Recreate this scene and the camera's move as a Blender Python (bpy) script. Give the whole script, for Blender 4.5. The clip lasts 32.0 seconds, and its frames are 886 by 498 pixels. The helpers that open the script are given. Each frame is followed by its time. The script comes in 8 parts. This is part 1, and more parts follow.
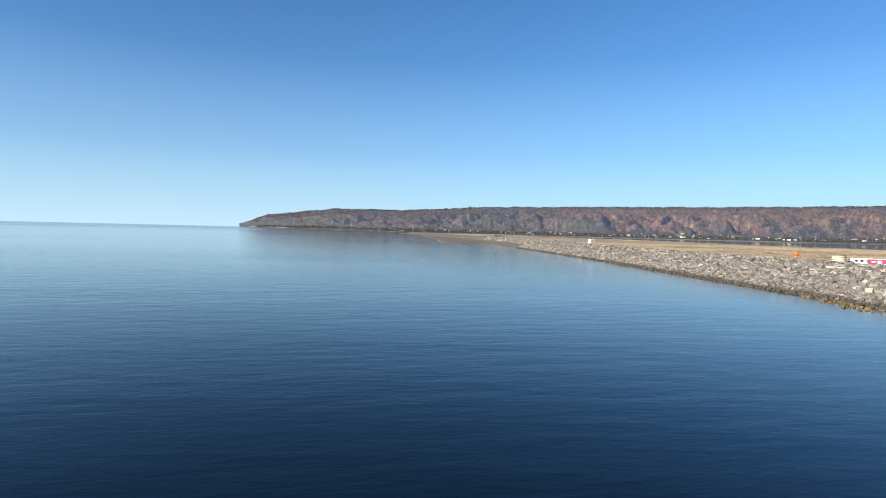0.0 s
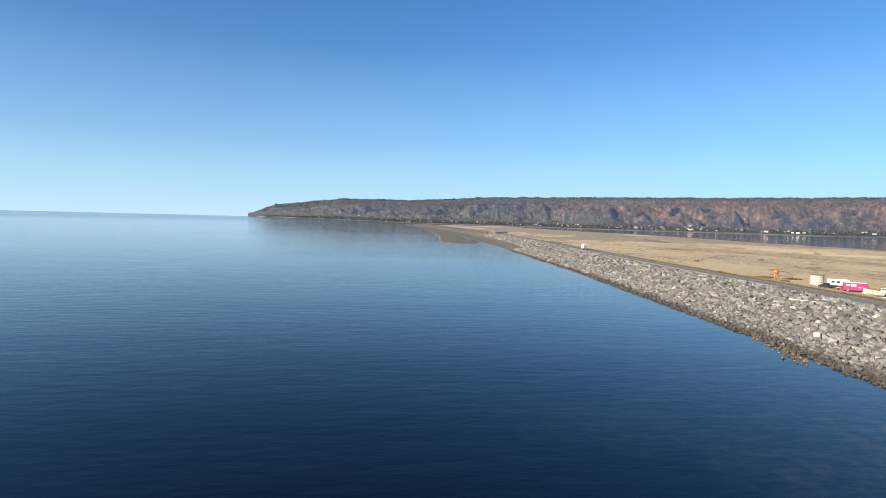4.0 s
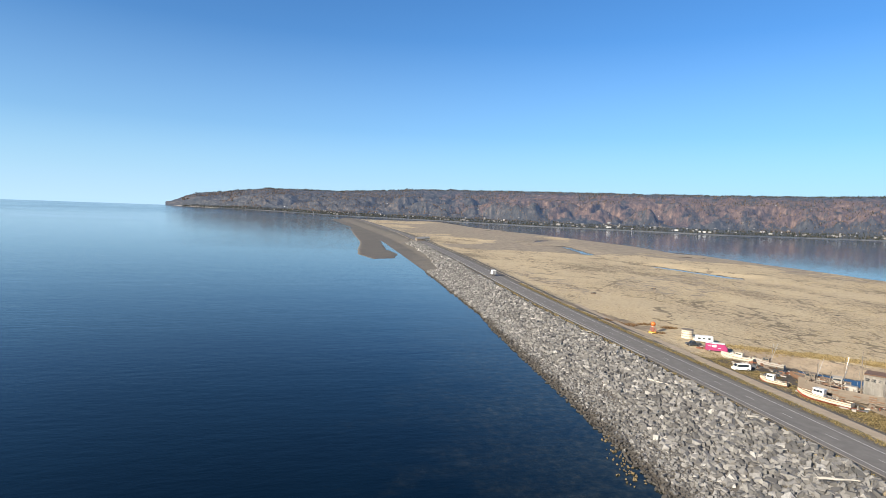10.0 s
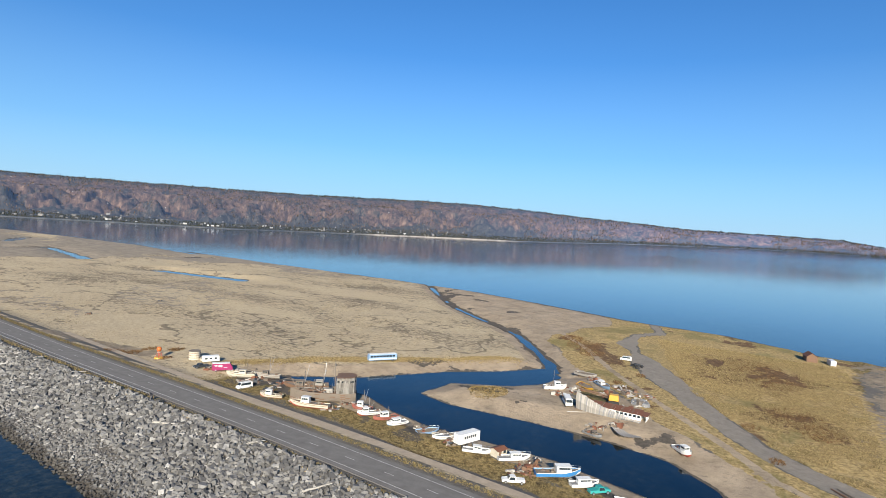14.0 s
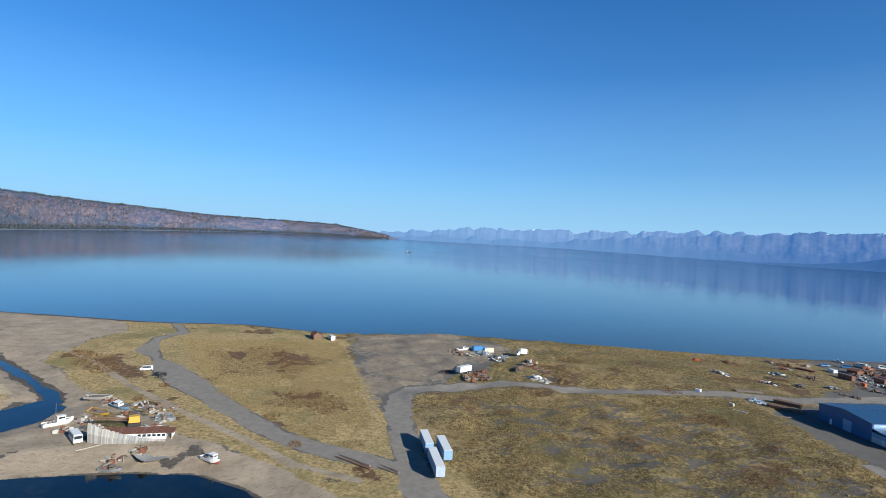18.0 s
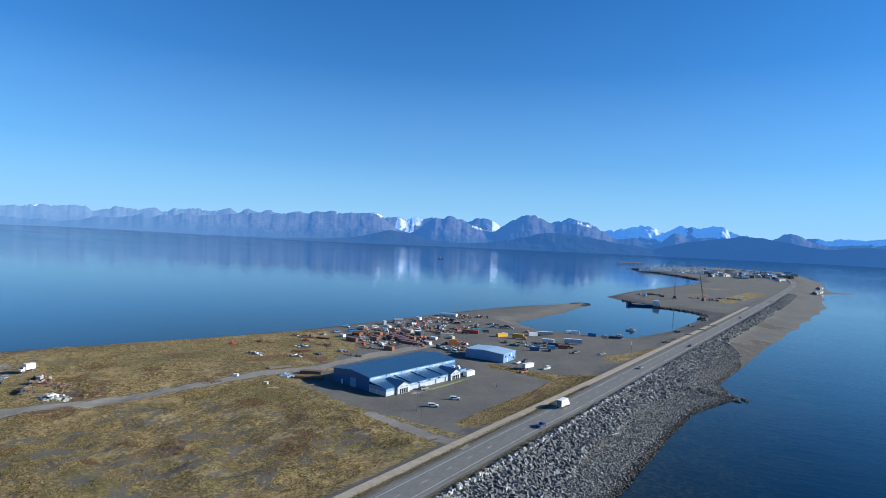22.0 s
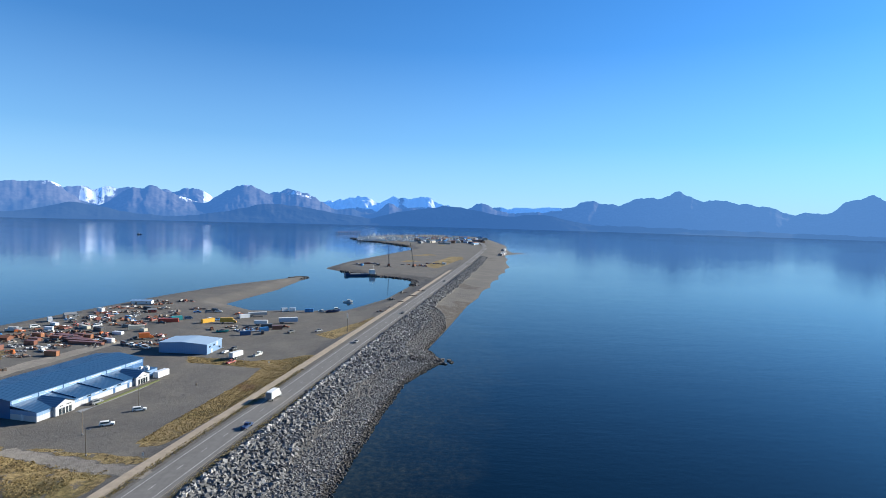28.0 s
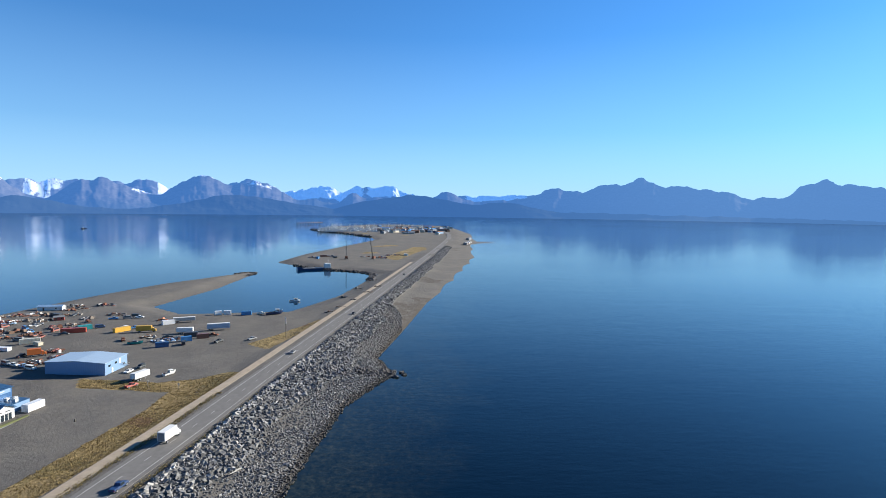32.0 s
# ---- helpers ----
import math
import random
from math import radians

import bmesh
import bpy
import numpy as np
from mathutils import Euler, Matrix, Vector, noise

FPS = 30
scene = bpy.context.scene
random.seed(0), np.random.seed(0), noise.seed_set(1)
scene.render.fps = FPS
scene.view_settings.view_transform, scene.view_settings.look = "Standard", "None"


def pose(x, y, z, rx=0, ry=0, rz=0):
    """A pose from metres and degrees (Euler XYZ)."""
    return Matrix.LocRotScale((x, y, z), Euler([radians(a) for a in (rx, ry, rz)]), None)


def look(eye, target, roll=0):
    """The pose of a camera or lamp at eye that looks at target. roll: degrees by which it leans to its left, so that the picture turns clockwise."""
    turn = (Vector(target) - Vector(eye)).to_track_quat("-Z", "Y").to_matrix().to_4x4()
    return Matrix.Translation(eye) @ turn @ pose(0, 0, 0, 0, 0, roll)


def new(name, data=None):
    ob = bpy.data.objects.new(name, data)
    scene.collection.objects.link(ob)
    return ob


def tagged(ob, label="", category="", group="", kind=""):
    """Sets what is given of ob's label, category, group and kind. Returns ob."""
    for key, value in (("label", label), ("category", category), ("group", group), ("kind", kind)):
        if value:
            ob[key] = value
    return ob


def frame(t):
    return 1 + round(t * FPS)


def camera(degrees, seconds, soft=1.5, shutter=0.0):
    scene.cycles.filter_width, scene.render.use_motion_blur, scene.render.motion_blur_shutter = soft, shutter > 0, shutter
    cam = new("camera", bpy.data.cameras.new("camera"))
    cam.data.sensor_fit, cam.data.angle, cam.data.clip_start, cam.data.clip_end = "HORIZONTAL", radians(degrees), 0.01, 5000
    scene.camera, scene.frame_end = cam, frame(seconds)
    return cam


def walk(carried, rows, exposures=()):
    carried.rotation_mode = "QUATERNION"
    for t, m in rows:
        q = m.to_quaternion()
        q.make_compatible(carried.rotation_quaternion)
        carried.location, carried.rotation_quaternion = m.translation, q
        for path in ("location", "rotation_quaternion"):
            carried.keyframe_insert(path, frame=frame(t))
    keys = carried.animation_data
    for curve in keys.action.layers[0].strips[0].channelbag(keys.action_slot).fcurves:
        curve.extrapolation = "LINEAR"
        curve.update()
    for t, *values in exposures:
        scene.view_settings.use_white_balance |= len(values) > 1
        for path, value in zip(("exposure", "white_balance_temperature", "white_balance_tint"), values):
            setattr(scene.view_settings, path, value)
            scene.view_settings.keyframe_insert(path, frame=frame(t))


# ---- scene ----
cam = camera(75.97, 32.0, 0.7)
EXPOSURES = [(0, 1.33, 6750, 10), (5, 1.32, 6550, 9), (9, 1.32, 6400, 9), (14, 1.1, 6050, 8), (18, 0.93, 5500, 5), (21, 0.95, 5250, 4), (24, 1.07, 5300, 4), (28, 1.22, 5650, 6), (32, 1.26, 5800, 7)]
PATH = [
    (0, (-136.341, 11.430, 11.233), (-136.007, 13.401, 11.171), 1.29),
    (2, (-131.574, 8.929, 15.930), (-131.258, 10.902, 15.846), 1.39),
    (4.5, (-125.423, 7.364, 23.931), (-125.120, 9.338, 23.826), 1.43),
    (5, (-124.200, 7.117, 25.843), (-123.873, 9.087, 25.736), 1.45),
    (5.5, (-122.993, 6.855, 27.859), (-122.631, 8.819, 27.750), 1.42),
    (6, (-121.810, 6.569, 29.969), (-121.411, 8.525, 29.857), 1.50),
    (6.5, (-120.663, 6.253, 32.163), (-120.227, 8.202, 32.048), 1.51),
    (7, (-119.565, 5.909, 34.421), (-119.109, 7.853, 34.303), 1.58),
    (7.5, (-118.535, 5.538, 36.721), (-118.072, 7.480, 36.600), 1.54),
    (8, (-117.595, 5.149, 39.038), (-117.132, 7.090, 38.911), 1.69),
    (8.5, (-116.770, 4.747, 41.342), (-116.309, 6.689, 41.215), 1.69),
    (9, (-116.082, 4.342, 43.608), (-115.624, 6.284, 43.477), 1.82),
    (9.5, (-115.552, 3.941, 45.810), (-115.098, 5.884, 45.677), 1.91),
    (10, (-115.191, 3.553, 47.927), (-114.649, 5.473, 47.793), 2.17),
    (10.5, (-115.000, 3.184, 49.943), (-114.295, 5.051, 49.810), 2.36),
    (11, (-114.961, 2.845, 51.845), (-114.069, 4.630, 51.716), 2.59),
    (11.5, (-115.047, 2.543, 53.624), (-113.955, 4.214, 53.502), 2.94),
    (12, (-115.215, 2.287, 55.275), (-113.938, 3.822, 55.162), 3.32),
    (12.5, (-115.414, 2.084, 56.796), (-113.995, 3.489, 56.691), 3.48),
    (13, (-115.593, 1.939, 58.187), (-114.041, 3.197, 58.090), 3.55),
    (13.5, (-115.705, 1.854, 59.452), (-114.033, 2.946, 59.363), 3.64),
    (14, (-115.720, 1.825, 60.599), (-113.946, 2.745, 60.519), 3.77),
    (14.5, (-115.623, 1.844, 61.640), (-113.775, 2.605, 61.567), 3.71),
    (16.5, (-114.494, 2.182, 65.148), (-112.495, 2.150, 65.100), 3.51),
    (17, (-114.214, 2.288, 65.970), (-112.229, 2.050, 65.928), 3.34),
    (17.5, (-114.015, 2.405, 66.808), (-112.063, 1.970, 66.768), 3.18),
    (18, (-113.921, 2.546, 67.672), (-112.024, 1.914, 67.637), 3.13),
    (18.5, (-113.943, 2.729, 68.566), (-112.116, 1.917, 68.533), 3.01),
    (19, (-114.074, 2.973, 69.485), (-112.336, 1.984, 69.453), 2.86),
    (19.5, (-114.292, 3.288, 70.421), (-112.651, 2.146, 70.389), 2.82),
    (20, (-114.564, 3.674, 71.359), (-113.026, 2.396, 71.326), 2.69),
    (20.5, (-114.852, 4.111, 72.280), (-113.444, 2.691, 72.246), 2.66),
    (21, (-115.119, 4.563, 73.165), (-113.885, 2.989, 73.133), 2.39),
    (21.5, (-115.333, 4.977, 73.996), (-114.257, 3.291, 73.960), 2.53),
    (22, (-115.477, 5.288, 74.754), (-114.574, 3.503, 74.717), 2.45),
    (22.5, (-115.543, 5.430, 75.427), (-114.821, 3.566, 75.388), 2.43),
    (23, (-115.539, 5.347, 76.008), (-115.023, 3.415, 75.969), 2.46),
    (23.5, (-115.488, 4.997, 76.494), (-115.136, 3.029, 76.452), 2.36),
    (24, (-115.418, 4.365, 76.893), (-115.188, 2.379, 76.846), 2.25),
    (24.5, (-115.366, 3.462, 77.215), (-115.215, 1.468, 77.162), 2.15),
    (25, (-115.371, 2.323, 77.482), (-115.265, 0.327, 77.421), 2.06),
    (25.5, (-115.470, 1.008, 77.717), (-115.396, -0.990, 77.646), 1.89),
    (27.5, (-115.400, -13.500, 76.600), (-115.410, -15.497, 76.499), 1.19),
    (28, (-115.600, -17.300, 76.300), (-115.630, -19.297, 76.194), 1.57),
    (29, (-117.200, -26.000, 76.100), (-117.261, -27.996, 75.983), 1.15),
    (30, (-119.400, -36.500, 76.000), (-119.492, -38.494, 75.873), 0.97),
    (31, (-121.800, -49.000, 75.800), (-121.922, -50.992, 75.664), 0.82),
    (32, (-124.200, -62.300, 75.600), (-124.348, -64.289, 75.458), 0.79),
]
walk(cam, [(t, look(eye, target, roll)) for t, eye, target, roll in PATH], EXPOSURES)

# ---- world and sun ----
SUN = Vector((-0.83, -0.40, 0.385)).normalized()
world = bpy.data.worlds.new("world")
scene.world = world
world.use_nodes = True
wn = world.node_tree.nodes
wl = world.node_tree.links
sky = wn.new("ShaderNodeTexSky")
sky.sky_type = "NISHITA"
sky.sun_disc = False
sky.sun_elevation = math.asin(SUN.z)
sky.sun_rotation = math.atan2(SUN.x, SUN.y)
sky.altitude = 20
sky.air_density = 1.0
sky.dust_density = 0.25
sky.ozone_density = 2.0
tint = wn.new("ShaderNodeMix")
tint.data_type, tint.blend_type = "RGBA", "MULTIPLY"
tint.inputs[0].default_value = 1.0
tint.inputs[7].default_value = (0.3, 0.75, 1.22, 1)
wl.new(sky.outputs["Color"], tint.inputs[6])
# pale haze that thickens evenly towards the horizon
place = wn.new("ShaderNodeTexCoord")
axes = wn.new("ShaderNodeSeparateXYZ")
wl.new(place.outputs["Generated"], axes.inputs[0])
thick = wn.new("ShaderNodeValToRGB")
while len(thick.color_ramp.elements) < 5:
    thick.color_ramp.elements.new(0.5)
for e, (p, v) in zip(thick.color_ramp.elements, ((0.0, 1.0), (0.05, 0.72), (0.13, 0.36), (0.28, 0.09), (0.5, 0.0))):
    e.position, e.color = p, (v, v, v, 1)
wl.new(axes.outputs["Z"], thick.inputs["Fac"])
haze = wn.new("ShaderNodeMix")
haze.data_type = "RGBA"
haze.inputs[7].default_value = (4.6, 6.7, 8.6, 1)
wl.new(thick.outputs["Color"], haze.inputs[0])
wl.new(tint.outputs[2], haze.inputs[6])
wl.new(haze.outputs[2], wn["Background"].inputs["Color"])
wn["Background"].inputs["Strength"].default_value = 0.05
lamp = bpy.data.lights.new("sun", "SUN")
lamp.energy = 5.0
lamp.angle = radians(0.53)
lamp.color = (1.0, 0.87, 0.69)
sun = new("sun", lamp)
sun.matrix_world = look(SUN * 100, (0, 0, 0))
scene.view_settings.exposure = 0.0


# ---- materials ----
def mat(name, color=(0.5, 0.5, 0.5), rough=0.6, metal=0.0, spec=0.5):
    m = bpy.data.materials.new(name)
    m.use_nodes = True
    b = m.node_tree.nodes["Principled BSDF"]
    b.inputs["Base Color"].default_value = (*color, 1)
    b.inputs["Roughness"].default_value = rough
    b.inputs["Metallic"].default_value = metal
    b.inputs["Specular IOR Level"].default_value = spec
    return m


def nz(m, scale, detail=4.0, rough=0.6, stretch=None, w=0.0):
    """A noise node in object space (metres); stretch scales the axes."""
    nt = m.node_tree
    n = nt.nodes.new("ShaderNodeTexNoise")
    n.noise_dimensions = "4D"
    n.inputs["Scale"].default_value = scale
    n.inputs["Detail"].default_value = detail
    n.inputs["Roughness"].default_value = rough
    n.inputs["W"].default_value = w
    c = nt.nodes.new("ShaderNodeTexCoord")
    if stretch:
        k = nt.nodes.new("ShaderNodeMapping")
        k.inputs["Scale"].default_value = stretch[:3]
        if len(stretch) > 3:
            k.inputs["Rotation"].default_value = (0, 0, radians(stretch[3]))
        nt.links.new(c.outputs["Object"], k.inputs["Vector"])
        nt.links.new(k.outputs["Vector"], n.inputs["Vector"])
    else:
        nt.links.new(c.outputs["Object"], n.inputs["Vector"])
    return n.outputs["Fac"]


def ramp(m, fac, stops):
    nt = m.node_tree
    r = nt.nodes.new("ShaderNodeValToRGB")
    e = r.color_ramp.elements
    while len(e) < len(stops):
        e.new(0.5)
    for k, (p, c) in zip(e, stops):
        k.position = p
        k.color = (*c, 1) if len(c) == 3 else c
    nt.links.new(fac, r.inputs["Fac"])
    return r.outputs["Color"]


def mix(m, fac, a, b, kind="MIX"):
    nt = m.node_tree
    x = nt.nodes.new("ShaderNodeMix")
    x.data_type = "RGBA"
    x.blend_type = kind
    for sock, v in ((x.inputs[0], fac), (x.inputs[6], a), (x.inputs[7], b)):
        if isinstance(v, (int, float)):
            sock.default_value = v
        elif isinstance(v, tuple):
            sock.default_value = (*v, 1)
        else:
            nt.links.new(v, sock)
    return x.outputs[2]


def grey(v):
    return (v, v, v)


def bump(m, fac, dist, strength=1.0):
    nt = m.node_tree
    b = nt.nodes.new("ShaderNodeBump")
    b.inputs["Distance"].default_value = dist
    b.inputs["Strength"].default_value = strength
    nt.links.new(fac, b.inputs["Height"])
    nt.links.new(b.outputs["Normal"], m.node_tree.nodes["Principled BSDF"].inputs["Normal"])


def base(m, color):
    m.node_tree.links.new(color, m.node_tree.nodes["Principled BSDF"].inputs["Base Color"])
    return m


def worn(name, color, rough=0.55, metal=0.0, amount=0.35, scale=1.2, dirt=(0.12, 0.09, 0.06)):
    """Paint or wood with blotches at two scales, streaks and a slight change from thing to thing."""
    m = mat(name, color, rough, metal)
    dark = tuple(c * 0.72 for c in color)
    c = mix(m, nz(m, scale, 5), color, dark)
    f = ramp(m, nz(m, scale * 4, 5, 0.7, (1, 1, 0.35), 3.0), [(0.52, grey(0)), (0.72, grey(amount))])
    base(m, mix(m, f, c, dirt))
    bump(m, nz(m, scale * 9, 3), 0.01, 0.3)
    return m


# ---- plan ----
ROAD = [(150, 2050), (95, 1020), (44, 512), (10, 257), (-1, 138), (-5, 98), (-11, 52), (-38, -125), (-50, -202), (-57, -238), (-66, -296), (-83, -398), (-114, -585), (-150, -815), (-216, -1245), (-262, -1600), (-255, -2250)]
CREST = [(118, 2050), (75, 1020), (52, 693), (-4, 235), (-10, 155), (-16, 83), (-19, 59), (-51, -140), (-62, -204), (-68, -249), (-83, -342), (-130, -623), (-175, -900), (-211, -1146), (-250, -1400), (-305, -1750), (-310, -2250)]
SHORE = [(58, 2300), (45, 1500), (22, 800), (-8, 432), (-25, 253), (-31, 222), (-46, 110), (-53, 70), (-68, -20), (-85, -140), (-95, -221), (-103, -275), (-121, -317), (-113, -345), (-125, -403), (-146, -514), (-168, -599), (-238, -925), (-258, -1100), (-275, -1260), (-300, -1300), (-352, -1345), (-300, -1365), (-315, -1560), (-335, -1755), (-325, -2350), (-120, -2600), (0, -2520)]
BAYSIDE = [(150, -2200), (160, -1925), (18, -1676), (-45, -1532), (-63, -1400), (28, -980), (43, -836), (14, -803), (-31, -745), (-62, -738), (-98, -705), (-84, -620), (-71, -544), (-45, -474), (28, -465), (58, -493), (42, -590), (38, -708), (48, -722), (102, -622), (127, -543), (150, -440), (174, -334), (211, -245), (236, -199), (268, -126), (268, -54), (308, 5), (318, 67), (350, 140), (380, 220), (398, 325), (413, 507), (449, 771), (458, 1148), (440, 1600), (520, 2300)]
SLOUGH = [(44, 154), (64, 128), (95, 106), (112, 88), (131, 74), (120, 63), (104, 67), (93, 76), (81, 96), (62, 99), (57, 85), (58, 57), (56, 33), (52, 15), (40, 2), (29, -4), (22, -10), (20, 2), (28, 29), (32, 41), (33, 59), (34, 81), (39, 98), (47, 113), (49, 137)]
CREEK = [(126, 70), (136, 73), (164, 90), (198, 112), (232, 150), (272, 192), (330, 235), (420, 300)]


POOLS = [[(242, 490), (252, 395)], [(240, 790), (297, 785), (250, 625)], [(379, 1405), (430, 1330), (498, 1242)], [(358, 611), (396, 598)], [(459, 829), (415, 651)], [(163, 932), (195, 888)], [(300, 900), (372, 990)]]


def dist_line(p, line):
    """Distance of the points p (n, 2) from a polyline."""
    best = np.full(len(p), 1e18)
    for a, b in zip(line, line[1:]):
        a, b = np.array(a, float), np.array(b, float)
        d = b - a
        t = np.clip(((p - a) @ d) / (d @ d), 0, 1)
        q = p - a - t[:, None] * d
        best = np.minimum(best, (q * q).sum(1))
    return np.sqrt(best)


def inside(p, poly):
    """Whether each point lies in the polygon."""
    x, y = p[:, 0], p[:, 1]
    odd = np.zeros(len(p), bool)
    for (ax, ay), (bx, by) in zip(poly, poly[1:] + poly[:1]):
        if ay != by:
            odd ^= ((ay > y) != (by > y)) & (x < (bx - ax) * (y - ay) / (by - ay) + ax)
    return odd


def at_y(line, y):
    """The x of a polyline that runs from north to south, at each y."""
    xs, ys = np.array(line, float).T
    return np.interp(y, ys[::-1], xs[::-1])


def smooth(a, b, v):
    t = np.clip((v - a) / (b - a), 0, 1)
    return t * t * (3 - 2 * t)


LATTICE = np.random.default_rng(7).random((256, 256))


def lattice(p, size, seed):
    """Smooth value noise from 0 to 1 with features of about the given size."""
    q = p / size + 17.3 * seed
    i = np.floor(q).astype(int)
    f = q - i
    f = f * f * (3 - 2 * f)
    a, c = i[:, 0] % 256, i[:, 1] % 256
    a1, c1 = (a + 1) % 256, (c + 1) % 256
    return (LATTICE[a, c] * (1 - f[:, 0]) + LATTICE[a1, c] * f[:, 0]) * (1 - f[:, 1]) + (LATTICE[a, c1] * (1 - f[:, 0]) + LATTICE[a1, c1] * f[:, 0]) * f[:, 1]


def wobble(p, size, seed=0.0, octaves=4):
    """Fractal noise of about -1 to 1 for the points p."""
    return sum((lattice(p, 1.6 * size / 2**k, seed + k) - 0.5) * 0.5**k for k in range(octaves)) * 2.3


LAND = SHORE + BAYSIDE
SANDBAR = [(-34, 650), (-42, 585), (-33, 538), (-10, 548), (4, 600), (2, 660), (30, 900), (45, 1330), (30, 1330), (-12, 800)]


def height(p):
    """The height of the ground at the points p (n, 2)."""
    y = p[:, 1]
    crest_x, road_x = at_y(CREST, y), at_y(ROAD, y)
    land = inside(p, LAND)
    d_out, d_bay = dist_line(p, SHORE), dist_line(p, BAYSIDE)
    d_crest = np.abs(p[:, 0] - crest_x)
    flat = 2.3 + 0.9 * smooth(60, -60, y) + 0.25 * wobble(p, 14, 1.0) * smooth(6, 16, np.abs(p[:, 0] - road_x)) + 0.25 * wobble(p, 45, 2.0) + 0.75 * wobble(p, 6.5, 6.0) * smooth(20, -20, y) * smooth(15, 25, p[:, 0] - road_x) * smooth(-190, -170, y)
    # a low bank between the boats' creek and the gravel lots
    flat = flat + 1.6 * np.exp(-(dist_line(p, [(235, 72), (205, 78), (165, 62), (120, 35), (92, 16), (62, -3), (30, -30)]) / 9) ** 2)
    h = flat * smooth(-1, 22, d_bay)
    d_wet = np.where(inside(p, SLOUGH), -1.0, 1.0) * dist_line(p, SLOUGH + SLOUGH[:1])
    h = np.where((y > -60) & (y < 200), np.minimum(h, 0.15 + 2.6 * smooth(-1, 16, d_wet) + np.where(d_wet < 0, d_wet * 0.3, 0)), h)
    d_creek = dist_line(p, CREEK) - 3.0 + 1.9 * smooth(170, 215, p[:, 0]) + 1.5 * wobble(p, 11, 5.0)
    h = np.where(y > 0, np.minimum(h, np.maximum(-1.2, 0.05 + 0.16 * d_creek)), h)
    for pool in POOLS:
        h = np.where(y > 300, np.minimum(h, 0.12 * (dist_line(p, pool) - 6.0 + 2.5 * wobble(p, 12, 7.0))), h)
    bank = 4.5 - (4.5 - h) * smooth(8.5, 22, np.abs(p[:, 0] - road_x))
    h = np.where((p[:, 0] > road_x - 6) & (np.abs(p[:, 0] - road_x) < 22), np.maximum(h, bank), h)
    h = np.where((p[:, 0] <= road_x) & (p[:, 0] > crest_x), 4.5 + 0.4 * smooth(-7, -10, p[:, 0] - road_x), h)
    beach = smooth(-360, -540, y)
    t = d_out / np.maximum(d_out + d_crest, 0.1)
    slope = 4.9 * (t * (1 - beach) + beach * (0.35 * np.minimum(t / 0.68, 1) + 0.65 * smooth(0.68, 1.0, t)))
    slope = np.where(y > 420, slope * (1 - smooth(420, 620, y)) + smooth(420, 620, y) * np.maximum(4.9 * smooth(0.45, 1.0, t), np.minimum(0.35, 0.03 * d_out)), slope)
    h = np.where(p[:, 0] <= crest_x, slope, h)
    bar = inside(p, SANDBAR)
    sea = -0.16 * np.minimum(d_out, d_bay)
    sea = np.where(bar, 0.25, sea)
    return np.where(land, h, np.maximum(sea, -6.0))


def part(name, bm, material, parent, label=""):
    """Link a bmesh as one mesh object under its thing."""
    me = bpy.data.meshes.new(name)
    bm.to_mesh(me)
    bm.free()
    me.materials.append(material)
    ob = new(name, me)
    ob.parent = parent
    if label:
        ob["label"] = label
    return ob


def raw(name, verts, faces, material, smooth_faces=False):
    """A mesh object from numpy arrays of places and of faces with the same corner count."""
    verts, faces = np.asarray(verts, np.float32), np.asarray(faces, np.int32)
    n = faces.shape[1]
    me = bpy.data.meshes.new(name)
    me.vertices.add(len(verts))
    me.vertices.foreach_set("co", verts.ravel())
    me.loops.add(faces.size)
    me.loops.foreach_set("vertex_index", faces.ravel())
    me.polygons.add(len(faces))
    me.polygons.foreach_set("loop_start", np.arange(0, faces.size, n, dtype=np.int32))
    me.polygons.foreach_set("loop_total", np.full(len(faces), n, np.int32))
    me.polygons.foreach_set("use_smooth", np.full(len(faces), smooth_faces))
    me.update(calc_edges=True)
    me.materials.append(material)
    return new(name, me)


def grid_faces(rows, cols):
    i = np.arange((rows - 1) * cols).reshape(rows - 1, cols)[:, :-1].ravel()
    return np.stack([i, i + 1, i + cols + 1, i + cols], 1)


def zone(me, name, values):
    """Store a 0 to 1 field of ground cover on a mesh."""
    a = me.attributes.new(name, "FLOAT", "POINT")
    a.data.foreach_set("value", np.asarray(values, np.float32))


def nz_on(m, scale, detail, rough, w=0.0):
    """A noise over the two stored measures of a backdrop's slope: along it and up it."""
    nt = m.node_tree
    v = nt.nodes.new("ShaderNodeCombineXYZ")
    nt.links.new(field(m, "run"), v.inputs[0])
    nt.links.new(field(m, "climb"), v.inputs[1])
    n = nt.nodes.new("ShaderNodeTexNoise")
    n.noise_dimensions = "4D"
    for key, value in (("Scale", scale), ("Detail", detail), ("Roughness", rough), ("W", w)):
        n.inputs[key].default_value = value
    nt.links.new(v.outputs[0], n.inputs["Vector"])
    return n.outputs["Fac"]


def field(m, name):
    a = m.node_tree.nodes.new("ShaderNodeAttribute")
    a.attribute_name = name
    return a.outputs["Fac"]


def times(m, a, b, op="MULTIPLY", clamp=True):
    n = m.node_tree.nodes.new("ShaderNodeMath")
    n.operation = op
    n.use_clamp = clamp
    for s, v in zip(n.inputs, (a, b)):
        if isinstance(v, (int, float)):
            s.default_value = v
        else:
            m.node_tree.links.new(v, s)
    return n.outputs[0]


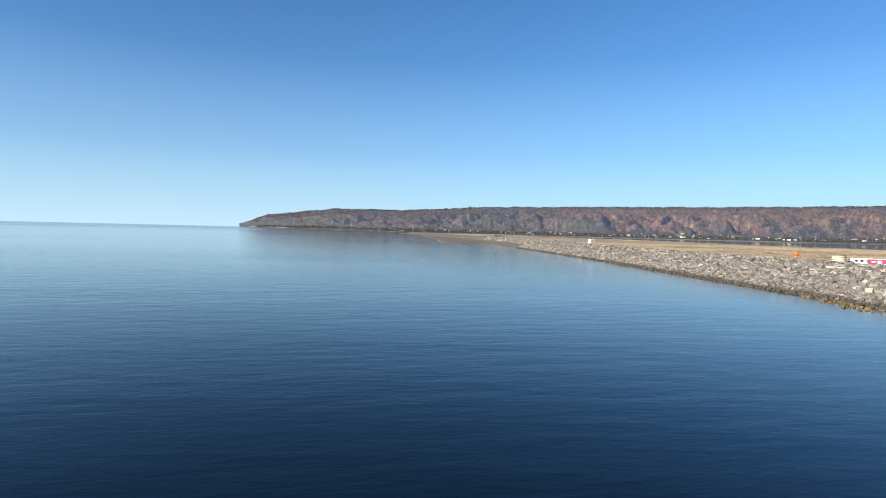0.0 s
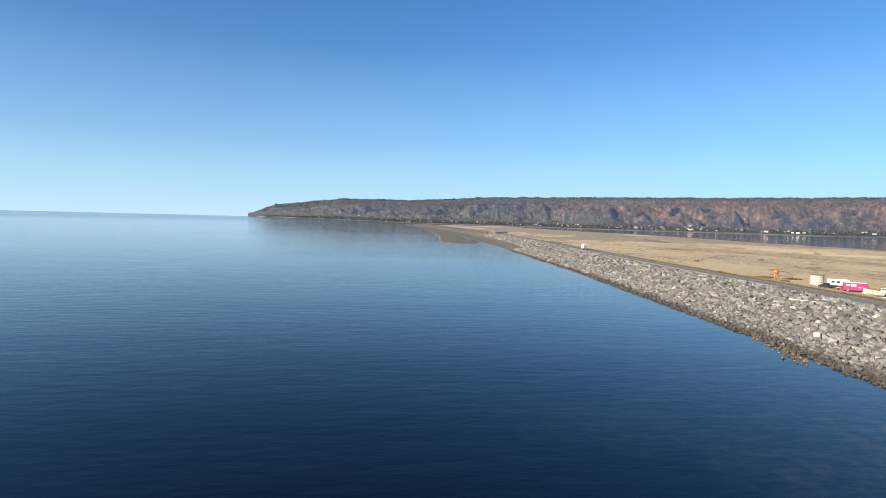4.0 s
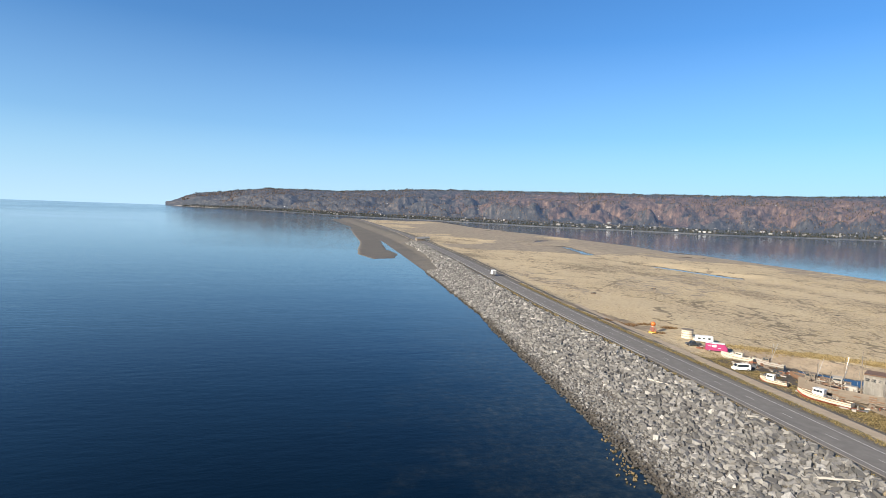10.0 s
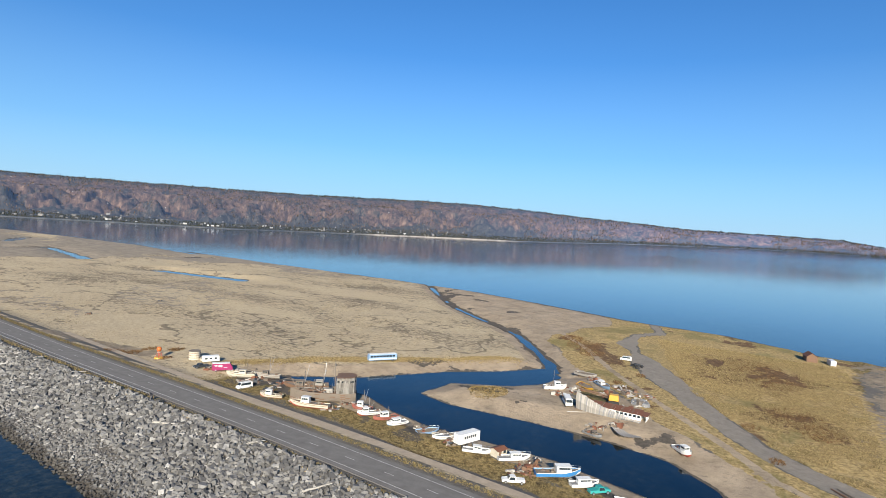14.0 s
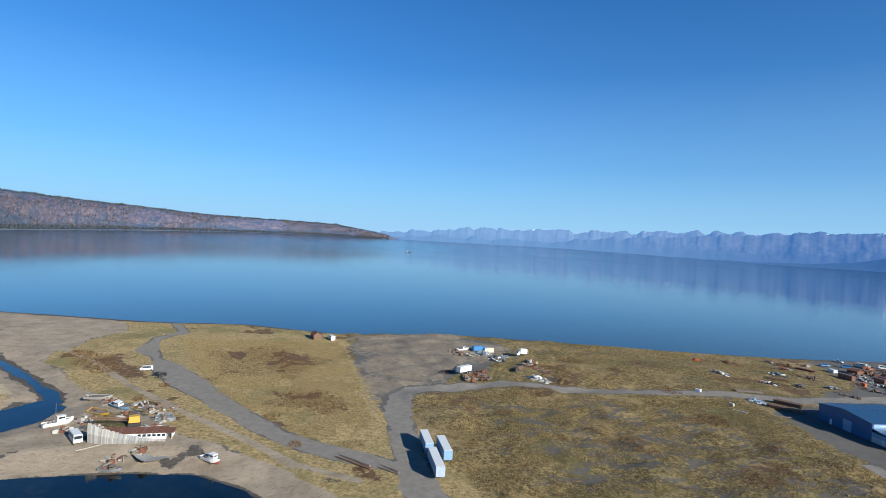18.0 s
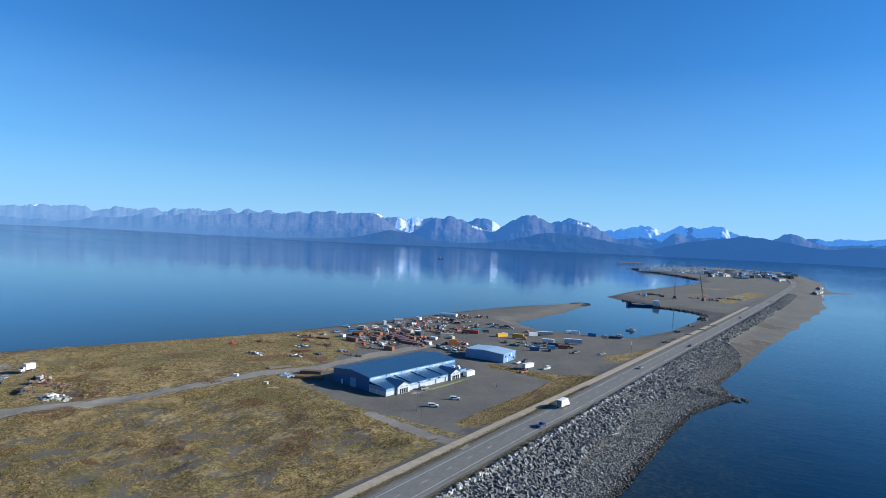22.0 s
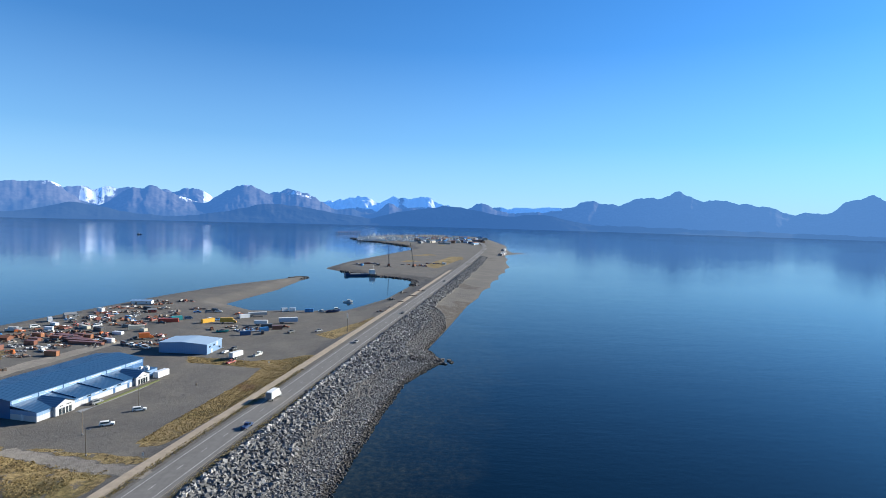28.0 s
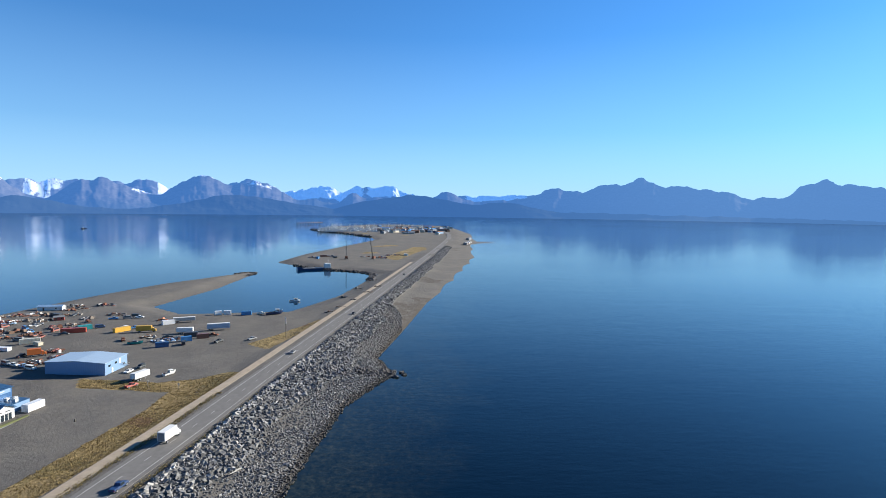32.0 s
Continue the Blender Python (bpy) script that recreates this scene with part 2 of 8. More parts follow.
# ---- ground ----
ground_mat = mat("ground", rough=0.95, spec=0.2)
GM = ground_mat
gravel = ramp(GM, nz(GM, 0.5, 10, 0.75), [(0.3, (0.085, 0.078, 0.069)), (0.7, (0.125, 0.115, 0.102))])
gravel = mix(GM, ramp(GM, nz(GM, 0.05, 6, 0.65, None, 12.0), [(0.45, grey(0)), (0.7, grey(0.55))]), gravel, (0.165, 0.147, 0.122))
gravel = mix(GM, ramp(GM, nz(GM, 0.11, 8, 0.7, (3.0, 0.35, 1, -13), 13.0), [(0.54, grey(0)), (0.68, grey(0.3))]), gravel, (0.08, 0.073, 0.065))
dirt = ramp(GM, nz(GM, 0.3, 10, 0.78, None, 14.0), [(0.34, (0.14, 0.111, 0.078)), (0.66, (0.29, 0.236, 0.168))])
dirt = mix(GM, ramp(GM, nz(GM, 0.04, 7, 0.7, (0.5, 1.6, 1, 30), 15.5), [(0.5, grey(0)), (0.66, grey(0.6))]), dirt, (0.1, 0.088, 0.072))
straw = ramp(GM, nz(GM, 0.7, 10, 0.8), [(0.34, (0.23, 0.185, 0.118)), (0.5, (0.4, 0.325, 0.208)), (0.66, (0.53, 0.438, 0.29))])
straw = mix(GM, ramp(GM, nz(GM, 0.02, 8, 0.7, (1.5, 0.6, 1, 20), 18.0), [(0.45, grey(0)), (0.62, grey(0.35))]), straw, (0.36, 0.287, 0.185))
# dark wet specks that gather in drifts, and thin winding runnels
speck = times(GM, nz(GM, 0.4, 10, 0.82, (1.5, 0.55, 1, 35), 15.0), times(GM, times(GM, nz(GM, 0.013, 6, 0.62, (1.5, 0.6, 1, 35), 16.0), 0.5, "SUBTRACT", False), 0.6, "MULTIPLY", False), "ADD", False)
peat = ramp(GM, nz(GM, 1.3, 6, 0.8, None, 17.0), [(0.35, (0.05, 0.041, 0.03)), (0.65, (0.15, 0.12, 0.083))])
straw = mix(GM, ramp(GM, speck, [(0.535, grey(0)), (0.58, grey(0.75))]), straw, peat)
runnel = times(GM, times(GM, nz(GM, 0.017, 7, 0.55, (1.0, 0.8, 1, 20), 19.0), 0.5, "SUBTRACT", False), 60.0, "MULTIPLY", False)
runnel = times(GM, runnel, runnel, "MULTIPLY", False)
straw = mix(GM, ramp(GM, runnel, [(0.03, grey(0.75)), (0.22, grey(0))]), straw, peat)
green = ramp(GM, nz(GM, 0.8, 10, 0.82, None, 2.0), [(0.4, (0.03, 0.022, 0.009)), (0.49, (0.14, 0.1, 0.039)), (0.58, (0.32, 0.237, 0.102))])
green = mix(GM, ramp(GM, nz(GM, 0.03, 9, 0.7, None, 21.0), [(0.5, grey(0)), (0.62, grey(0.7))]), green, ramp(GM, nz(GM, 0.9, 8, 0.8, None, 24.0), [(0.35, (0.04, 0.038, 0.013)), (0.65, (0.145, 0.128, 0.047))]))
green = mix(GM, ramp(GM, nz(GM, 0.045, 9, 0.72, (1, 1, 1, 0), 27.0), [(0.52, grey(0)), (0.62, grey(0.7))]), green, ramp(GM, nz(GM, 0.8, 8, 0.8, None, 28.0), [(0.35, (0.18, 0.124, 0.055)), (0.65, (0.41, 0.306, 0.15))]))
hummock = times(GM, nz(GM, 0.2, 4, 0.6, (1.5, 0.6, 1, 50), 22.0), times(GM, times(GM, field(GM, "dune"), times(GM, nz(GM, 0.03, 5, 0.6, None, 23.0), 0.62, "SUBTRACT", False), "ADD", False), 0.12, "MULTIPLY", False), "ADD", False)
green = mix(GM, ramp(GM, hummock, [(0.615, grey(0)), (0.65, grey(0.9))]), green, ramp(GM, nz(GM, 1.5, 6, 0.8, None, 25.0), [(0.35, (0.055, 0.049, 0.043)), (0.65, (0.13, 0.117, 0.1))]))
gold = ramp(GM, nz(GM, 0.8, 10, 0.82, None, 41.0), [(0.38, (0.11, 0.079, 0.031)), (0.5, (0.31, 0.225, 0.096)), (0.62, (0.48, 0.361, 0.171))])
gold = mix(GM, ramp(GM, nz(GM, 0.04, 8, 0.7, None, 42.0), [(0.5, grey(0)), (0.6, grey(0.75))]), gold, ramp(GM, nz(GM, 0.9, 8, 0.8, None, 43.0), [(0.35, (0.09, 0.08, 0.026)), (0.65, (0.24, 0.205, 0.08))]))
rust = ramp(GM, nz(GM, 0.6, 10, 0.82, None, 4.0), [(0.32, (0.035, 0.02, 0.011)), (0.5, (0.11, 0.064, 0.032)), (0.66, (0.24, 0.165, 0.08))])
mud = ramp(GM, nz(GM, 0.12, 9, 0.72, None, 6.0), [(0.32, (0.2, 0.157, 0.108)), (0.68, (0.4, 0.32, 0.224))])
mud = mix(GM, ramp(GM, nz(GM, 0.45, 9, 0.8, (1.3, 0.7, 1, 40), 32.0), [(0.53, grey(0)), (0.62, grey(0.55))]), mud, (0.12, 0.1, 0.076))
wet = ramp(GM, nz(GM, 0.6, 8, 0.7, None, 7.0), [(0.3, (0.045, 0.039, 0.032)), (0.7, (0.115, 0.099, 0.08))])
edge = nz(GM, 0.16, 10, 0.75, None, 9.0)


def cover(name, lower, color, broken=1.6):
    """Lay one ground cover over another, its edge broken up by noise."""
    f = times(GM, field(GM, name), times(GM, times(GM, edge, 0.5, "SUBTRACT", False), broken, "MULTIPLY", False), "ADD", False)
    return mix(GM, ramp(GM, f, [(0.46, grey(0)), (0.54, grey(1))]), lower, color)


c = cover("straw", gravel, straw)
c = cover("green", c, green)
c = cover("gold", c, gold)
c = cover("rust", c, rust, 2.4)
c = cover("mud", c, mud)
c = cover("silt", c, ramp(GM, nz(GM, 0.1, 10, 0.75, (1.4, 0.6, 1, 20), 30.0), [(0.3, (0.14, 0.12, 0.094)), (0.7, (0.32, 0.268, 0.2))]), 3.4)
c = cover("wet", c, wet, 2.4)
c = cover("bare", c, gravel)
c = cover("dirt", c, dirt, 2.6)
c = cover("track", c, ramp(GM, nz(GM, 0.4, 9, 0.75, None, 31.0), [(0.3, (0.16, 0.141, 0.117)), (0.7, (0.26, 0.231, 0.192))]))
base(GM, c)
bump(GM, nz(GM, 0.9, 10, 0.75), 0.5, 0.9)


def spaced(knots):
    """Coordinates from (start, step) knots; the last knot ends them."""
    out = []
    for (a, step), (b, _) in zip(knots, knots[1:]):
        out += list(np.arange(a, b, step))
    return np.array(out + [knots[-1][0]], float)


gx = spaced([(-420, 20), (-160, 4), (-70, 2), (140, 3), (300, 6), (480, 30), (600, 30)])
gy = spaced([(-2620, 40), (-1500, 16), (-800, 6), (-420, 2.4), (320, 4), (560, 10), (1100, 40), (2300, 40)])
GX, GY = np.meshgrid(gx, gy)
gp = np.stack([GX.ravel(), GY.ravel()], 1)
gz = height(gp)
ground = tagged(raw("ground", np.c_[gp, gz], grid_faces(len(gy), len(gx)), ground_mat, True), "low gravel spit with dry tan marsh grass and mud", "ground", kind="structure")
me = ground.data
road_off = gp[:, 0] - at_y(ROAD, gp[:, 1])
d_bay = dist_line(gp, BAYSIDE)
d_slough = np.where(inside(gp, SLOUGH), -1.0, 1.0) * dist_line(gp, SLOUGH + SLOUGH[:1])
d_creek = dist_line(gp, CREEK)
MARSH_EDGE = [(0, 165), (44, 154), (64, 128), (95, 106), (112, 88), (131, 74), (164, 90), (198, 112), (232, 150), (272, 192), (330, 235), (500, 340)]
SAND_EDGE = [(0, -25), (28, -11), (40, -3), (55, 3), (65, 10), (75, 20), (92, 28), (119, 47), (130, 60), (141, 69), (164, 77), (187, 92), (205, 92), (225, 86), (260, 75), (320, 85)]
north = smooth(-3, 9, gp[:, 1] - np.interp(gp[:, 0], *np.array(MARSH_EDGE).T) + 5 * wobble(gp, 18, 8.0))
low_side = smooth(5, -4, gp[:, 1] - np.interp(gp[:, 0], *np.array(SAND_EDGE).T) + 4 * wobble(gp, 16, 9.0))
sands = (1 - north) * (1 - low_side) * smooth(0, 20, gp[:, 1] + 30)
TRACKS = [[(300, 50), (261, 40), (239, 52), (210, 52), (163, 36), (129, 21), (98, 6), (73, -6), (58, -18), (47, -30), (36, -42)], [(-20, -60), (22, -41), (60, -46), (95, -52), (110, -58), (119, -67), (122, -108), (103, -149), (92, -206), (77, -237), (72, -284), (60, -330)]]
d_track = np.minimum(dist_line(gp, TRACKS[0]) - 4.0 - 3.0 * smooth(45, 10, np.hypot(gp[:, 0] - 145, gp[:, 1] - 28)) + 1.2 * wobble(gp, 14, 12.0), dist_line(gp, TRACKS[1]) - 5.0)
LOTS = [[(236, -60), (262, -119), (200, -150), (127, -85), (85, -47), (153, -49)], [(65, -203), (11, -182), (-14, -177), (-29, -173), (-34, -162), (-40, -170), (-38, -190), (-54, -305), (-80, -330), (-100, -470), (-70, -540), (60, -500), (43, -570), (140, -520), (165, -420), (150, -330), (100, -300), (70, -240)]]
lot = np.zeros(len(gp))
for poly in LOTS:
    lot = np.maximum(lot, smooth(6, -6, np.where(inside(gp, poly), -1, 1) * dist_line(gp, poly + poly[:1]) + 6 * wobble(gp, 20, 14.0)))
DUNES = [(98, -78), (80, -92), (20, -80), (0, -110), (-8, -150), (-10, -165), (38, -176), (70, -170), (92, -140)]
far_south = smooth(-480, -530, gp[:, 1])
marsh = north * smooth(13, 17, road_off) * smooth(4, 22, d_bay + 8 * wobble(gp, 30))
flats = north * smooth(0.3, 0.6, wobble(gp, 90, 3.0) + 1.1 * smooth(70, 15, d_bay) + 0.9 * smooth(230, 420, gp[:, 1]) * smooth(50, 170, road_off))
south = low_side * (1 - far_south) * smooth(14, 17, road_off) * smooth(8, 18, d_bay)
RUSTY = [[(205, 22), (222, -8), (180, -40), (140, -18), (152, 18)], [(130, -8), (120, -32), (95, -36), (88, -16), (108, -4)], [(205, 60), (185, 78), (145, 52), (150, 40)]]
rusty = np.zeros(len(gp))
for poly in RUSTY:
    rusty = np.maximum(rusty, 0.75 * smooth(14, -16, np.where(inside(gp, poly), -1, 1) * dist_line(gp, poly + poly[:1])))
GREENY = [[(9, -189), (1, -184), (-17, -180), (-33, -177), (-35, -181), (-25, -184), (1, -188)], [(-23, -194), (-26, -191), (-33, -191), (-37, -202), (-42, -228), (-51, -278), (-58, -308), (-49, -311), (-40, -302), (-25, -297), (8, -303), (2, -290), (-35, -284), (-35, -267), (-27, -221), (-25, -205)], [(-58, -350), (-44, -362), (-72, -425), (-78, -420)], [(-118, -840), (-100, -900), (-150, -1130), (-175, -1100)]]
greeny = np.zeros(len(gp))
for poly in GREENY:
    greeny = np.maximum(greeny, smooth(1.2, -1.2, np.where(inside(gp, poly), -1, 1) * dist_line(gp, poly + poly[:1])))
verge = smooth(9.4, 10.2, np.abs(road_off + 0.0)) * smooth(11.8, 11.0, np.abs(road_off)) * smooth(-300, -280, gp[:, 1])
bank = smooth(9, 5, np.abs(road_off - 25 + 3 * wobble(gp, 12, 2.0))) * smooth(2.5, 6, d_slough) * smooth(-30, -5, gp[:, 1]) * smooth(170, 150, gp[:, 1])
yard = 0.72 * smooth(18, 9, np.hypot(gp[:, 0] - 92, (gp[:, 1] - 43) * 1.1) + 4 * wobble(gp, 9, 19.0)) * smooth(8, 13, d_slough)
isle = smooth(9, 5, np.hypot(gp[:, 0] - 74, gp[:, 1] - 78))
zone(me, "straw", np.maximum(marsh * smooth(7, 14, d_slough), np.maximum(verge, isle)))
zone(me, "green", np.maximum.reduce([south * smooth(9, 15, d_slough), 0.8 * bank, greeny, yard, 0.75 * far_south * smooth(0.1, 0.5, wobble(gp, 60, 17.0)) * smooth(12, 30, d_bay) * smooth(-820, -860, gp[:, 1]) * smooth(12, 20, road_off)]))
zone(me, "rust", np.maximum(rusty, south * 0.62 * smooth(0.5, 0.9, wobble(gp, 14, 11.0))))
zone(me, "mud", np.maximum.reduce([sands * (1 - isle) * (1 - bank) * (1 - yard), smooth(15, 8, d_slough) * (1 - isle) * (1 - bank), smooth(14, 7, d_creek)]) * smooth(17, 21, road_off) + smooth(2.6, 0.4, dist_line(gp, [(219, 95), (181, 69), (138, 47), (98, 22), (70, 3), (47, -11), (33, -27)])))
zone(me, "gold", np.maximum(0.8 * smooth(6, 2.5, dist_line(gp, [(40, 172), (66, 154), (93, 127), (104, 113), (122, 95), (131, 86)]) + 2 * wobble(gp, 8, 3.0)), south * smooth(-62, -42, gp[:, 1] + 5 * wobble(gp, 15, 18.0)) * smooth(6, 12, d_slough)))
zone(me, "dune", smooth(12, -8, np.where(inside(gp, DUNES), -1, 1) * dist_line(gp, DUNES + DUNES[:1]) + 6 * wobble(gp, 12, 15.0)))
north_lot = np.where(inside(gp, LOTS[0]), -1, 1) * dist_line(gp, LOTS[0] + LOTS[0][:1])
zone(me, "dirt", np.maximum(0.75 * smooth(9, 2, dist_line(gp, [(24, 262), (27, 236), (31, 206)])), 0.8 * smooth(14, -14, north_lot + 8 * wobble(gp, 26, 16.0)) * smooth(0, 3, d_track)))
zone(me, "silt", (0.38 + 0.52 * smooth(300, 600, gp[:, 1])) * flats * smooth(18, 30, road_off))
zone(me, "track", np.maximum(0.85 * smooth(1.5, -1.5, d_track + 1.0 * wobble(gp, 9, 13.0)), 0.9 * smooth(4.2, 1.6, dist_line(gp, [(-44, -166), (-34, -172), (-15, -178.5), (10, -185)]))))
shore_face = (gp[:, 0] < at_y(CREST, gp[:, 1])) * smooth(-330, -420, gp[:, 1])
zone(me, "wet", np.maximum.reduce([0.9 * smooth(5, 1, np.hypot(gp[:, 0] - 128, gp[:, 1] + 138)), 0.9 * smooth(6, 1, np.hypot(gp[:, 0] - 151, (gp[:, 1] - 30) * 1.6)), 0.62 * shore_face * smooth(3.4, 2.4, gz), smooth(0.34, 0.02, gz), 0.8 * smooth(13, 6, d_bay + 4 * wobble(gp, 18, 27.0)) * smooth(-420, -380, gp[:, 1]), 0.9 * smooth(4.6, 3.2, d_creek), 0.66 * smooth(0.45, 0.8, wobble(gp, 13, 24.0)) * np.maximum(sands, smooth(20, 14, d_slough)) * smooth(60, 20, np.minimum(d_slough, d_creek)) * smooth(19, 24, road_off), 0.3 * north * smooth(0.5, 0.95, wobble(gp, 30, 21.0)) * smooth(24, 34, road_off)]) * np.where(inside(gp, SANDBAR), 0.35, 1.0) * (1 - 0.75 * smooth(430, 520, gp[:, 1]) * smooth(60, 20, road_off)))
zone(me, "bare", np.maximum.reduce([smooth(4.5, 2.0, dist_line(gp, [(-44, -166), (-34, -172), (-15, -178.5), (10, -185)])), lot * (1 - greeny), smooth(1.5, -1.5, d_track), smooth(9.6, 8.6, np.abs(road_off)), far_south * smooth(0.9, 0.2, wobble(gp, 40, 4.0)) * (1 - greeny), smooth(0.0, -1.0, road_off + 12.5) * smooth(1.0, 1.4, gz) * (1 - shore_face)]))

water_mat = mat("water", (0.004, 0.014, 0.022), 0.1)
WM = water_mat
WM.node_tree.nodes["Principled BSDF"].inputs["IOR"].default_value = 1.33
deep = mix(WM, field(WM, "offshore"), ramp(WM, nz(WM, 0.02, 5), [(0.3, (0.0003, 0.0012, 0.0014)), (0.7, (0.0008, 0.004, 0.0065))]), ramp(WM, nz(WM, 0.004, 5), [(0.3, (0.002, 0.018, 0.05)), (0.7, (0.004, 0.027, 0.072))]))
# the bed shows through the shallows: weed, cobbles and sand
bed = ramp(WM, nz(WM, 0.45, 9, 0.8, None, 2.0), [(0.38, (0.002, 0.005, 0.004)), (0.52, (0.018, 0.022, 0.014)), (0.66, (0.055, 0.055, 0.036))])
seen = times(WM, field(WM, "shallow"), times(WM, times(WM, nz(WM, 0.05, 6, 0.65, None, 4.0), 0.5, "SUBTRACT", False), 1.3, "MULTIPLY", False), "ADD", False)
base(WM, mix(WM, ramp(WM, seen, [(0.25, grey(0)), (0.9, grey(0.8))]), deep, bed))
wave = times(WM, nz(WM, 0.3, 6, 0.6, (0.45, 1.3, 1, 25)), times(WM, nz(WM, 0.04, 3, 0.5, (0.5, 1.5, 1, 40), 5.0), 1.2), "ADD", False)
bump(WM, wave, 0.35, 0.35)
slick = nz(WM, 0.0035, 5, 0.6, (0.5, 1.6, 1, 60), 8.0)
WM.node_tree.links.new(mix(WM, field(WM, "ruffle"), (0.06, 0.06, 0.06), ramp(WM, slick, [(0.35, grey(0.08)), (0.65, grey(0.13))])), WM.node_tree.nodes["Principled BSDF"].inputs["Roughness"])
for nd in WM.node_tree.nodes:
    if nd.bl_idname == "ShaderNodeBump":
        WM.node_tree.links.new(mix(WM, field(WM, "ruffle"), ramp(WM, slick, [(0.4, grey(0.07)), (0.62, grey(0.15))]), ramp(WM, slick, [(0.3, grey(0.4)), (0.65, grey(0.8))])), nd.inputs["Strength"])
MID = Vector((-115, 5))


def sea_rise(az, r):
    """The far water stands a little higher, as the earth's round puts it nearer to the eye's level."""
    return smooth(2400, 4600, r) * (15 + 32 * smooth(72, 95, az) * smooth(142, 118, az))


wr = np.r_[np.arange(0, 420, 5), 420, 600, 1000, 1500, 2000, 2600, 3000, 3400, 3800, 4200, 4600, 4780]
wa = np.arange(0, 361, 1)
WR, WA = np.meshgrid(wr, wa, indexing="ij")
wz = sea_rise(WA, WR)
WA = np.radians(WA)
water = tagged(raw("water", np.stack([MID.x + WR * np.sin(WA), MID.y + WR * np.cos(WA), wz], -1).reshape(-1, 3), grid_faces(len(wr), len(wa))[:, ::-1], water_mat, True), "calm deep blue bay water with faint ripples", "sea", kind="structure")
wp = np.stack([MID.x + WR * np.sin(WA), MID.y + WR * np.cos(WA)], -1).reshape(-1, 2)
bay = np.maximum(smooth(-40, 60, wp[:, 0] - at_y(ROAD, wp[:, 1])), 0.75 * smooth(90, 420, dist_line(wp, SHORE)))
zone(water.data, "offshore", bay * smooth(4, 40, np.minimum(dist_line(wp, BAYSIDE), dist_line(wp, SHORE))) * np.where(inside(wp, LAND), 0.0, 1.0))
ranges = np.hypot(wp[:, 0] - MID.x, wp[:, 1] - MID.y)
zone(water.data, "ruffle", np.maximum(0.22 * smooth(40, -60, wp[:, 0] - at_y(ROAD, wp[:, 1])), smooth(1200, 3200, ranges)))
zone(water.data, "shallow", np.where(inside(wp, LAND), 0.4, 0.75 * smooth(75, 0, dist_line(wp, SHORE)) + 0.25 * smooth(10, 0, dist_line(wp, SHORE))))

# ---- far shores ----
hill_mat = mat("hill_forest", rough=1.0, spec=0.05)
c = ramp(hill_mat, nz_on(hill_mat, 0.045, 10, 0.8), [(0.38, (0.006, 0.009, 0.008)), (0.5, (0.034, 0.032, 0.027)), (0.62, (0.115, 0.094, 0.072))])
ruddy = times(hill_mat, field(hill_mat, "ruddy"), times(hill_mat, times(hill_mat, nz_on(hill_mat, 0.012, 9, 0.72, 3.0), 0.5, "SUBTRACT", False), 2.4, "MULTIPLY", False), "ADD", False)
c = mix(hill_mat, ramp(hill_mat, ruddy, [(0.42, grey(0)), (0.6, grey(0.9))]), c, ramp(hill_mat, nz_on(hill_mat, 0.05, 10, 0.82, 4.0), [(0.38, (0.018, 0.014, 0.011)), (0.5, (0.085, 0.053, 0.037)), (0.62, (0.2, 0.132, 0.09))]))
c = mix(hill_mat, ramp(hill_mat, nz_on(hill_mat, 0.02, 8, 0.7, 7.0), [(0.57, grey(0)), (0.63, grey(0.8))]), c, ramp(hill_mat, nz_on(hill_mat, 0.06, 6, 0.8, 8.0), [(0.4, (0.006, 0.009, 0.008)), (0.6, (0.03, 0.032, 0.026))]))
c = mix(hill_mat, field(hill_mat, "low"), c, ramp(hill_mat, nz_on(hill_mat, 0.05, 9, 0.82, 6.0), [(0.4, (0.008, 0.011, 0.009)), (0.6, (0.06, 0.056, 0.045))]))
c = mix(hill_mat, field(hill_mat, "pale"), c, ramp(hill_mat, nz(hill_mat, 0.03, 8, 0.75, None, 9.0), [(0.4, (0.14, 0.115, 0.09)), (0.6, (0.34, 0.3, 0.24))]))
base(hill_mat, c)


def haze_emission(m, near, far, strength):
    """Far haze painted as blue emission: near and far tint by a bearing-based field."""
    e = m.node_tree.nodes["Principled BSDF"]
    m.node_tree.links.new(mix(m, field(m, "far_haze"), near, far), e.inputs["Emission Color"])
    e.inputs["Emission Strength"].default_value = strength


# the bluff's distance haze, put in as a faint blue glow
haze_emission(hill_mat, (0.13, 0.19, 0.32), (0.2, 0.36, 0.75), 0.17)
AZ_TOP = [(-10.4, -0.35), (-9.8, -0.1), (-7.7, 0.62), (-1.5, 1.36), (5, 1.38), (13.5, 1.9), (25, 2.08), (37, 2.12), (51, 2.2), (60, 2.38), (66, 2.33), (71, 2.08), (76, 1.75), (80, 1.52), (86, 1.16), (92, 1.07), (97.5, 0.95), (100.5, 0.55), (103.5, 0.0), (105, -0.2)]
AZ_BASE = [(-10.4, 4350), (-2.6, 3700), (5, 3000), (14, 2650), (25, 2250), (42, 2150), (57, 2600), (70, 3050), (80, 4000), (95, 4450), (105, 4500)]
EYE_Z = 58.0


HILL_FAR = 4720.0


def hill_r(az, t):
    """Distance from MID of the bluff's slope: its foot at t = 0, its skyline at t = 1."""
    b = np.interp(az, *np.array(AZ_BASE).T)
    return b + (HILL_FAR - b) * t ** 2.2


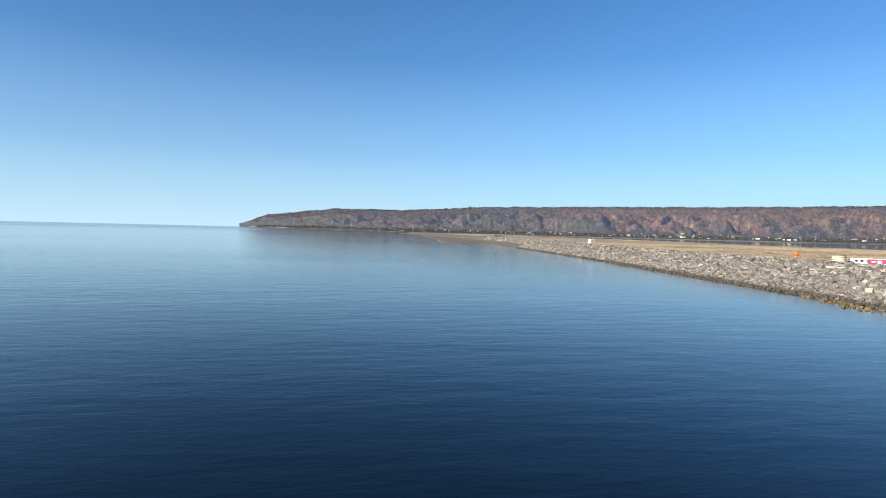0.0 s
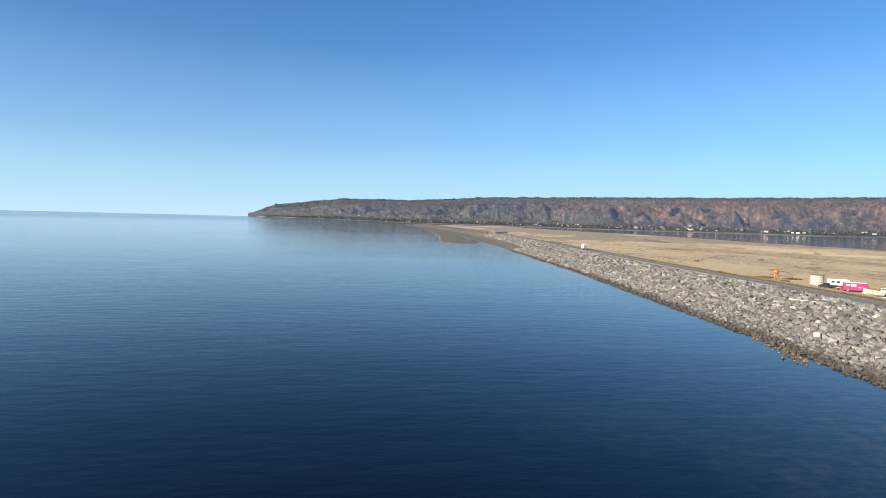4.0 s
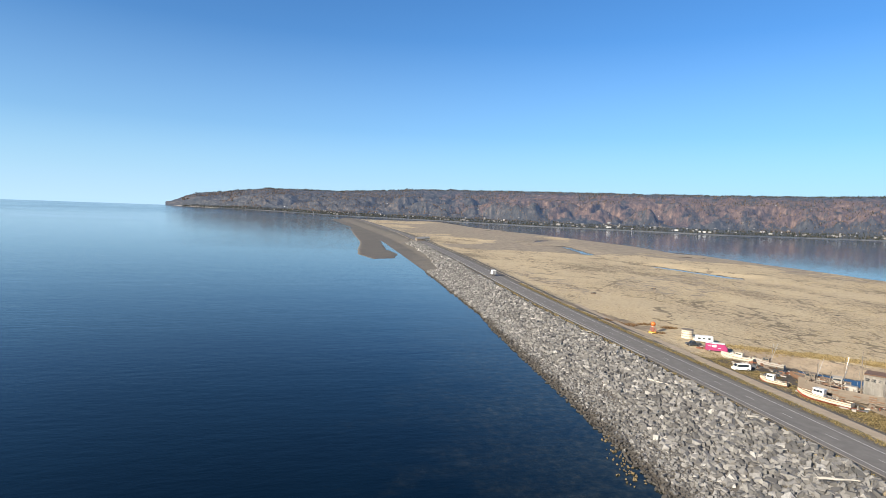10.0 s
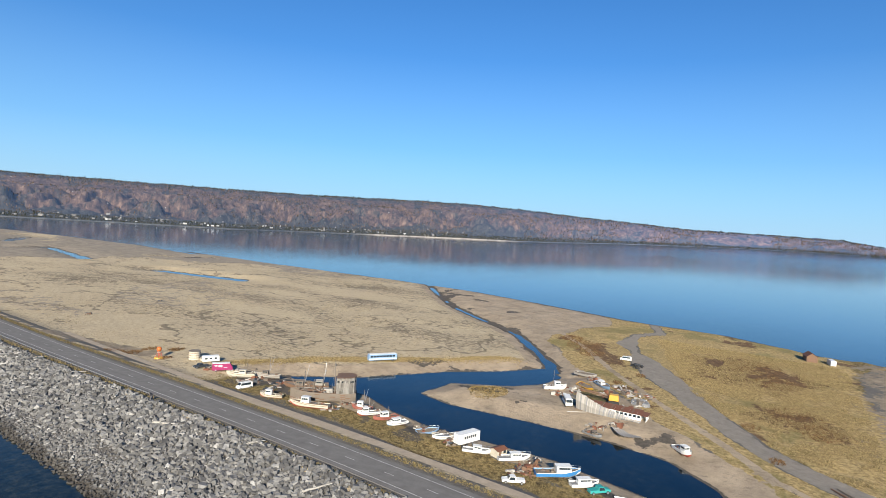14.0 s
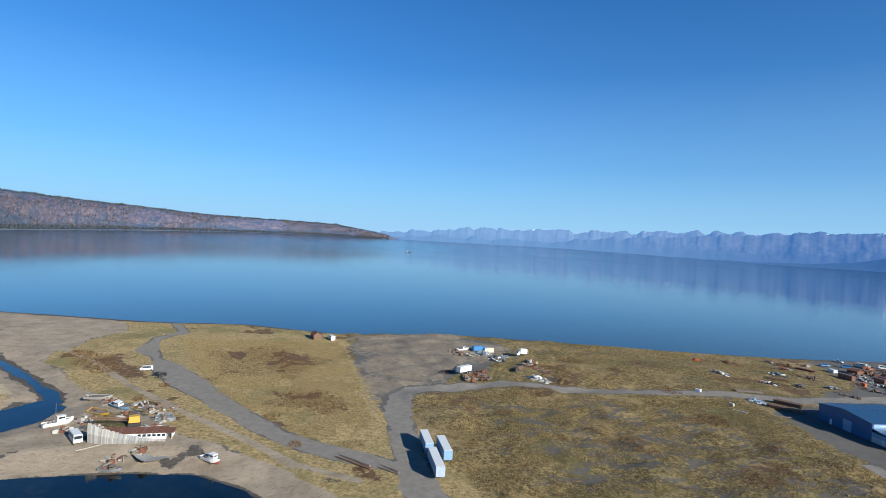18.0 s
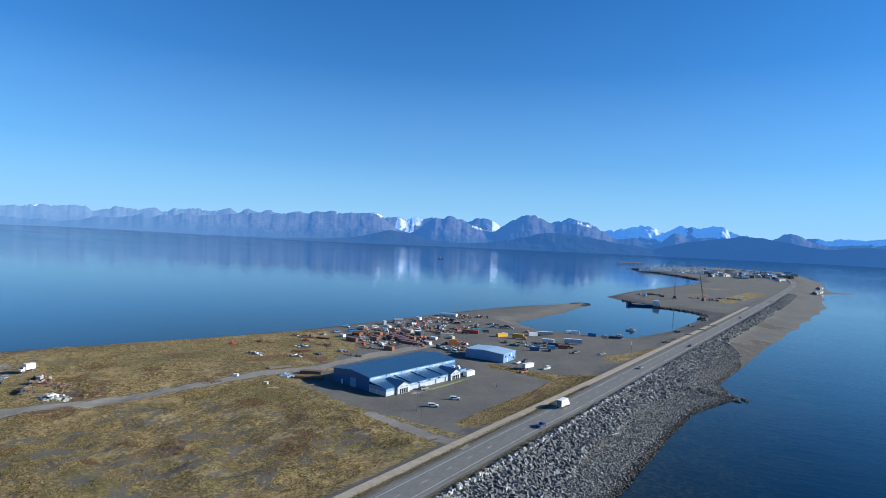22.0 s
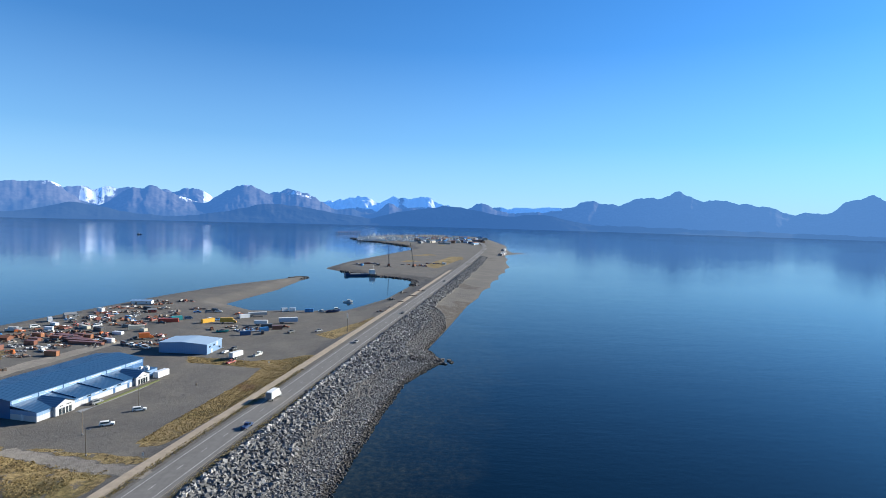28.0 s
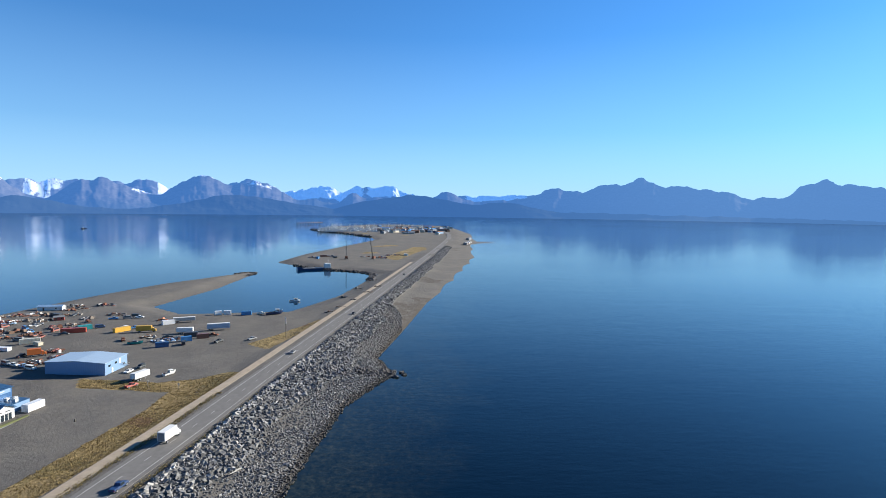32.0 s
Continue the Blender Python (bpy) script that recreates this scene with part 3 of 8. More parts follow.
def hill_height(az, t):
    """Heights of the far bluff by bearing (degrees) and by how far up the slope."""
    r = hill_r(az, t)
    b = np.interp(az, *np.array(AZ_BASE).T)
    p = np.stack([az * 52, t * 950], -1).reshape(-1, 2)
    gully = (0.6 * np.abs(wobble(p, 170, 1.0)) + 0.4 * np.abs(wobble(p, 70, 2.0))).reshape(az.shape)
    rise = 0.05 * smooth(0, 0.03, t) + 0.09 * smooth(0.05, 0.35, t) + 0.64 * smooth(0.3, 0.86, t + 0.3 * (gully - 0.3) * smooth(0.2, 0.5, t) * smooth(1.0, 0.8, t)) + 0.22 * smooth(0.75, 1.0, t)
    foot = np.arctan2(sea_rise(az, b) - 3 - EYE_Z, b)
    el = foot + (np.radians(np.interp(az, *np.array(AZ_TOP).T)) - foot) * rise
    ravine = smooth(0.3, 0.0, np.abs(wobble(p * [1.0, 0.22], 95, 8.0))).reshape(az.shape)
    rough = 3 * wobble(p, 24, 3.0).reshape(az.shape) - 1.5 * ravine
    return EYE_Z + r * np.tan(el) + r / 3000 * (rough * smooth(0.1, 0.5, t) * smooth(1.02, 0.9, t) + 5 * np.maximum(0, wobble(p, 16, 6.0).reshape(az.shape)) * smooth(0.93, 1.0, t))


ha = np.arange(-10.4, 105.01, 0.12)
ht = np.r_[np.linspace(0, 1.0, 110), 1.02]
HA, HT = np.meshgrid(ha, ht, indexing="ij")
HR = hill_r(HA, HT)
HZ = hill_height(HA, HT)
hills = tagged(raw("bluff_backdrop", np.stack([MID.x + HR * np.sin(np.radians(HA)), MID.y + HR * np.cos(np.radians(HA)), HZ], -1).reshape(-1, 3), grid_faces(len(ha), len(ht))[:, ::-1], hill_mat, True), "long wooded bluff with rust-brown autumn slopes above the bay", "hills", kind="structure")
zone(hills.data, "pale", np.maximum.reduce([0.9 * smooth(0.014, 0.004, HT), smooth(0.055, 0.04, HT) * smooth(53, 57, HA) * smooth(72, 66, HA), smooth(0.3, 0.15, HT) * smooth(-9.9, -9.2, HA) * smooth(-5.5, -7, HA)]).ravel())
zone(hills.data, "run", (HA * 52).ravel())
zone(hills.data, "climb", (HT * 560).ravel())
# bearings where the bluff's painted haze takes its far tint
zone(hills.data, "far_haze", smooth(55, 100, HA).ravel())
zone(hills.data, "ruddy", (smooth(2, 26, HA) * smooth(0.36, 0.5, HT) * smooth(0.98, 0.88, HT) * 0.6).ravel())
zone(hills.data, "low", (0.85 * smooth(0.46, 0.34, HT) * smooth(0.0, 0.02, HT)).ravel())


def mountain_paint(name, forest, dark, light, strength):
    m = mat(name, rough=1.0, spec=0.0)
    rock = ramp(m, nz(m, 0.02, 12, 0.82, (1, 1, 1.6)), [(0.38, dark), (0.62, light)])
    lee = times(m, field(m, "up"), times(m, times(m, nz(m, 0.011, 10, 0.72, None, 3.0), 0.5, "SUBTRACT", False), 1.5, "MULTIPLY", False), "ADD", False)
    q = mix(m, ramp(m, lee, [(0.3, grey(0)), (0.55, grey(1))]), forest, rock)
    # haze put into the base colour too: forest and rock flattened to blue-grey
    q = mix(m, times(m, field(m, "far_haze"), 0.85), q, (0.045, 0.05, 0.06))
    f = times(m, field(m, "snow"), times(m, times(m, nz(m, 0.016, 12, 0.82, (1, 1, 0.6)), 0.5, "SUBTRACT", False), 2.6, "MULTIPLY", False), "ADD", False)
    base(m, mix(m, ramp(m, f, [(0.47, grey(0)), (0.53, grey(1))]), q, (0.68, 0.71, 0.76)))
    # blue haze over the range, put into the emission
    haze_emission(m, (0.13, 0.33, 0.82), (0.35, 0.66, 1.15), strength)
    return m


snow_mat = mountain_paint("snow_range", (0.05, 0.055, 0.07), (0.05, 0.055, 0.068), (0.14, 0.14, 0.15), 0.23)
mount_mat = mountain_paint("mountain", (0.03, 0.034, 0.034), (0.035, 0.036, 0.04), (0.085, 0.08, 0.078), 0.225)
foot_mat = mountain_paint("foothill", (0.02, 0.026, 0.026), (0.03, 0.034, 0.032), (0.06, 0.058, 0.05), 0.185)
BACK = [(98, -0.4), (103.9, 0.5), (111, 1.15), (117, 1.3), (124.8, 1.42), (130.5, 1.7), (136, 1.85), (141.7, 1.9), (146, 1.6), (148.8, 1.9), (151.6, 1.98), (152.5, 1.53), (155.2, 1.85), (157.3, 2.25), (159, 1.64), (161.7, 1.35), (164.7, 2.4), (166.6, 2.35), (167.9, 1.6), (169.5, 1.45), (171.1, 1.97), (172.2, 1.7), (173, 2.07), (173.8, 1.48), (176.4, 2.1), (177.8, 1.84), (179.2, 1.98), (180.5, 1.44), (182.1, 1.1), (186.3, 1.1), (188.5, 1.55), (190.3, 1.2), (192.4, 1.6), (195.2, 0.8), (205, -0.5), (246, -0.6)]
DOMES = [(98, -0.5), (109, 0.25), (119, 0.15), (124.8, 0.85), (130.5, 1.35), (136, 1.75), (141.7, 2.05), (145, 2.1), (146.7, 2.2), (147.6, 1.4), (149.8, 0.1), (151, 1.25), (151.9, 1.95), (154, 2.22), (156.5, 1.2), (158.2, 0.8), (160.2, 2.36), (161.9, 2.64), (164.2, 1.85), (166.5, 2.38), (167.7, 2.16), (170, 0.7), (174.2, 0.45), (175.1, 1.56), (176.2, 0.9), (178.9, 0.79), (180.6, 1.2), (182.9, 1.05), (184.6, 1.73), (185.5, 1.25), (187.5, 0.8), (192.2, 0.89), (194.9, 2.15), (196.3, 1.7), (197.9, 1.79), (200.4, 2.45), (201.7, 2.56), (202.7, 3.2), (203.9, 2.5), (209.2, 2.05), (212.8, 1.27), (214.4, 1.28), (216.8, 2.56), (218.3, 2.59), (220.4, 2.0), (230, 1.3), (246, -0.5)]
FRONT = [(98, -0.8), (140, -0.6), (144.7, -0.2), (147.8, 0.62), (150.4, 0.2), (152.5, -0.3), (156.9, -0.35), (160.2, 0.2), (163.2, 0.96), (165, 1.05), (168.4, 0.5), (173.3, -0.2), (177.8, 0.88), (181.5, 1.32), (183.5, 0.98), (187.5, 0.38), (190.3, 0.75), (192, 0.44), (195.5, -0.2), (210, -0.4), (246, -0.9)]


def range_mesh(name, knots, near, far, rough, ribs, label, paint, snow_at):
    az = np.arange(98, 246.01, 0.09)
    t = np.linspace(0, 1, 44)
    A, T = np.meshgrid(az, t, indexing="ij")
    R = near + (far - near) * T
    el = np.mean([np.interp(A + d, *np.array(knots).T) for d in np.linspace(-0.5, 0.5, 5)], axis=0)
    along = np.stack([A.ravel() * 80.0, T.ravel() * 330], -1)
    rid = (1 - 0.65 * np.abs(wobble(along, 190, 1.0 + rough, 5)) - 0.35 * np.abs(wobble(along * [1.0, 0.4], 60, 5.0 + rough, 4))).reshape(A.shape)
    jag = wobble(np.stack([A[:, -1] * 80.0, A[:, -1] * 0], -1), 45, 3.0 + rough, 5)[:, None]
    top = 76 + far * np.tan(np.radians(el)) + jag * rough
    lift = np.clip(T ** 0.9 * (0.75 + 0.25 * T) + (rid - 0.7) * (0.22 + (ribs - 0.22) * smooth(140, 160, A)) * T * (1 - T) * 2.0, 0, 1.0)
    low = sea_rise(A, R) - 6
    Z = low + np.maximum(top - low, 0) * lift
    ob = raw(name, np.stack([MID.x + R * np.sin(np.radians(A)), MID.y + R * np.cos(np.radians(A)), Z], -1).reshape(-1, 3), grid_faces(len(az), len(t))[:, ::-1], paint, True)
    g = np.zeros_like(A)
    for mid, wide, start, much in snow_at:
        g = np.maximum(g, much * smooth(wide, wide * 0.6, np.abs(A - mid)) * smooth(start, start + 0.25, lift))
    zone(ob.data, "snow", g.ravel())
    # painted haze: strongest at low bearings, some again past 182 degrees
    zone(ob.data, "far_haze", np.maximum(smooth(152, 106, A), 0.4 * smooth(182, 212, A)).ravel())
    zone(ob.data, "up", (lift * smooth(0.2, 1.6, el)).ravel())
    return tagged(ob, label, "mountains", kind="structure")


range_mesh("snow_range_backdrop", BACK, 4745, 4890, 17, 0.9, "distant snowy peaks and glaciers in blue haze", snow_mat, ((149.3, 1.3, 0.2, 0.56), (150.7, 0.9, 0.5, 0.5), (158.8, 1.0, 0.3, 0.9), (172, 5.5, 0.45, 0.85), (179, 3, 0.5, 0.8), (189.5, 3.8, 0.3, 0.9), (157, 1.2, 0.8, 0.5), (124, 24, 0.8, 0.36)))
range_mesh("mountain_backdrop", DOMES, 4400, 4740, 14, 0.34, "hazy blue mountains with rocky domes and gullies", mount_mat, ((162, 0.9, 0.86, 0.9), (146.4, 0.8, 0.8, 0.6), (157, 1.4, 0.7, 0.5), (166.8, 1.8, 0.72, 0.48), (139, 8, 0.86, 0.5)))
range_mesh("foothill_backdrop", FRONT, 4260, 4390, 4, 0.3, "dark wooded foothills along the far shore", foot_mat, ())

# ---- road ----
asphalt = mat("asphalt", rough=0.9, spec=0.25)
c = ramp(asphalt, nz(asphalt, 0.4, 8, 0.7), [(0.3, (0.115, 0.108, 0.1)), (0.7, (0.165, 0.156, 0.145))])
base(asphalt, mix(asphalt, ramp(asphalt, nz(asphalt, 0.15, 5, 0.6, (6, 0.25, 1, -14), 2.0), [(0.5, grey(0)), (0.75, grey(0.4))]), c, (0.09, 0.085, 0.08)))
bump(asphalt, nz(asphalt, 8, 4), 0.01, 0.4)
line_paint = worn("line_paint", (0.5, 0.49, 0.46), 0.7, scale=0.6, amount=0.7, dirt=(0.14, 0.14, 0.13))
path_dirt = mat("path_dirt", rough=0.95, spec=0.2)
base(path_dirt, ramp(path_dirt, nz(path_dirt, 0.5, 8, 0.7), [(0.3, (0.23, 0.187, 0.137)), (0.7, (0.36, 0.3, 0.225))]))


def resample(line, step):
    """Even steps along a smoothed polyline."""
    pts = np.array(line, float)
    for _ in range(3):
        q = np.empty((2 * len(pts) - 2, 2))
        q[0::2], q[1::2] = 0.75 * pts[:-1] + 0.25 * pts[1:], 0.25 * pts[:-1] + 0.75 * pts[1:]
        pts = np.r_[pts[:1], q, pts[-1:]]
    s = np.r_[0, np.cumsum(np.linalg.norm(np.diff(pts, axis=0), axis=1))]
    k = np.arange(0, s[-1], step)
    return np.stack([np.interp(k, s, pts[:, 0]), np.interp(k, s, pts[:, 1])], 1)


def ribbon(name, line, left, right, z, material, thick=0.3):
    """A strip along a line, between two sideways offsets, with a real edge."""
    d = np.gradient(line, axis=0)
    d /= np.linalg.norm(d, axis=1)[:, None]
    side = np.stack([-d[:, 1], d[:, 0]], 1)
    zz = np.full(len(line), z) if np.isscalar(z) else z
    a, b = line + side * left, line + side * right
    v = np.stack([np.c_[a, zz - thick], np.c_[a, zz], np.c_[b, zz], np.c_[b, zz - thick]], 1).reshape(-1, 3)
    return raw(name, v, grid_faces(len(line), 4), material)


ROADLINE = resample(ROAD, 6.0)
road = tagged(ribbon("road", ROADLINE, -5.4, 5.4, 4.62, asphalt), "grey two-lane asphalt road with white edge lines", "road", kind="structure")
fine = resample(ROAD, 3.05)
for off, nm in ((-3.75, "edge_line"), (3.75, "edge_line")):
    o = ribbon(nm, resample(ROAD, 6.0), off - 0.075, off + 0.075, 4.63, line_paint, 0.008)
    o.parent = road
vs, fs = [], []
dd = np.gradient(fine, axis=0)
dd /= np.linalg.norm(dd, axis=1)[:, None]
for k in range(0, len(fine) - 1, 4):
    if not -900 < fine[k][1] < 700:
        continue
    a, b, n = fine[k], fine[k + 1], np.array([-dd[k][1], dd[k][0]]) * 0.07
    i = len(vs)
    vs += [(*(a - n), 4.634), (*(a + n), 4.634), (*(b + n), 4.634), (*(b - n), 4.634)]
    fs.append((i, i + 1, i + 2, i + 3))
o = raw("lane_dashes", vs, fs, line_paint)
o.parent = road
PATHX = [(28, 260), (14, 168), (9, 128), (6, 97), (2, 58), (-28, -130), (-40, -202), (-55, -290), (-72, -396), (-103, -585), (-139, -815)]
pl = resample(PATHX, 5.0)
tagged(ribbon("foot_path", pl, -1.9, 1.9, np.maximum(height(pl), 3.2) + 0.14, path_dirt), "narrow brown dirt path beside the road", "path", kind="structure")

# ---- riprap ----
def stone_paint(name, per_object):
    m = mat(name, rough=0.85, spec=0.3)
    nt = m.node_tree
    rnd = nt.nodes.new("ShaderNodeObjectInfo").outputs["Random"] if per_object else nt.nodes.new("ShaderNodeNewGeometry").outputs["Random Per Island"]
    q = ramp(m, rnd, [(0.0, (0.07, 0.068, 0.066)), (0.5, (0.145, 0.141, 0.135)), (0.92, (0.21, 0.204, 0.194)), (1.0, (0.34, 0.33, 0.31))])
    q = mix(m, ramp(m, nz(m, 1.8, 6, 0.7), [(0.4, grey(0)), (0.75, grey(0.6))]), q, (0.07, 0.068, 0.065))
    if not per_object:
        s = nt.nodes.new("ShaderNodeSeparateXYZ")
        nt.links.new(nt.nodes.new("ShaderNodeTexCoord").outputs["Object"], s.inputs[0])
        k = times(m, s.outputs["Z"], times(m, nz(m, 0.2, 4), 0.8), "SUBTRACT", False)
        q = mix(m, ramp(m, k, [(0.05, grey(0.85)), (0.45, grey(0))]), q, (0.035, 0.03, 0.024))
    base(m, q)
    bump(m, nz(m, 4, 6), 0.08, 0.7)
    return m


stone_mat = stone_paint("stone", False)
boulder_mat = stone_paint("boulder", True)


BOX_V = np.array([(x, y, z) for z in (-1, 1) for y in (-1, 1) for x in (-1, 1)], float)
BOX_F = np.array([(0, 2, 3), (0, 3, 1), (4, 5, 7), (4, 7, 6), (0, 1, 5), (0, 5, 4), (1, 3, 7), (1, 7, 5), (3, 2, 6), (3, 6, 7), (2, 0, 4), (2, 4, 6)])
rng = np.random.default_rng(4)
SHAPES = []
for _ in range(12):
    s = BOX_V + rng.uniform(-0.55, 0.55, (8, 3))
    s[4:, :2] *= rng.uniform(0.45, 0.9)
    SHAPES.append(s * np.array([0.86, 0.86 * rng.uniform(0.6, 0.95), 0.8 * rng.uniform(0.5, 0.9)]))


def stones(name, spots, sizes, material, label, seed=1):
    """Many stones joined into one mesh."""
    r = np.random.default_rng(seed)
    n = len(spots)
    ang = r.uniform(0, 6.283, n)
    tilt = r.normal(0, 0.45, n)
    kind = r.integers(0, len(SHAPES), n)
    v = np.array(SHAPES)[kind] * sizes[:, None, None]
    ca, sa, ct, st = np.cos(ang)[:, None], np.sin(ang)[:, None], np.cos(tilt)[:, None], np.sin(tilt)[:, None]
    x, y, z = v[..., 0], v[..., 1], v[..., 2]
    x, z = x * ct + z * st, -x * st + z * ct
    x, y = x * ca - y * sa, x * sa + y * ca
    v = np.stack([x, y, z], -1) + spots[:, None]
    f = (BOX_F[None] + 8 * np.arange(n)[:, None, None]).reshape(-1, 3)
    return tagged(raw(name, v.reshape(-1, 3), f, material), label, "rocks", kind="stuff")


def slope_spots(y0, y1, step, seed, lo=0.04, hi=1.02):
    """Jittered places on the seaward slope between two y."""
    r = np.random.default_rng(seed)
    ys = np.arange(y0, y1, step)
    out = []
    for y in ys:
        xs = np.arange(at_y(SHORE[:20], y) - 2, at_y(CREST, y) + 1.2, step)
        out.append(np.stack([xs, np.full(len(xs), y)], 1))
    p = np.concatenate(out)
    p = p + r.uniform(-0.45, 0.45, p.shape) * step
    z = height(p)
    keep = z > -0.15
    p, z = p[keep], z[keep]
    t = z / 4.9
    return p, z, t, r


for k, (y0, y1, step) in enumerate(((-1130, -420, 1.2), (-420, -230, 0.95), (-230, 40, 0.9), (40, 240, 0.95), (240, 420, 1.05), (420, 760, 1.6))):
    p, z, t, r = slope_spots(y0, y1, step, 10 + k)
    small = (t < 0.3 + 0.18 * smooth(-100, -200, p[:, 1]) + 0.1 * wobble(p, 20, 2.0)) & (p[:, 1] < 240)
    beach = t < (0.5 + 0.06 * wobble(p, 14, 3.0)) * smooth(-390, -520, p[:, 1])
    size = step * 0.72 * r.uniform(0.5, 1.55, len(p)) * np.where(small, 0.45, 1.0)
    keep = ~beach & ~((t < 0.42) & (p[:, 1] > 430)) & ~((p[:, 1] > 60) & (p[:, 1] < 70) & (t > 0.28))
    spots = np.c_[p, z + 0.12 * size][keep]
    stones("riprap_stones", spots, size[keep], stone_mat, "tumbled grey angular riprap boulders down to the water", 20 + k)
for k, (y0, y1, step) in enumerate(((-340, -60, 0.85), (-60, 250, 0.85))):
    p, z, t, r = slope_spots(y0, y1, step, 40 + k)
    keep = t < 0.38 + 0.12 * wobble(p, 15, 2.0)
    size = step * 0.5 * r.uniform(0.5, 1.5, len(p))
    stones("shore_cobbles", np.c_[p, z + 0.05 * size][keep], size[keep], stone_mat, "small grey cobbles at the foot of the riprap", 50 + k)

# ---- shapes ----
def bx(bm, sx, sy, sz, x=0.0, y=0.0, z=0.0, top=(1.0, 1.0), shift=0.0, rz=0.0):
    """A box standing on z, with its top scaled and shifted along x."""
    c, s = math.cos(rz), math.sin(rz)
    v = []
    for k, (tx, ty) in ((0, (1, 1)), (1, top)):
        for a, b in ((-1, -1), (1, -1), (1, 1), (-1, 1)):
            px, py = a * sx / 2 * tx + k * shift, b * sy / 2 * ty
            v.append(bm.verts.new((x + px * c - py * s, y + px * s + py * c, z + k * sz)))
    for f in ((3, 2, 1, 0), (4, 5, 6, 7), (0, 1, 5, 4), (1, 2, 6, 5), (2, 3, 7, 6), (3, 0, 4, 7)):
        bm.faces.new([v[i] for i in f])
    return bm


def cyl(bm, r, a, b, seg=10, r2=None):
    """A cylinder or cone from point a to point b."""
    a, b = Vector(a), Vector(b)
    d = (b - a).normalized()
    p = d.orthogonal().normalized()
    q = d.cross(p)
    r2 = r if r2 is None else r2
    ring = [[bm.verts.new(o + (p * math.cos(t) + q * math.sin(t)) * k) for t in [6.28318 * i / seg for i in range(seg)]] for o, k in ((a, r), (b, r2))]
    for i in range(seg):
        j = (i + 1) % seg
        bm.faces.new((ring[0][i], ring[0][j], ring[1][j], ring[1][i]))
    bm.faces.new(ring[0][::-1])
    bm.faces.new(ring[1])
    return bm


def slab(bm, pts, thick):
    """A flat polygon pulled downwards (or along a vector) into a slab."""
    t = Vector((0, 0, -thick)) if isinstance(thick, (int, float)) else Vector(thick)
    a = [bm.verts.new(p) for p in pts]
    b = [bm.verts.new(Vector(p) + t) for p in pts]
    n = len(a)
    bm.faces.new(a)
    bm.faces.new(b[::-1])
    for i in range(n):
        j = (i + 1) % n
        bm.faces.new((a[j], a[i], b[i], b[j]))
    return bm


def loft(bm, rows, caps=True):
    v = [[bm.verts.new(p) for p in row] for row in rows]
    for r, s in zip(v, v[1:]):
        for i in range(len(r) - 1):
            bm.faces.new((r[i], r[i + 1], s[i + 1], s[i]))
    if caps:
        bm.faces.new(v[0][::-1])
        bm.faces.new(v[-1])
    return bm


def B():
    return bmesh.new()


def soften(bm, w):
    bmesh.ops.bevel(bm, geom=bm.edges[:], offset=w, segments=1, affect="EDGES", clamp_overlap=True)
    return bm


def ground_z(x, y):
    return float(height(np.array([[x, y]], float))[0])


def thing(name, label, category, group=""):
    ob = new(name, None)
    ob.empty_display_size = 0.5
    return tagged(ob, label, category, group)


def stand(ob, x, y, ang, sink=0.0, lean=0.0, z=None):
    ob.matrix_world = pose(x, y, (ground_z(x, y) if z is None else z) - sink, lean, 0, ang)
    return ob


def bars(name, parent, material, spots, up):
    """Plain bars in place of writing: boxes of (x, y, z, wide, high), proud of a face that looks along up."""
    for x, y, z, w, h in spots:
        bm = B()
        bx(bm, w if abs(up[1]) else 0.03, 0.03 if abs(up[1]) else w, h, x, y, z)
        part(name, bm, material, parent)


# ---- paints ----
WHITE = worn("white_paint", (0.7, 0.7, 0.67), 0.5, amount=0.55, dirt=(0.34, 0.28, 0.21))
CREAM = worn("cream_paint", (0.48, 0.44, 0.35), 0.6, amount=0.7, dirt=(0.25, 0.2, 0.15))
PLANK = worn("silvered_planks", (0.3, 0.28, 0.25), 0.85, amount=0.6, scale=1.5, dirt=(0.2, 0.175, 0.145))
DULLRED = worn("faded_red_paint", (0.27, 0.085, 0.06), 0.7, amount=0.6, dirt=(0.16, 0.1, 0.08))
RED = worn("red_paint", (0.36, 0.07, 0.045), 0.6, amount=0.5, dirt=(0.2, 0.12, 0.08))
RUST = worn("rust", (0.16, 0.062, 0.032), 0.85, amount=0.6, dirt=(0.09, 0.045, 0.03))
ORANGE = worn("orange_paint", (0.5, 0.13, 0.02), 0.5, amount=0.3)
YELLOW = worn("yellow_paint", (0.55, 0.31, 0.03), 0.5, amount=0.3)
PINK = worn("magenta_paint", (0.27, 0.018, 0.1), 0.5, amount=0.3)
BLUE = worn("blue_paint", (0.05, 0.2, 0.45), 0.5, amount=0.25)
SKYBLUE = worn("pale_blue_paint", (0.22, 0.34, 0.5), 0.5, amount=0.25)
TEAL = worn("teal_paint", (0.03, 0.28, 0.26), 0.5, amount=0.3)
DARK = worn("dark_paint", (0.03, 0.035, 0.04), 0.5, amount=0.2)
NAVY = worn("navy_paint", (0.02, 0.045, 0.12), 0.35, amount=0.1)
GREY = worn("grey_paint", (0.2, 0.205, 0.21), 0.6, amount=0.3)
STEEL = worn("galvanised_steel", (0.45, 0.46, 0.47), 0.45, 0.7, 0.2)
WOOD = worn("weathered_wood", (0.17, 0.14, 0.11), 0.85, amount=0.5, scale=2.0)
DRIFT = worn("bleached_driftwood", (0.4, 0.375, 0.33), 0.85, amount=0.25, scale=2.0, dirt=(0.3, 0.27, 0.23))
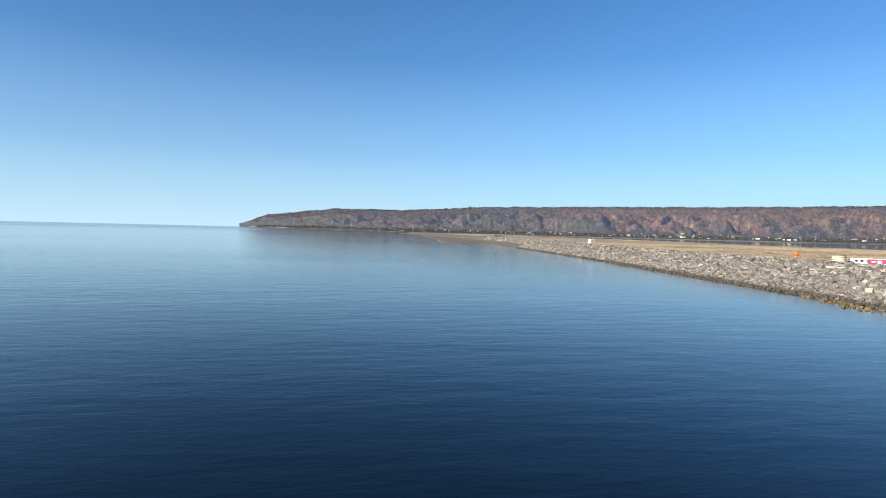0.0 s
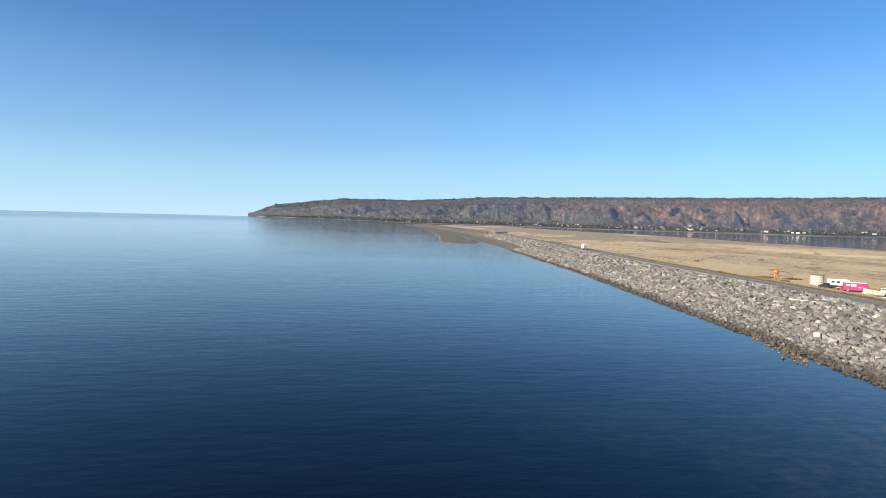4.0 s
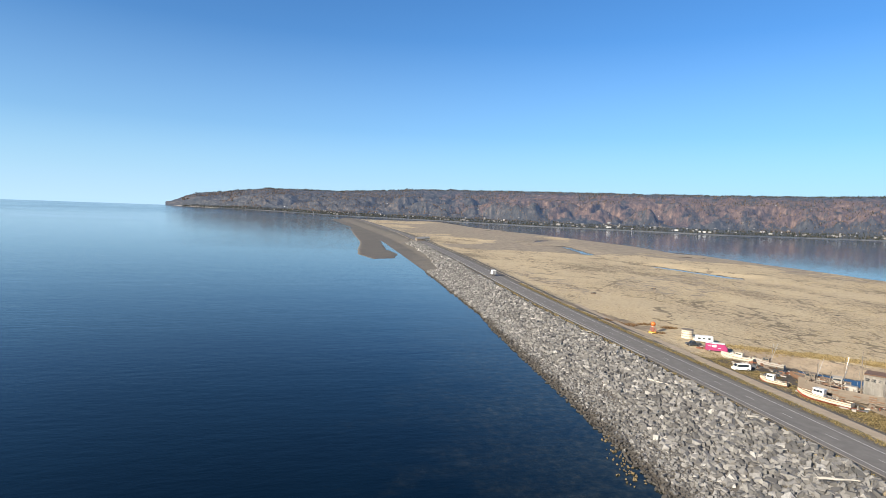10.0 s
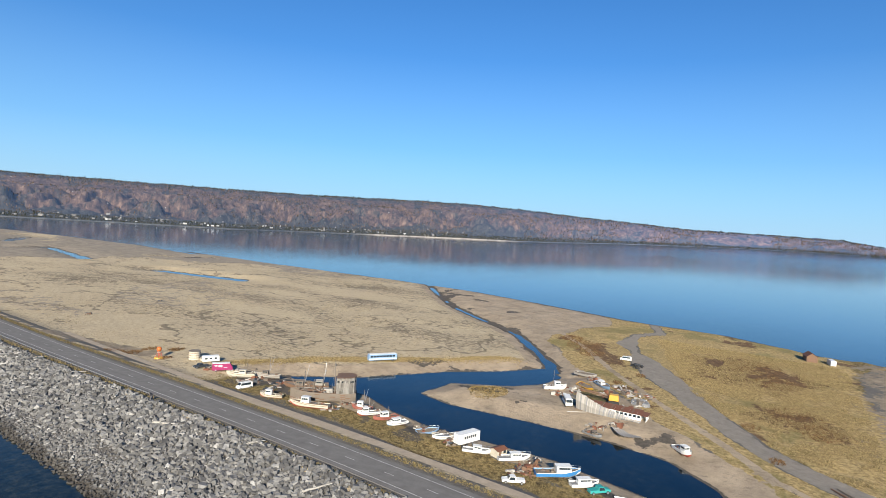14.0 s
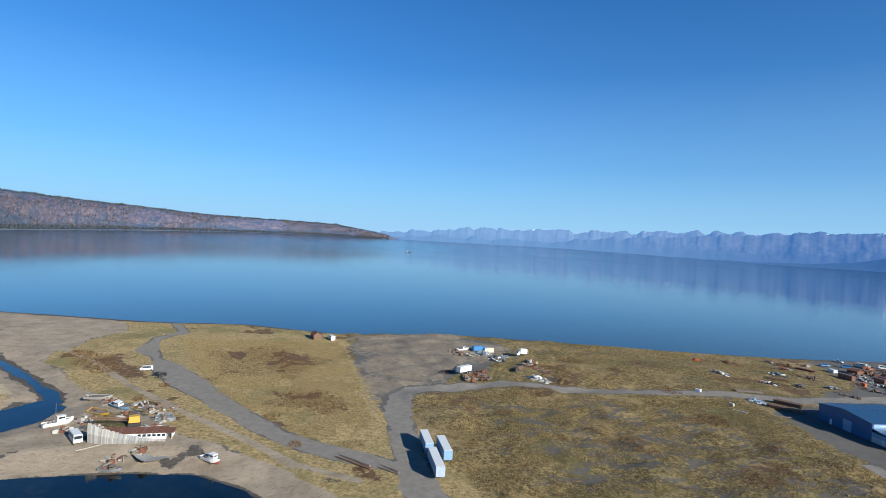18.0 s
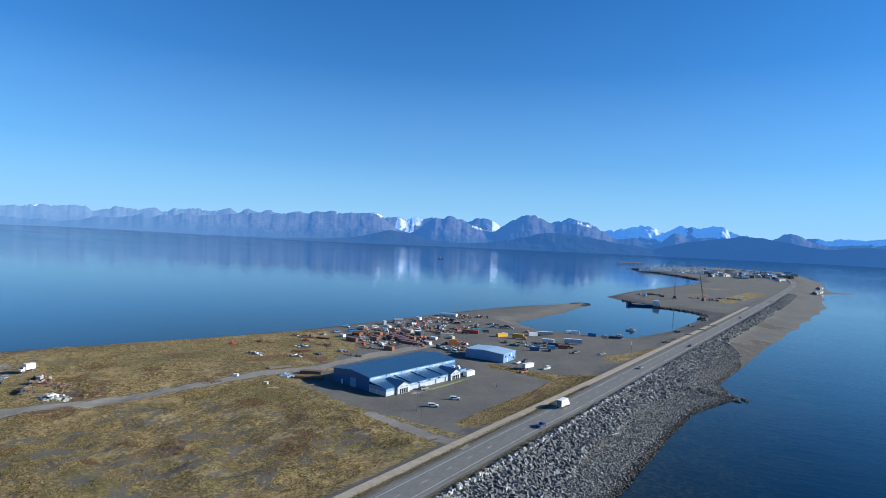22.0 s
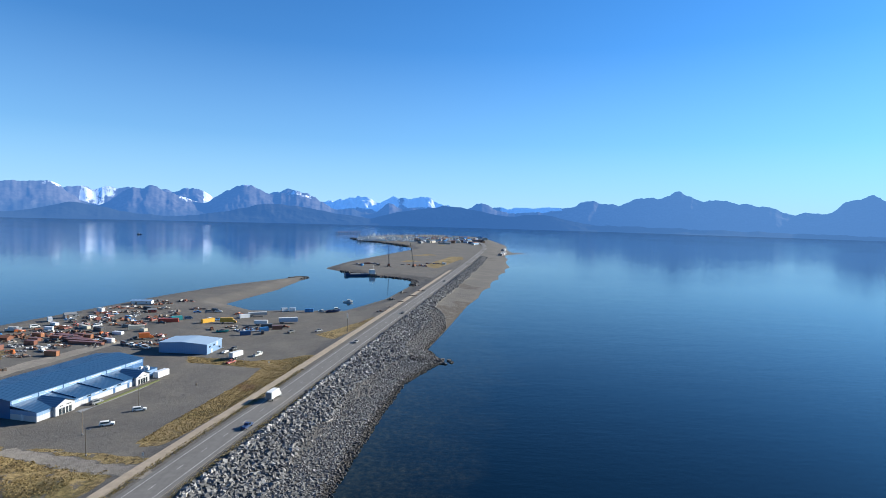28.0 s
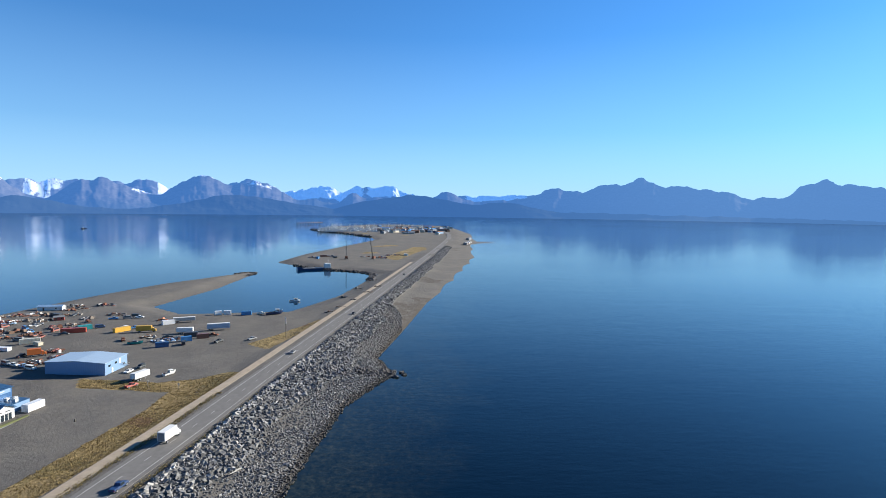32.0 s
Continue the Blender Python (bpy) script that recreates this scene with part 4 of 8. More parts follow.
BROWN = worn("brown_wood", (0.15, 0.085, 0.05), 0.8, amount=0.5, scale=2.0)
GLASS = mat("window_glass", (0.02, 0.028, 0.035), 0.08)
RUBBER = worn("rubber", (0.025, 0.025, 0.025), 0.85, amount=0.3)
LAMP = mat("lamp_lens", (0.7, 0.68, 0.6), 0.2)
TAIL = mat("tail_lens", (0.4, 0.02, 0.02), 0.25)


def siding(name, color, wave=3.2, axis=0):
    """Ribbed sheet metal."""
    m = mat(name, color, 0.4, 0.2)
    base(m, mix(m, nz(m, 0.35, 6), color, tuple(q * 0.8 for q in color)))
    w = m.node_tree.nodes.new("ShaderNodeTexWave")
    w.bands_direction = "XYZ"[axis]
    w.inputs["Scale"].default_value = wave
    co = m.node_tree.nodes.new("ShaderNodeTexCoord")
    m.node_tree.links.new(co.outputs["Object"], w.inputs["Vector"])
    bump(m, w.outputs["Fac"], 0.05, 0.5)
    return m


ROOF_BLUE = siding("blue_metal_roof", (0.035, 0.09, 0.18), 0.33, 0)
WALL_BLUE = siding("blue_metal_wall", (0.05, 0.125, 0.27), 0.33, 0)
WALL_PALE = siding("pale_blue_wall", (0.22, 0.33, 0.5), 0.33, 0)
WALL_WHITE = siding("off_white_wall", (0.5, 0.5, 0.5), 0.33, 0)
CONTAINER = {}


def cont_mat(key, color):
    if key not in CONTAINER:
        m = siding("container_" + key, color, 0.55, 0)
        CONTAINER[key] = m
    return CONTAINER[key]


# ---- vehicles, boats and boxes ----
def wheels(parent, spots, r, w):
    for x, y in spots:
        bm = B()
        cyl(bm, r, (x, y - w / 2, r), (x, y + w / 2, r), 14)
        tyre = part("tyre", bm, RUBBER, parent)
        bm = B()
        cyl(bm, r * 0.55, (x, y - w / 2 - 0.02, r), (x, y + w / 2 + 0.02, r), 10)
        part("rim", bm, STEEL, tyre)


def car(paint, label, x, y, ang, kind="sedan", name="car", z=None):
    t = thing(name, label, "car", "parked and passing cars")
    prof = {"sedan": [(-2.3, 0.35), (-2.3, 0.9), (-1.5, 0.98), (-0.95, 1.42), (0.35, 1.42), (1.0, 0.98), (2.1, 0.82), (2.3, 0.6), (2.3, 0.35)],
            "wagon": [(-2.3, 0.4), (-2.3, 1.0), (-2.1, 1.62), (0.45, 1.66), (1.05, 1.08), (2.15, 0.98), (2.3, 0.7), (2.3, 0.4)],
            "pickup": [(-2.7, 0.5), (-2.7, 1.1), (-0.6, 1.1), (-0.5, 1.75), (0.75, 1.75), (1.25, 1.15), (2.5, 1.05), (2.65, 0.8), (2.65, 0.5)],
            "van": [(-2.6, 0.4), (-2.6, 1.95), (-2.45, 2.1), (1.3, 2.1), (1.95, 1.25), (2.5, 1.1), (2.6, 0.8), (2.6, 0.4)]}[kind]
    bm = B()
    w = 0.9
    rows = [[(px, s * w * (1.0 if pz < 1.05 else 0.84), pz) for px, pz in prof] for s in (-1, 1)]
    loft(bm, rows)
    part("body", soften(bm, 0.04), paint, t)
    top = max(p[1] for p in prof)
    a, b = {"sedan": (-0.85, 0.3), "wagon": (-1.9, 0.45), "pickup": (-0.42, 0.7), "van": (-1.9, 1.35)}[kind]
    low = 1.02 if kind != "van" else 1.3
    for s in (-1, 1):
        bm = B()
        slab(bm, [(a, s * 0.9, low), (b + 0.35, s * 0.9, low), (b, s * 0.795, top - 0.1), (a + 0.08, s * 0.795, top - 0.1)], (0, s * 0.02, 0))
        part("side_window", bm, GLASS, t)
    bm = B()
    slab(bm, [(b + 0.62, -0.72, low + 0.03), (b + 0.62, 0.72, low + 0.03), (b + 0.13, 0.68, top - 0.06), (b + 0.13, -0.68, top - 0.06)], (0.03, 0, 0.02))
    part("windscreen", bm, GLASS, t)
    fx = prof[-2][0]
    for s in (-1, 1):
        bm = B()
        bx(bm, 0.05, 0.3, 0.16, fx + 0.01, s * 0.62, 0.62)
        part("headlight", bm, LAMP, t)
        bm = B()
        bx(bm, 0.05, 0.22, 0.2, prof[0][0] - 0.01, s * 0.68, 0.7)
        part("tail_light", bm, TAIL, t)
    wheels(t, [(fx - 0.85, -0.82), (fx - 0.85, 0.82), (prof[0][0] + 0.8, -0.82), (prof[0][0] + 0.8, 0.82)], 0.34 if kind == "sedan" else 0.39, 0.24)
    return stand(t, x, y, ang, z=z)


def box_truck(paint, label, x, y, ang, long=6.0, z=None):
    t = thing("box_truck", label, "truck")
    bm = B()
    bx(bm, long, 2.5, 2.7, -long / 2 + 0.6, 0, 1.1)
    part("cargo_box", soften(bm, 0.05), paint, t)
    bm = B()
    loft(bm, [[(0.75, s * 1.05, 0.6), (0.75, s * 1.05, 2.5), (1.5, s * 1.05, 2.5), (2.0, s * 1.05, 1.7), (2.7, s * 1.0, 1.5), (2.8, s * 1.0, 0.6)] for s in (-1, 1)])
    part("cab", soften(bm, 0.05), paint, t)
    bm = B()
    slab(bm, [(1.6, -0.95, 2.36), (2.04, -0.95, 1.72), (2.04, 0.95, 1.72), (1.6, 0.95, 2.36)], (0.04, 0, 0.03))
    part("windscreen", bm, GLASS, t)
    bm = B()
    bx(bm, long + 1.6, 0.9, 0.25, -long / 2 + 1.2, 0, 0.8)
    part("chassis", bm, DARK, t)
    bm = B()
    bx(bm, 0.05, 2.1, 2.3, -long + 0.58, 0, 1.25)
    part("rear_door", bm, GREY, t)
    wheels(t, [(2.0, -0.95), (2.0, 0.95), (-long + 2.2, -0.95), (-long + 2.2, 0.95)], 0.48, 0.3)
    return stand(t, x, y, ang, z=z)


def semi_trailer(side, label, x, y, ang, long=13.7, high=2.75):
    t = thing("semi_trailer", label, "trailer", "semi trailers")
    bm = B()
    bx(bm, long, 2.55, high, 0, 0, 1.25)
    part("body", soften(bm, 0.04), side, t)
    for s in (-1, 1):
        bm = B()
        bx(bm, 0.06, 1.2, high - 0.2, -long / 2 - 0.01, s * 0.62, 1.35)
        d = part("rear_door", bm, WHITE, t)
        bm = B()
        cyl(bm, 0.025, (-long / 2 - 0.07, s * 0.35, 1.4), (-long / 2 - 0.07, s * 0.35, high + 1.0), 6)
        part("lock_rod", bm, STEEL, d)
    bm = B()
    bx(bm, long - 0.06, 2.47, 0.05, 0, 0, 1.25 + high)
    part("roof", bm, WHITE, t, "pale weathered roof")
    bm = B()
    bx(bm, long - 0.4, 1.0, 0.2, 0, 0, 1.06)
    part("chassis", bm, DARK, t)
    for s in (-1, 1):
        bm = B()
        bx(bm, 0.15, 0.15, 1.1, long / 2 - 2.2, s * 0.9, 0)
        part("landing_leg", bm, STEEL, t)
    wheels(t, [(-long / 2 + k, s) for k in (1.4, 2.7) for s in (-1.0, 1.0)], 0.5, 0.5)
    return stand(t, x, y, ang)


def container(key, color, label, x, y, ang, long=6.1, wide=2.44, high=2.6, name="shipping_container", base_z=0.0):
    t = thing(name, label, "container", "boxes in the yard")
    bm = B()
    bx(bm, long - 0.1, wide - 0.06, high - 0.16, 0, 0, 0.1)
    part("wall", bm, cont_mat(key, color), t)
    bm = B()
    bx(bm, long - 0.14, wide - 0.12, 0.08, 0, 0, high - 0.08)
    part("roof", bm, cont_mat(key, color), t)
    for a in (-1, 1):
        for b in (-1, 1):
            bm = B()
            bx(bm, 0.16, 0.16, high, a * (long / 2 - 0.08), b * (wide / 2 - 0.08), 0)
            part("corner_post", bm, cont_mat(key, color), t)
    for s in (-1, 1):
        bm = B()
        bx(bm, 0.06, wide / 2 - 0.12, high - 0.3, -long / 2 - 0.005, s * wide / 4, 0.14)
        part("door", bm, cont_mat(key, color), t)
    return stand(t, x, y, ang, -base_z)


def shed(wall, roof, label, x, y, ang, long=5.0, wide=3.5, high=2.4, rise=0.9, name="shed", z=None):
    t = thing(name, label, "building")
    bm = B()
    loft(bm, [[(a * long / 2, -wide / 2, 0), (a * long / 2, -wide / 2, high), (a * long / 2, 0, high + rise), (a * long / 2, wide / 2, high), (a * long / 2, wide / 2, 0)] for a in (-1, 1)])
    part("wall", bm, wall, t)
    for s in (-1, 1):
        bm = B()
        o = 0.3
        slab(bm, [(-long / 2 - o, 0, high + rise + 0.06), (long / 2 + o, 0, high + rise + 0.06), (long / 2 + o, s * (wide / 2 + o), high - o * rise / wide * 2 + 0.06), (-long / 2 - o, s * (wide / 2 + o), high - o * rise / wide * 2 + 0.06)][::s], 0.08)
        part("roof_slope", bm, roof, t)
    bm = B()
    bx(bm, 0.9, 0.06, 1.95, -long / 4, -wide / 2 - 0.02, 0.02)
    part("door", bm, BROWN, t)
    bm = B()
    bx(bm, 0.9, 0.06, 0.8, long / 4, -wide / 2 - 0.02, 1.0)
    part("window", bm, GLASS, t)
    return stand(t, x, y, ang, z=z)


def boat(label, x, y, ang, long=8.0, beam=2.7, deep=1.6, paint=None, cabin=None, cabin_at=0.1, cabin_long=0.28, cabin_high=1.7, mast=0.0, lean=0.0, bottom=None, rail=True, name="fishing_boat", boom=False, sink=0.15, z=None, trim=None):
    """A boat on the ground: lofted hull, deck, wheelhouse with windows, mast and rail."""
    paint = paint or WHITE
    t = thing(name, label, "boat", "boats along the shore")
    n = 9
    rows, deck, line = [], [], []
    for i in range(n):
        u = i / (n - 1)
        px = (u - 0.5) * long
        w = beam / 2 * (0.86 + 0.2 * u - 0.06 * u * u) if u < 0.55 else beam / 2 * max(0.03, 1.0 - ((u - 0.55) / 0.45) ** 2.1)
        sheer = deep * (0.82 + 0.42 * max(0, u - 0.3) ** 1.6 * 1.6)
        keel = 0.0 if u < 0.75 else deep * 0.7 * ((u - 0.75) / 0.25) ** 2
        ch = keel + (sheer - keel) * 0.4
        rows.append([(px, -w, sheer), (px, -w * 0.84, ch), (px, 0, keel), (px, w * 0.84, ch), (px, w, sheer)])
        deck.append([(px, -w * 0.94, sheer - 0.22), (px, w * 0.94, sheer - 0.22)])
        line.append((px, w, sheer))
    bm = B()
    loft(bm, rows, caps=False)
    f = [bm.verts.new(p) for p in rows[0]]
    bm.faces.new(f[::-1])
    bmesh.ops.recalc_face_normals(bm, faces=bm.faces[:])
    part("hull", bm, paint, t)
    if bottom:
        bm = B()
        loft(bm, [[(r[1][0], r[1][1] * 1.015, r[1][2]), (r[2][0], 0, r[2][2] - 0.02), (r[3][0], r[3][1] * 1.015, r[3][2])] for r in rows], caps=False)
        part("painted_bottom", bm, bottom, t)
    bm = B()
    loft(bm, deck, caps=False)
    part("deck", bm, GREY if paint is WHITE else WOOD, t)
    for s in (-1, 1):
        bm = B()
        for (ax, ay, az), (cx, cy, cz) in zip(line, line[1:]):
            slab(bm, [(ax, s * (ay + 0.05), az + 0.06), (cx, s * (cy + 0.05), cz + 0.06), (cx, s * (cy - 0.06), cz + 0.06), (ax, s * (ay - 0.06), az + 0.06)], 0.12)
        part("gunwale", bm, trim or paint, t)
    fl = deep * 0.72
    if cabin:
        cl, cw = long * cabin_long, beam * 0.62
        bm = B()
        bx(bm, cl, cw, cabin_high, long * cabin_at, 0, fl, (0.86, 0.9), -0.05 * cl)
        c = part("wheelhouse", soften(bm, 0.05), cabin, t)
        bm = B()
        bx(bm, cl * 0.98, cw * 1.04, 0.09, long * cabin_at - 0.05 * cl, 0, fl + cabin_high)
        part("wheelhouse_roof", bm, cabin, t)
        k = max(2, int(cl / 0.9))
        for s in (-1, 1):
            for i in range(k):
                bm = B()
                bx(bm, cl * 0.66 / k, 0.03, cabin_high * 0.3, long * cabin_at - cl * 0.36 + cl * 0.72 * (i + 0.5) / k, s * cw * 0.468, fl + cabin_high * 0.56)
                part("window", bm, GLASS, c)
        for i in range(3):
            bm = B()
            bx(bm, 0.03, cw * 0.22, cabin_high * 0.3, long * cabin_at + cl * 0.425, (i - 1) * cw * 0.27, fl + cabin_high * 0.56)
            part("front_window", bm, GLASS, c)
    if mast:
        bm = B()
        mx = long * (cabin_at - cabin_long / 2 - 0.03) if cabin else 0.0
        cyl(bm, 0.08, (mx, 0, fl), (mx, 0, fl + mast), 7, 0.05)
        m = part("mast", bm, WOOD, t)
        bm = B()
        cyl(bm, 0.04, (mx, -beam * 0.3, fl + mast * 0.72), (mx, beam * 0.3, fl + mast * 0.72), 6)
        part("crosstree", bm, WOOD, m)
        if boom:
            for s in (-1, 1):
                bm = B()
                cyl(bm, 0.05, (mx, 0, fl + 0.6), (mx - long * 0.1, s * beam * 0.9, fl + mast * 0.95), 6)
                part("boom", bm, STEEL, m)
    gear = random.Random(int(long * 37 + x * 11 + y * 5))
    if name in ("fishing_boat", "derelict_boat", "boat_hull", "work_boat"):
        for k in range(3):
            bm = B()
            w = gear.uniform(0.35, 0.9)
            bx(bm, w, w * gear.uniform(0.5, 1), gear.uniform(0.25, 0.6), -long * gear.uniform(0.12, 0.42), gear.uniform(-0.25, 0.25) * beam, fl, (0.85, 0.85), 0, gear.uniform(0, 3))
            part("deck_gear", bm, gear.choice([WOOD, RUST, GREY, CREAM, BROWN]), t)
        for k in range(2):
            bm = B()
            cyl(bm, 0.05, (-long * 0.4, gear.uniform(-0.3, 0.3) * beam, fl + 0.2), (long * gear.uniform(0.0, 0.2), gear.uniform(-0.3, 0.3) * beam, fl + gear.uniform(0.4, 1.0)), 5)
            part("loose_pole", bm, WOOD, t)
    for k in (-0.28, 0.12):
        for s in (-1, 1):
            bm = B()
            bx(bm, 0.3, 0.3, deep * 0.45 + 0.2, long * k, s * beam * 0.3, -0.1)
            part("prop_block", bm, BROWN, t)
    bm = B()
    loft(bm, [[(px, py * 1.01, pz - deep * 0.22), (px, py * 1.01 + 0.05, pz - deep * 0.22 + 0.04), (px, py * 1.01, pz - deep * 0.22 + 0.1)] for px, py, pz in line[:-1]])
    part("rub_rail", bm, trim or (BROWN if paint is not WHITE else GREY), t)
    if rail:
        bm = B()
        for s in (-1, 1):
            pts = [(px, s * py * 0.96, pz + 0.55) for px, py, pz in line[5:]]
            for a, b in zip(pts, pts[1:]):
                cyl(bm, 0.02, a, b, 5)
            for (px, py, pz), q in zip(line[5:], pts):
                cyl(bm, 0.02, (px, s * py * 0.96, pz), q, 5)
        part("bow_rail", bm, STEEL, t)
    return stand(t, x, y, ang, sink, lean, z)


def log(label, x, y, ang, long, r=0.28, material=None, z=None, pitch=0.0, roots=True, name="driftwood_log"):
    t = thing(name, label, "log", "driftwood")
    bm = B()
    g = random.Random(int(long * 100 + x * 7 + y))
    pts = [(-long / 2 + long * i / 5, g.uniform(-0.12, 0.12) * (i % 5 > 0), r * 0.8 + g.uniform(0, 0.1)) for i in range(6)]
    for i, (a, b) in enumerate(zip(pts, pts[1:])):
        cyl(bm, r * (1 - 0.12 * i), a, b, 8, r * (0.88 - 0.12 * i))
    part("trunk", bm, material or DRIFT, t)
    if roots:
        for k in range(3):
            bm = B()
            cyl(bm, r * 0.35, pts[0], (pts[0][0] - 0.5, math.sin(2.1 * k) * 0.6, r + math.cos(2.1 * k) * 0.6), 6, 0.04)
            part("root", bm, material or DRIFT, t)
    t.matrix_world = pose(x, y, ground_z(x, y) if z is None else z, 0, pitch, ang)
    return t


def heap(name, label, x, y, rx, ry, count, mats_, seed, size=(0.5, 2.2), high=1.4, category="scrap heap"):
    """A heap of scrap: each piece a part, laid on and over one another."""
    g = random.Random(seed)
    t = thing(name, label, category, "scrap heaps")
    x0, y0 = x, y
    for k in range(count):
        a, d = g.uniform(0, 6.28), math.sqrt(g.random())
        px, py = rx * d * math.cos(a), ry * d * math.sin(a)
        bm = B()
        s = g.uniform(*size)
        w, h = s * g.uniform(0.15, 0.6), g.uniform(0.12, 0.5) * min(s, 1.2)
        kind = g.random()
        if kind < 0.6:
            bx(bm, s, w, h, 0, 0, -h / 2, (g.uniform(0.7, 1), g.uniform(0.7, 1)))
        elif kind < 0.85:
            cyl(bm, h * 0.5, (-s / 2, 0, 0), (s / 2, 0, 0), 8)
        else:
            bx(bm, s * 0.7, s * 0.5, s * 0.5, 0, 0, -0.2 * s, (0.8, 0.7))
        o = part("scrap_piece", bm, g.choice(mats_), t)
        z = high * (1 - d) * g.uniform(0.2, 1.0) + 0.15
        o.matrix_basis = pose(px, py, z, g.uniform(-14, 14), g.uniform(-18, 18), g.uniform(0, 180))
    return stand(t, x0, y0, 0)


def lumber(label, x, y, ang, long, rows, layers, material, name="lumber_stack", w=0.3, h=0.22):
    t = thing(name, label, "timber")
    g = random.Random(int(x * 3 + y))
    for i in range(layers):
        for k in range(rows):
            bm = B()
            bx(bm, long * g.uniform(0.9, 1.0), w * 0.94, h * 0.94, g.uniform(-0.25, 0.25), (k - rows / 2 + 0.5) * w, 0.15 + i * h)
            part("beam", bm, material, t)
    for s in (-1, 1):
        bm = B()
        bx(bm, 0.2, rows * w, 0.15, s * long * 0.35, 0, 0)
        part("bearer", bm, BROWN, t)
    return stand(t, x, y, ang)


def lamp_post(x, y, ang, high=8.0):
    t = thing("lamp_post", "tall thin brown parking lot lamp post", "lamp post", "lamp posts of the car park")
    bm = B()
    cyl(bm, 0.1, (0, 0, 0), (0, 0, high), 8, 0.07)
    part("pole", bm, WOOD, t)
    bm = B()
    cyl(bm, 0.04, (0, 0, high - 0.15), (0.9, 0, high + 0.05), 6)
    part("arm", bm, STEEL, t)
    bm = B()
    bx(bm, 0.6, 0.28, 0.16, 1.1, 0, high - 0.05, (0.8, 0.8))
    h = part("lamp_head", bm, GREY, t)
    bm = B()
    bx(bm, 0.4, 0.2, 0.04, 1.1, 0, high - 0.1)
    part("lens", bm, LAMP, h)
    bm = B()
    cyl(bm, 0.28, (0, 0, -0.1), (0, 0, 0.5), 10)
    part("footing", bm, GREY, t)
    return stand(t, x, y, ang)

# ---- boats and wrecks beside the road ----
t = thing("buoy_monument", "orange ball on a yellow round stand beside the road", "buoy")
bm = B()
cyl(bm, 1.7, (0, 0, 0), (0, 0, 0.55), 16, 1.5)
part("base_ring", bm, YELLOW, t)
bm = B()
bmesh.ops.create_icosphere(bm, subdivisions=3, radius=0.95, matrix=Matrix.Translation((0, 0, 3.6)))
part("ball", bm, ORANGE, t)
for k in range(4):
    a = k * math.pi / 2 + 0.4
    bm = B()
    cyl(bm, 0.12, (1.2 * math.cos(a), 1.2 * math.sin(a), 0.5), (0.45 * math.cos(a), 0.45 * math.sin(a), 2.9), 7)
    part("leg", bm, RED, t)
bm = B()
cyl(bm, 0.65, (0, 0, 2.3), (0, 0, 2.6), 12)
part("collar", bm, CREAM, t)
stand(t, 28.5, 197.5, 20)

t = thing("storage_tank", "weathered cream round tank with a boarded side", "tank")
bm = B()
cyl(bm, 2.2, (0, 0, 0), (0, 0, 3.2), 20, 2.1)
part("shell", bm, CREAM, t)
bm = B()
cyl(bm, 2.25, (0, 0, 3.2), (0, 0, 3.35), 20)
part("lid", bm, WOOD, t)
for z in (0.8, 1.7, 2.6):
    bm = B()
    cyl(bm, 2.26 - z * 0.03, (0, 0, z), (0, 0, z + 0.1), 20)
    part("hoop", bm, RUST, t)
bm = B()
bx(bm, 5.5, 1.6, 0.9, -1.2, -2.6, 0)
part("plinth", bm, CREAM, t)
stand(t, 35.5, 186, 55)

car(DARK, "dark pickup truck parked on the gravel verge", 28.5, 174, 165, "pickup", "pickup_truck")
t = thing("camper_trailer", "white camper trailer beside a tank", "trailer")
bm = B()
bx(bm, 6.2, 2.3, 2.1, 0, 0, 0.5, (0.94, 0.94))
part("body", soften(bm, 0.12), WHITE, t)
for k in (-1.6, 0.2, 1.8):
    for s in (-1, 1):
        bm = B()
        bx(bm, 0.9, 0.04, 0.6, k, s * 1.14, 1.4)
        part("window", bm, GLASS, t)
wheels(t, [(-0.4, -1.0), (-0.4, 1.0)], 0.34, 0.22)
stand(t, 36, 177.5, 150)

t = thing("pink_van", "bright magenta step van with white writing on its side", "van")
bm = B()
loft(bm, [[(-3.5, s * 1.15, 0.5), (-3.5, s * 1.15, 2.9), (2.6, s * 1.15, 2.9), (3.2, s * 1.15, 1.8), (3.5, s * 1.15, 1.5), (3.5, s * 1.15, 0.5)] for s in (-1, 1)])
part("body", soften(bm, 0.07), PINK, t)
bm = B()
bx(bm, 6.0, 2.1, 0.12, -0.45, 0, 2.9)
part("roof", bm, WHITE, t)
for s in (-1, 1):
    bm = B()
    bx(bm, 1.3, 0.04, 0.8, -0.7, s * 1.17, 1.7)
    part("hatch", bm, WHITE, t)
    bars("sign_bars", t, WHITE, [(-2.2, s * 1.17, 2.2, 1.2, 0.14), (-2.2, s * 1.17, 1.9, 0.9, 0.12), (1.0, s * 1.17, 1.4, 1.0, 0.14)], (0, 1))
bm = B()
slab(bm, [(2.7, -1.0, 2.78), (3.2, -1.0, 1.9), (3.2, 1.0, 1.9), (2.7, 1.0, 2.78)], (0.05, 0, 0.03))
part("windscreen", bm, GLASS, t)
wheels(t, [(2.3, -1.0), (2.3, 1.0), (-2.2, -1.0), (-2.2, 1.0)], 0.42, 0.28)
stand(t, 31, 165.5, -40)

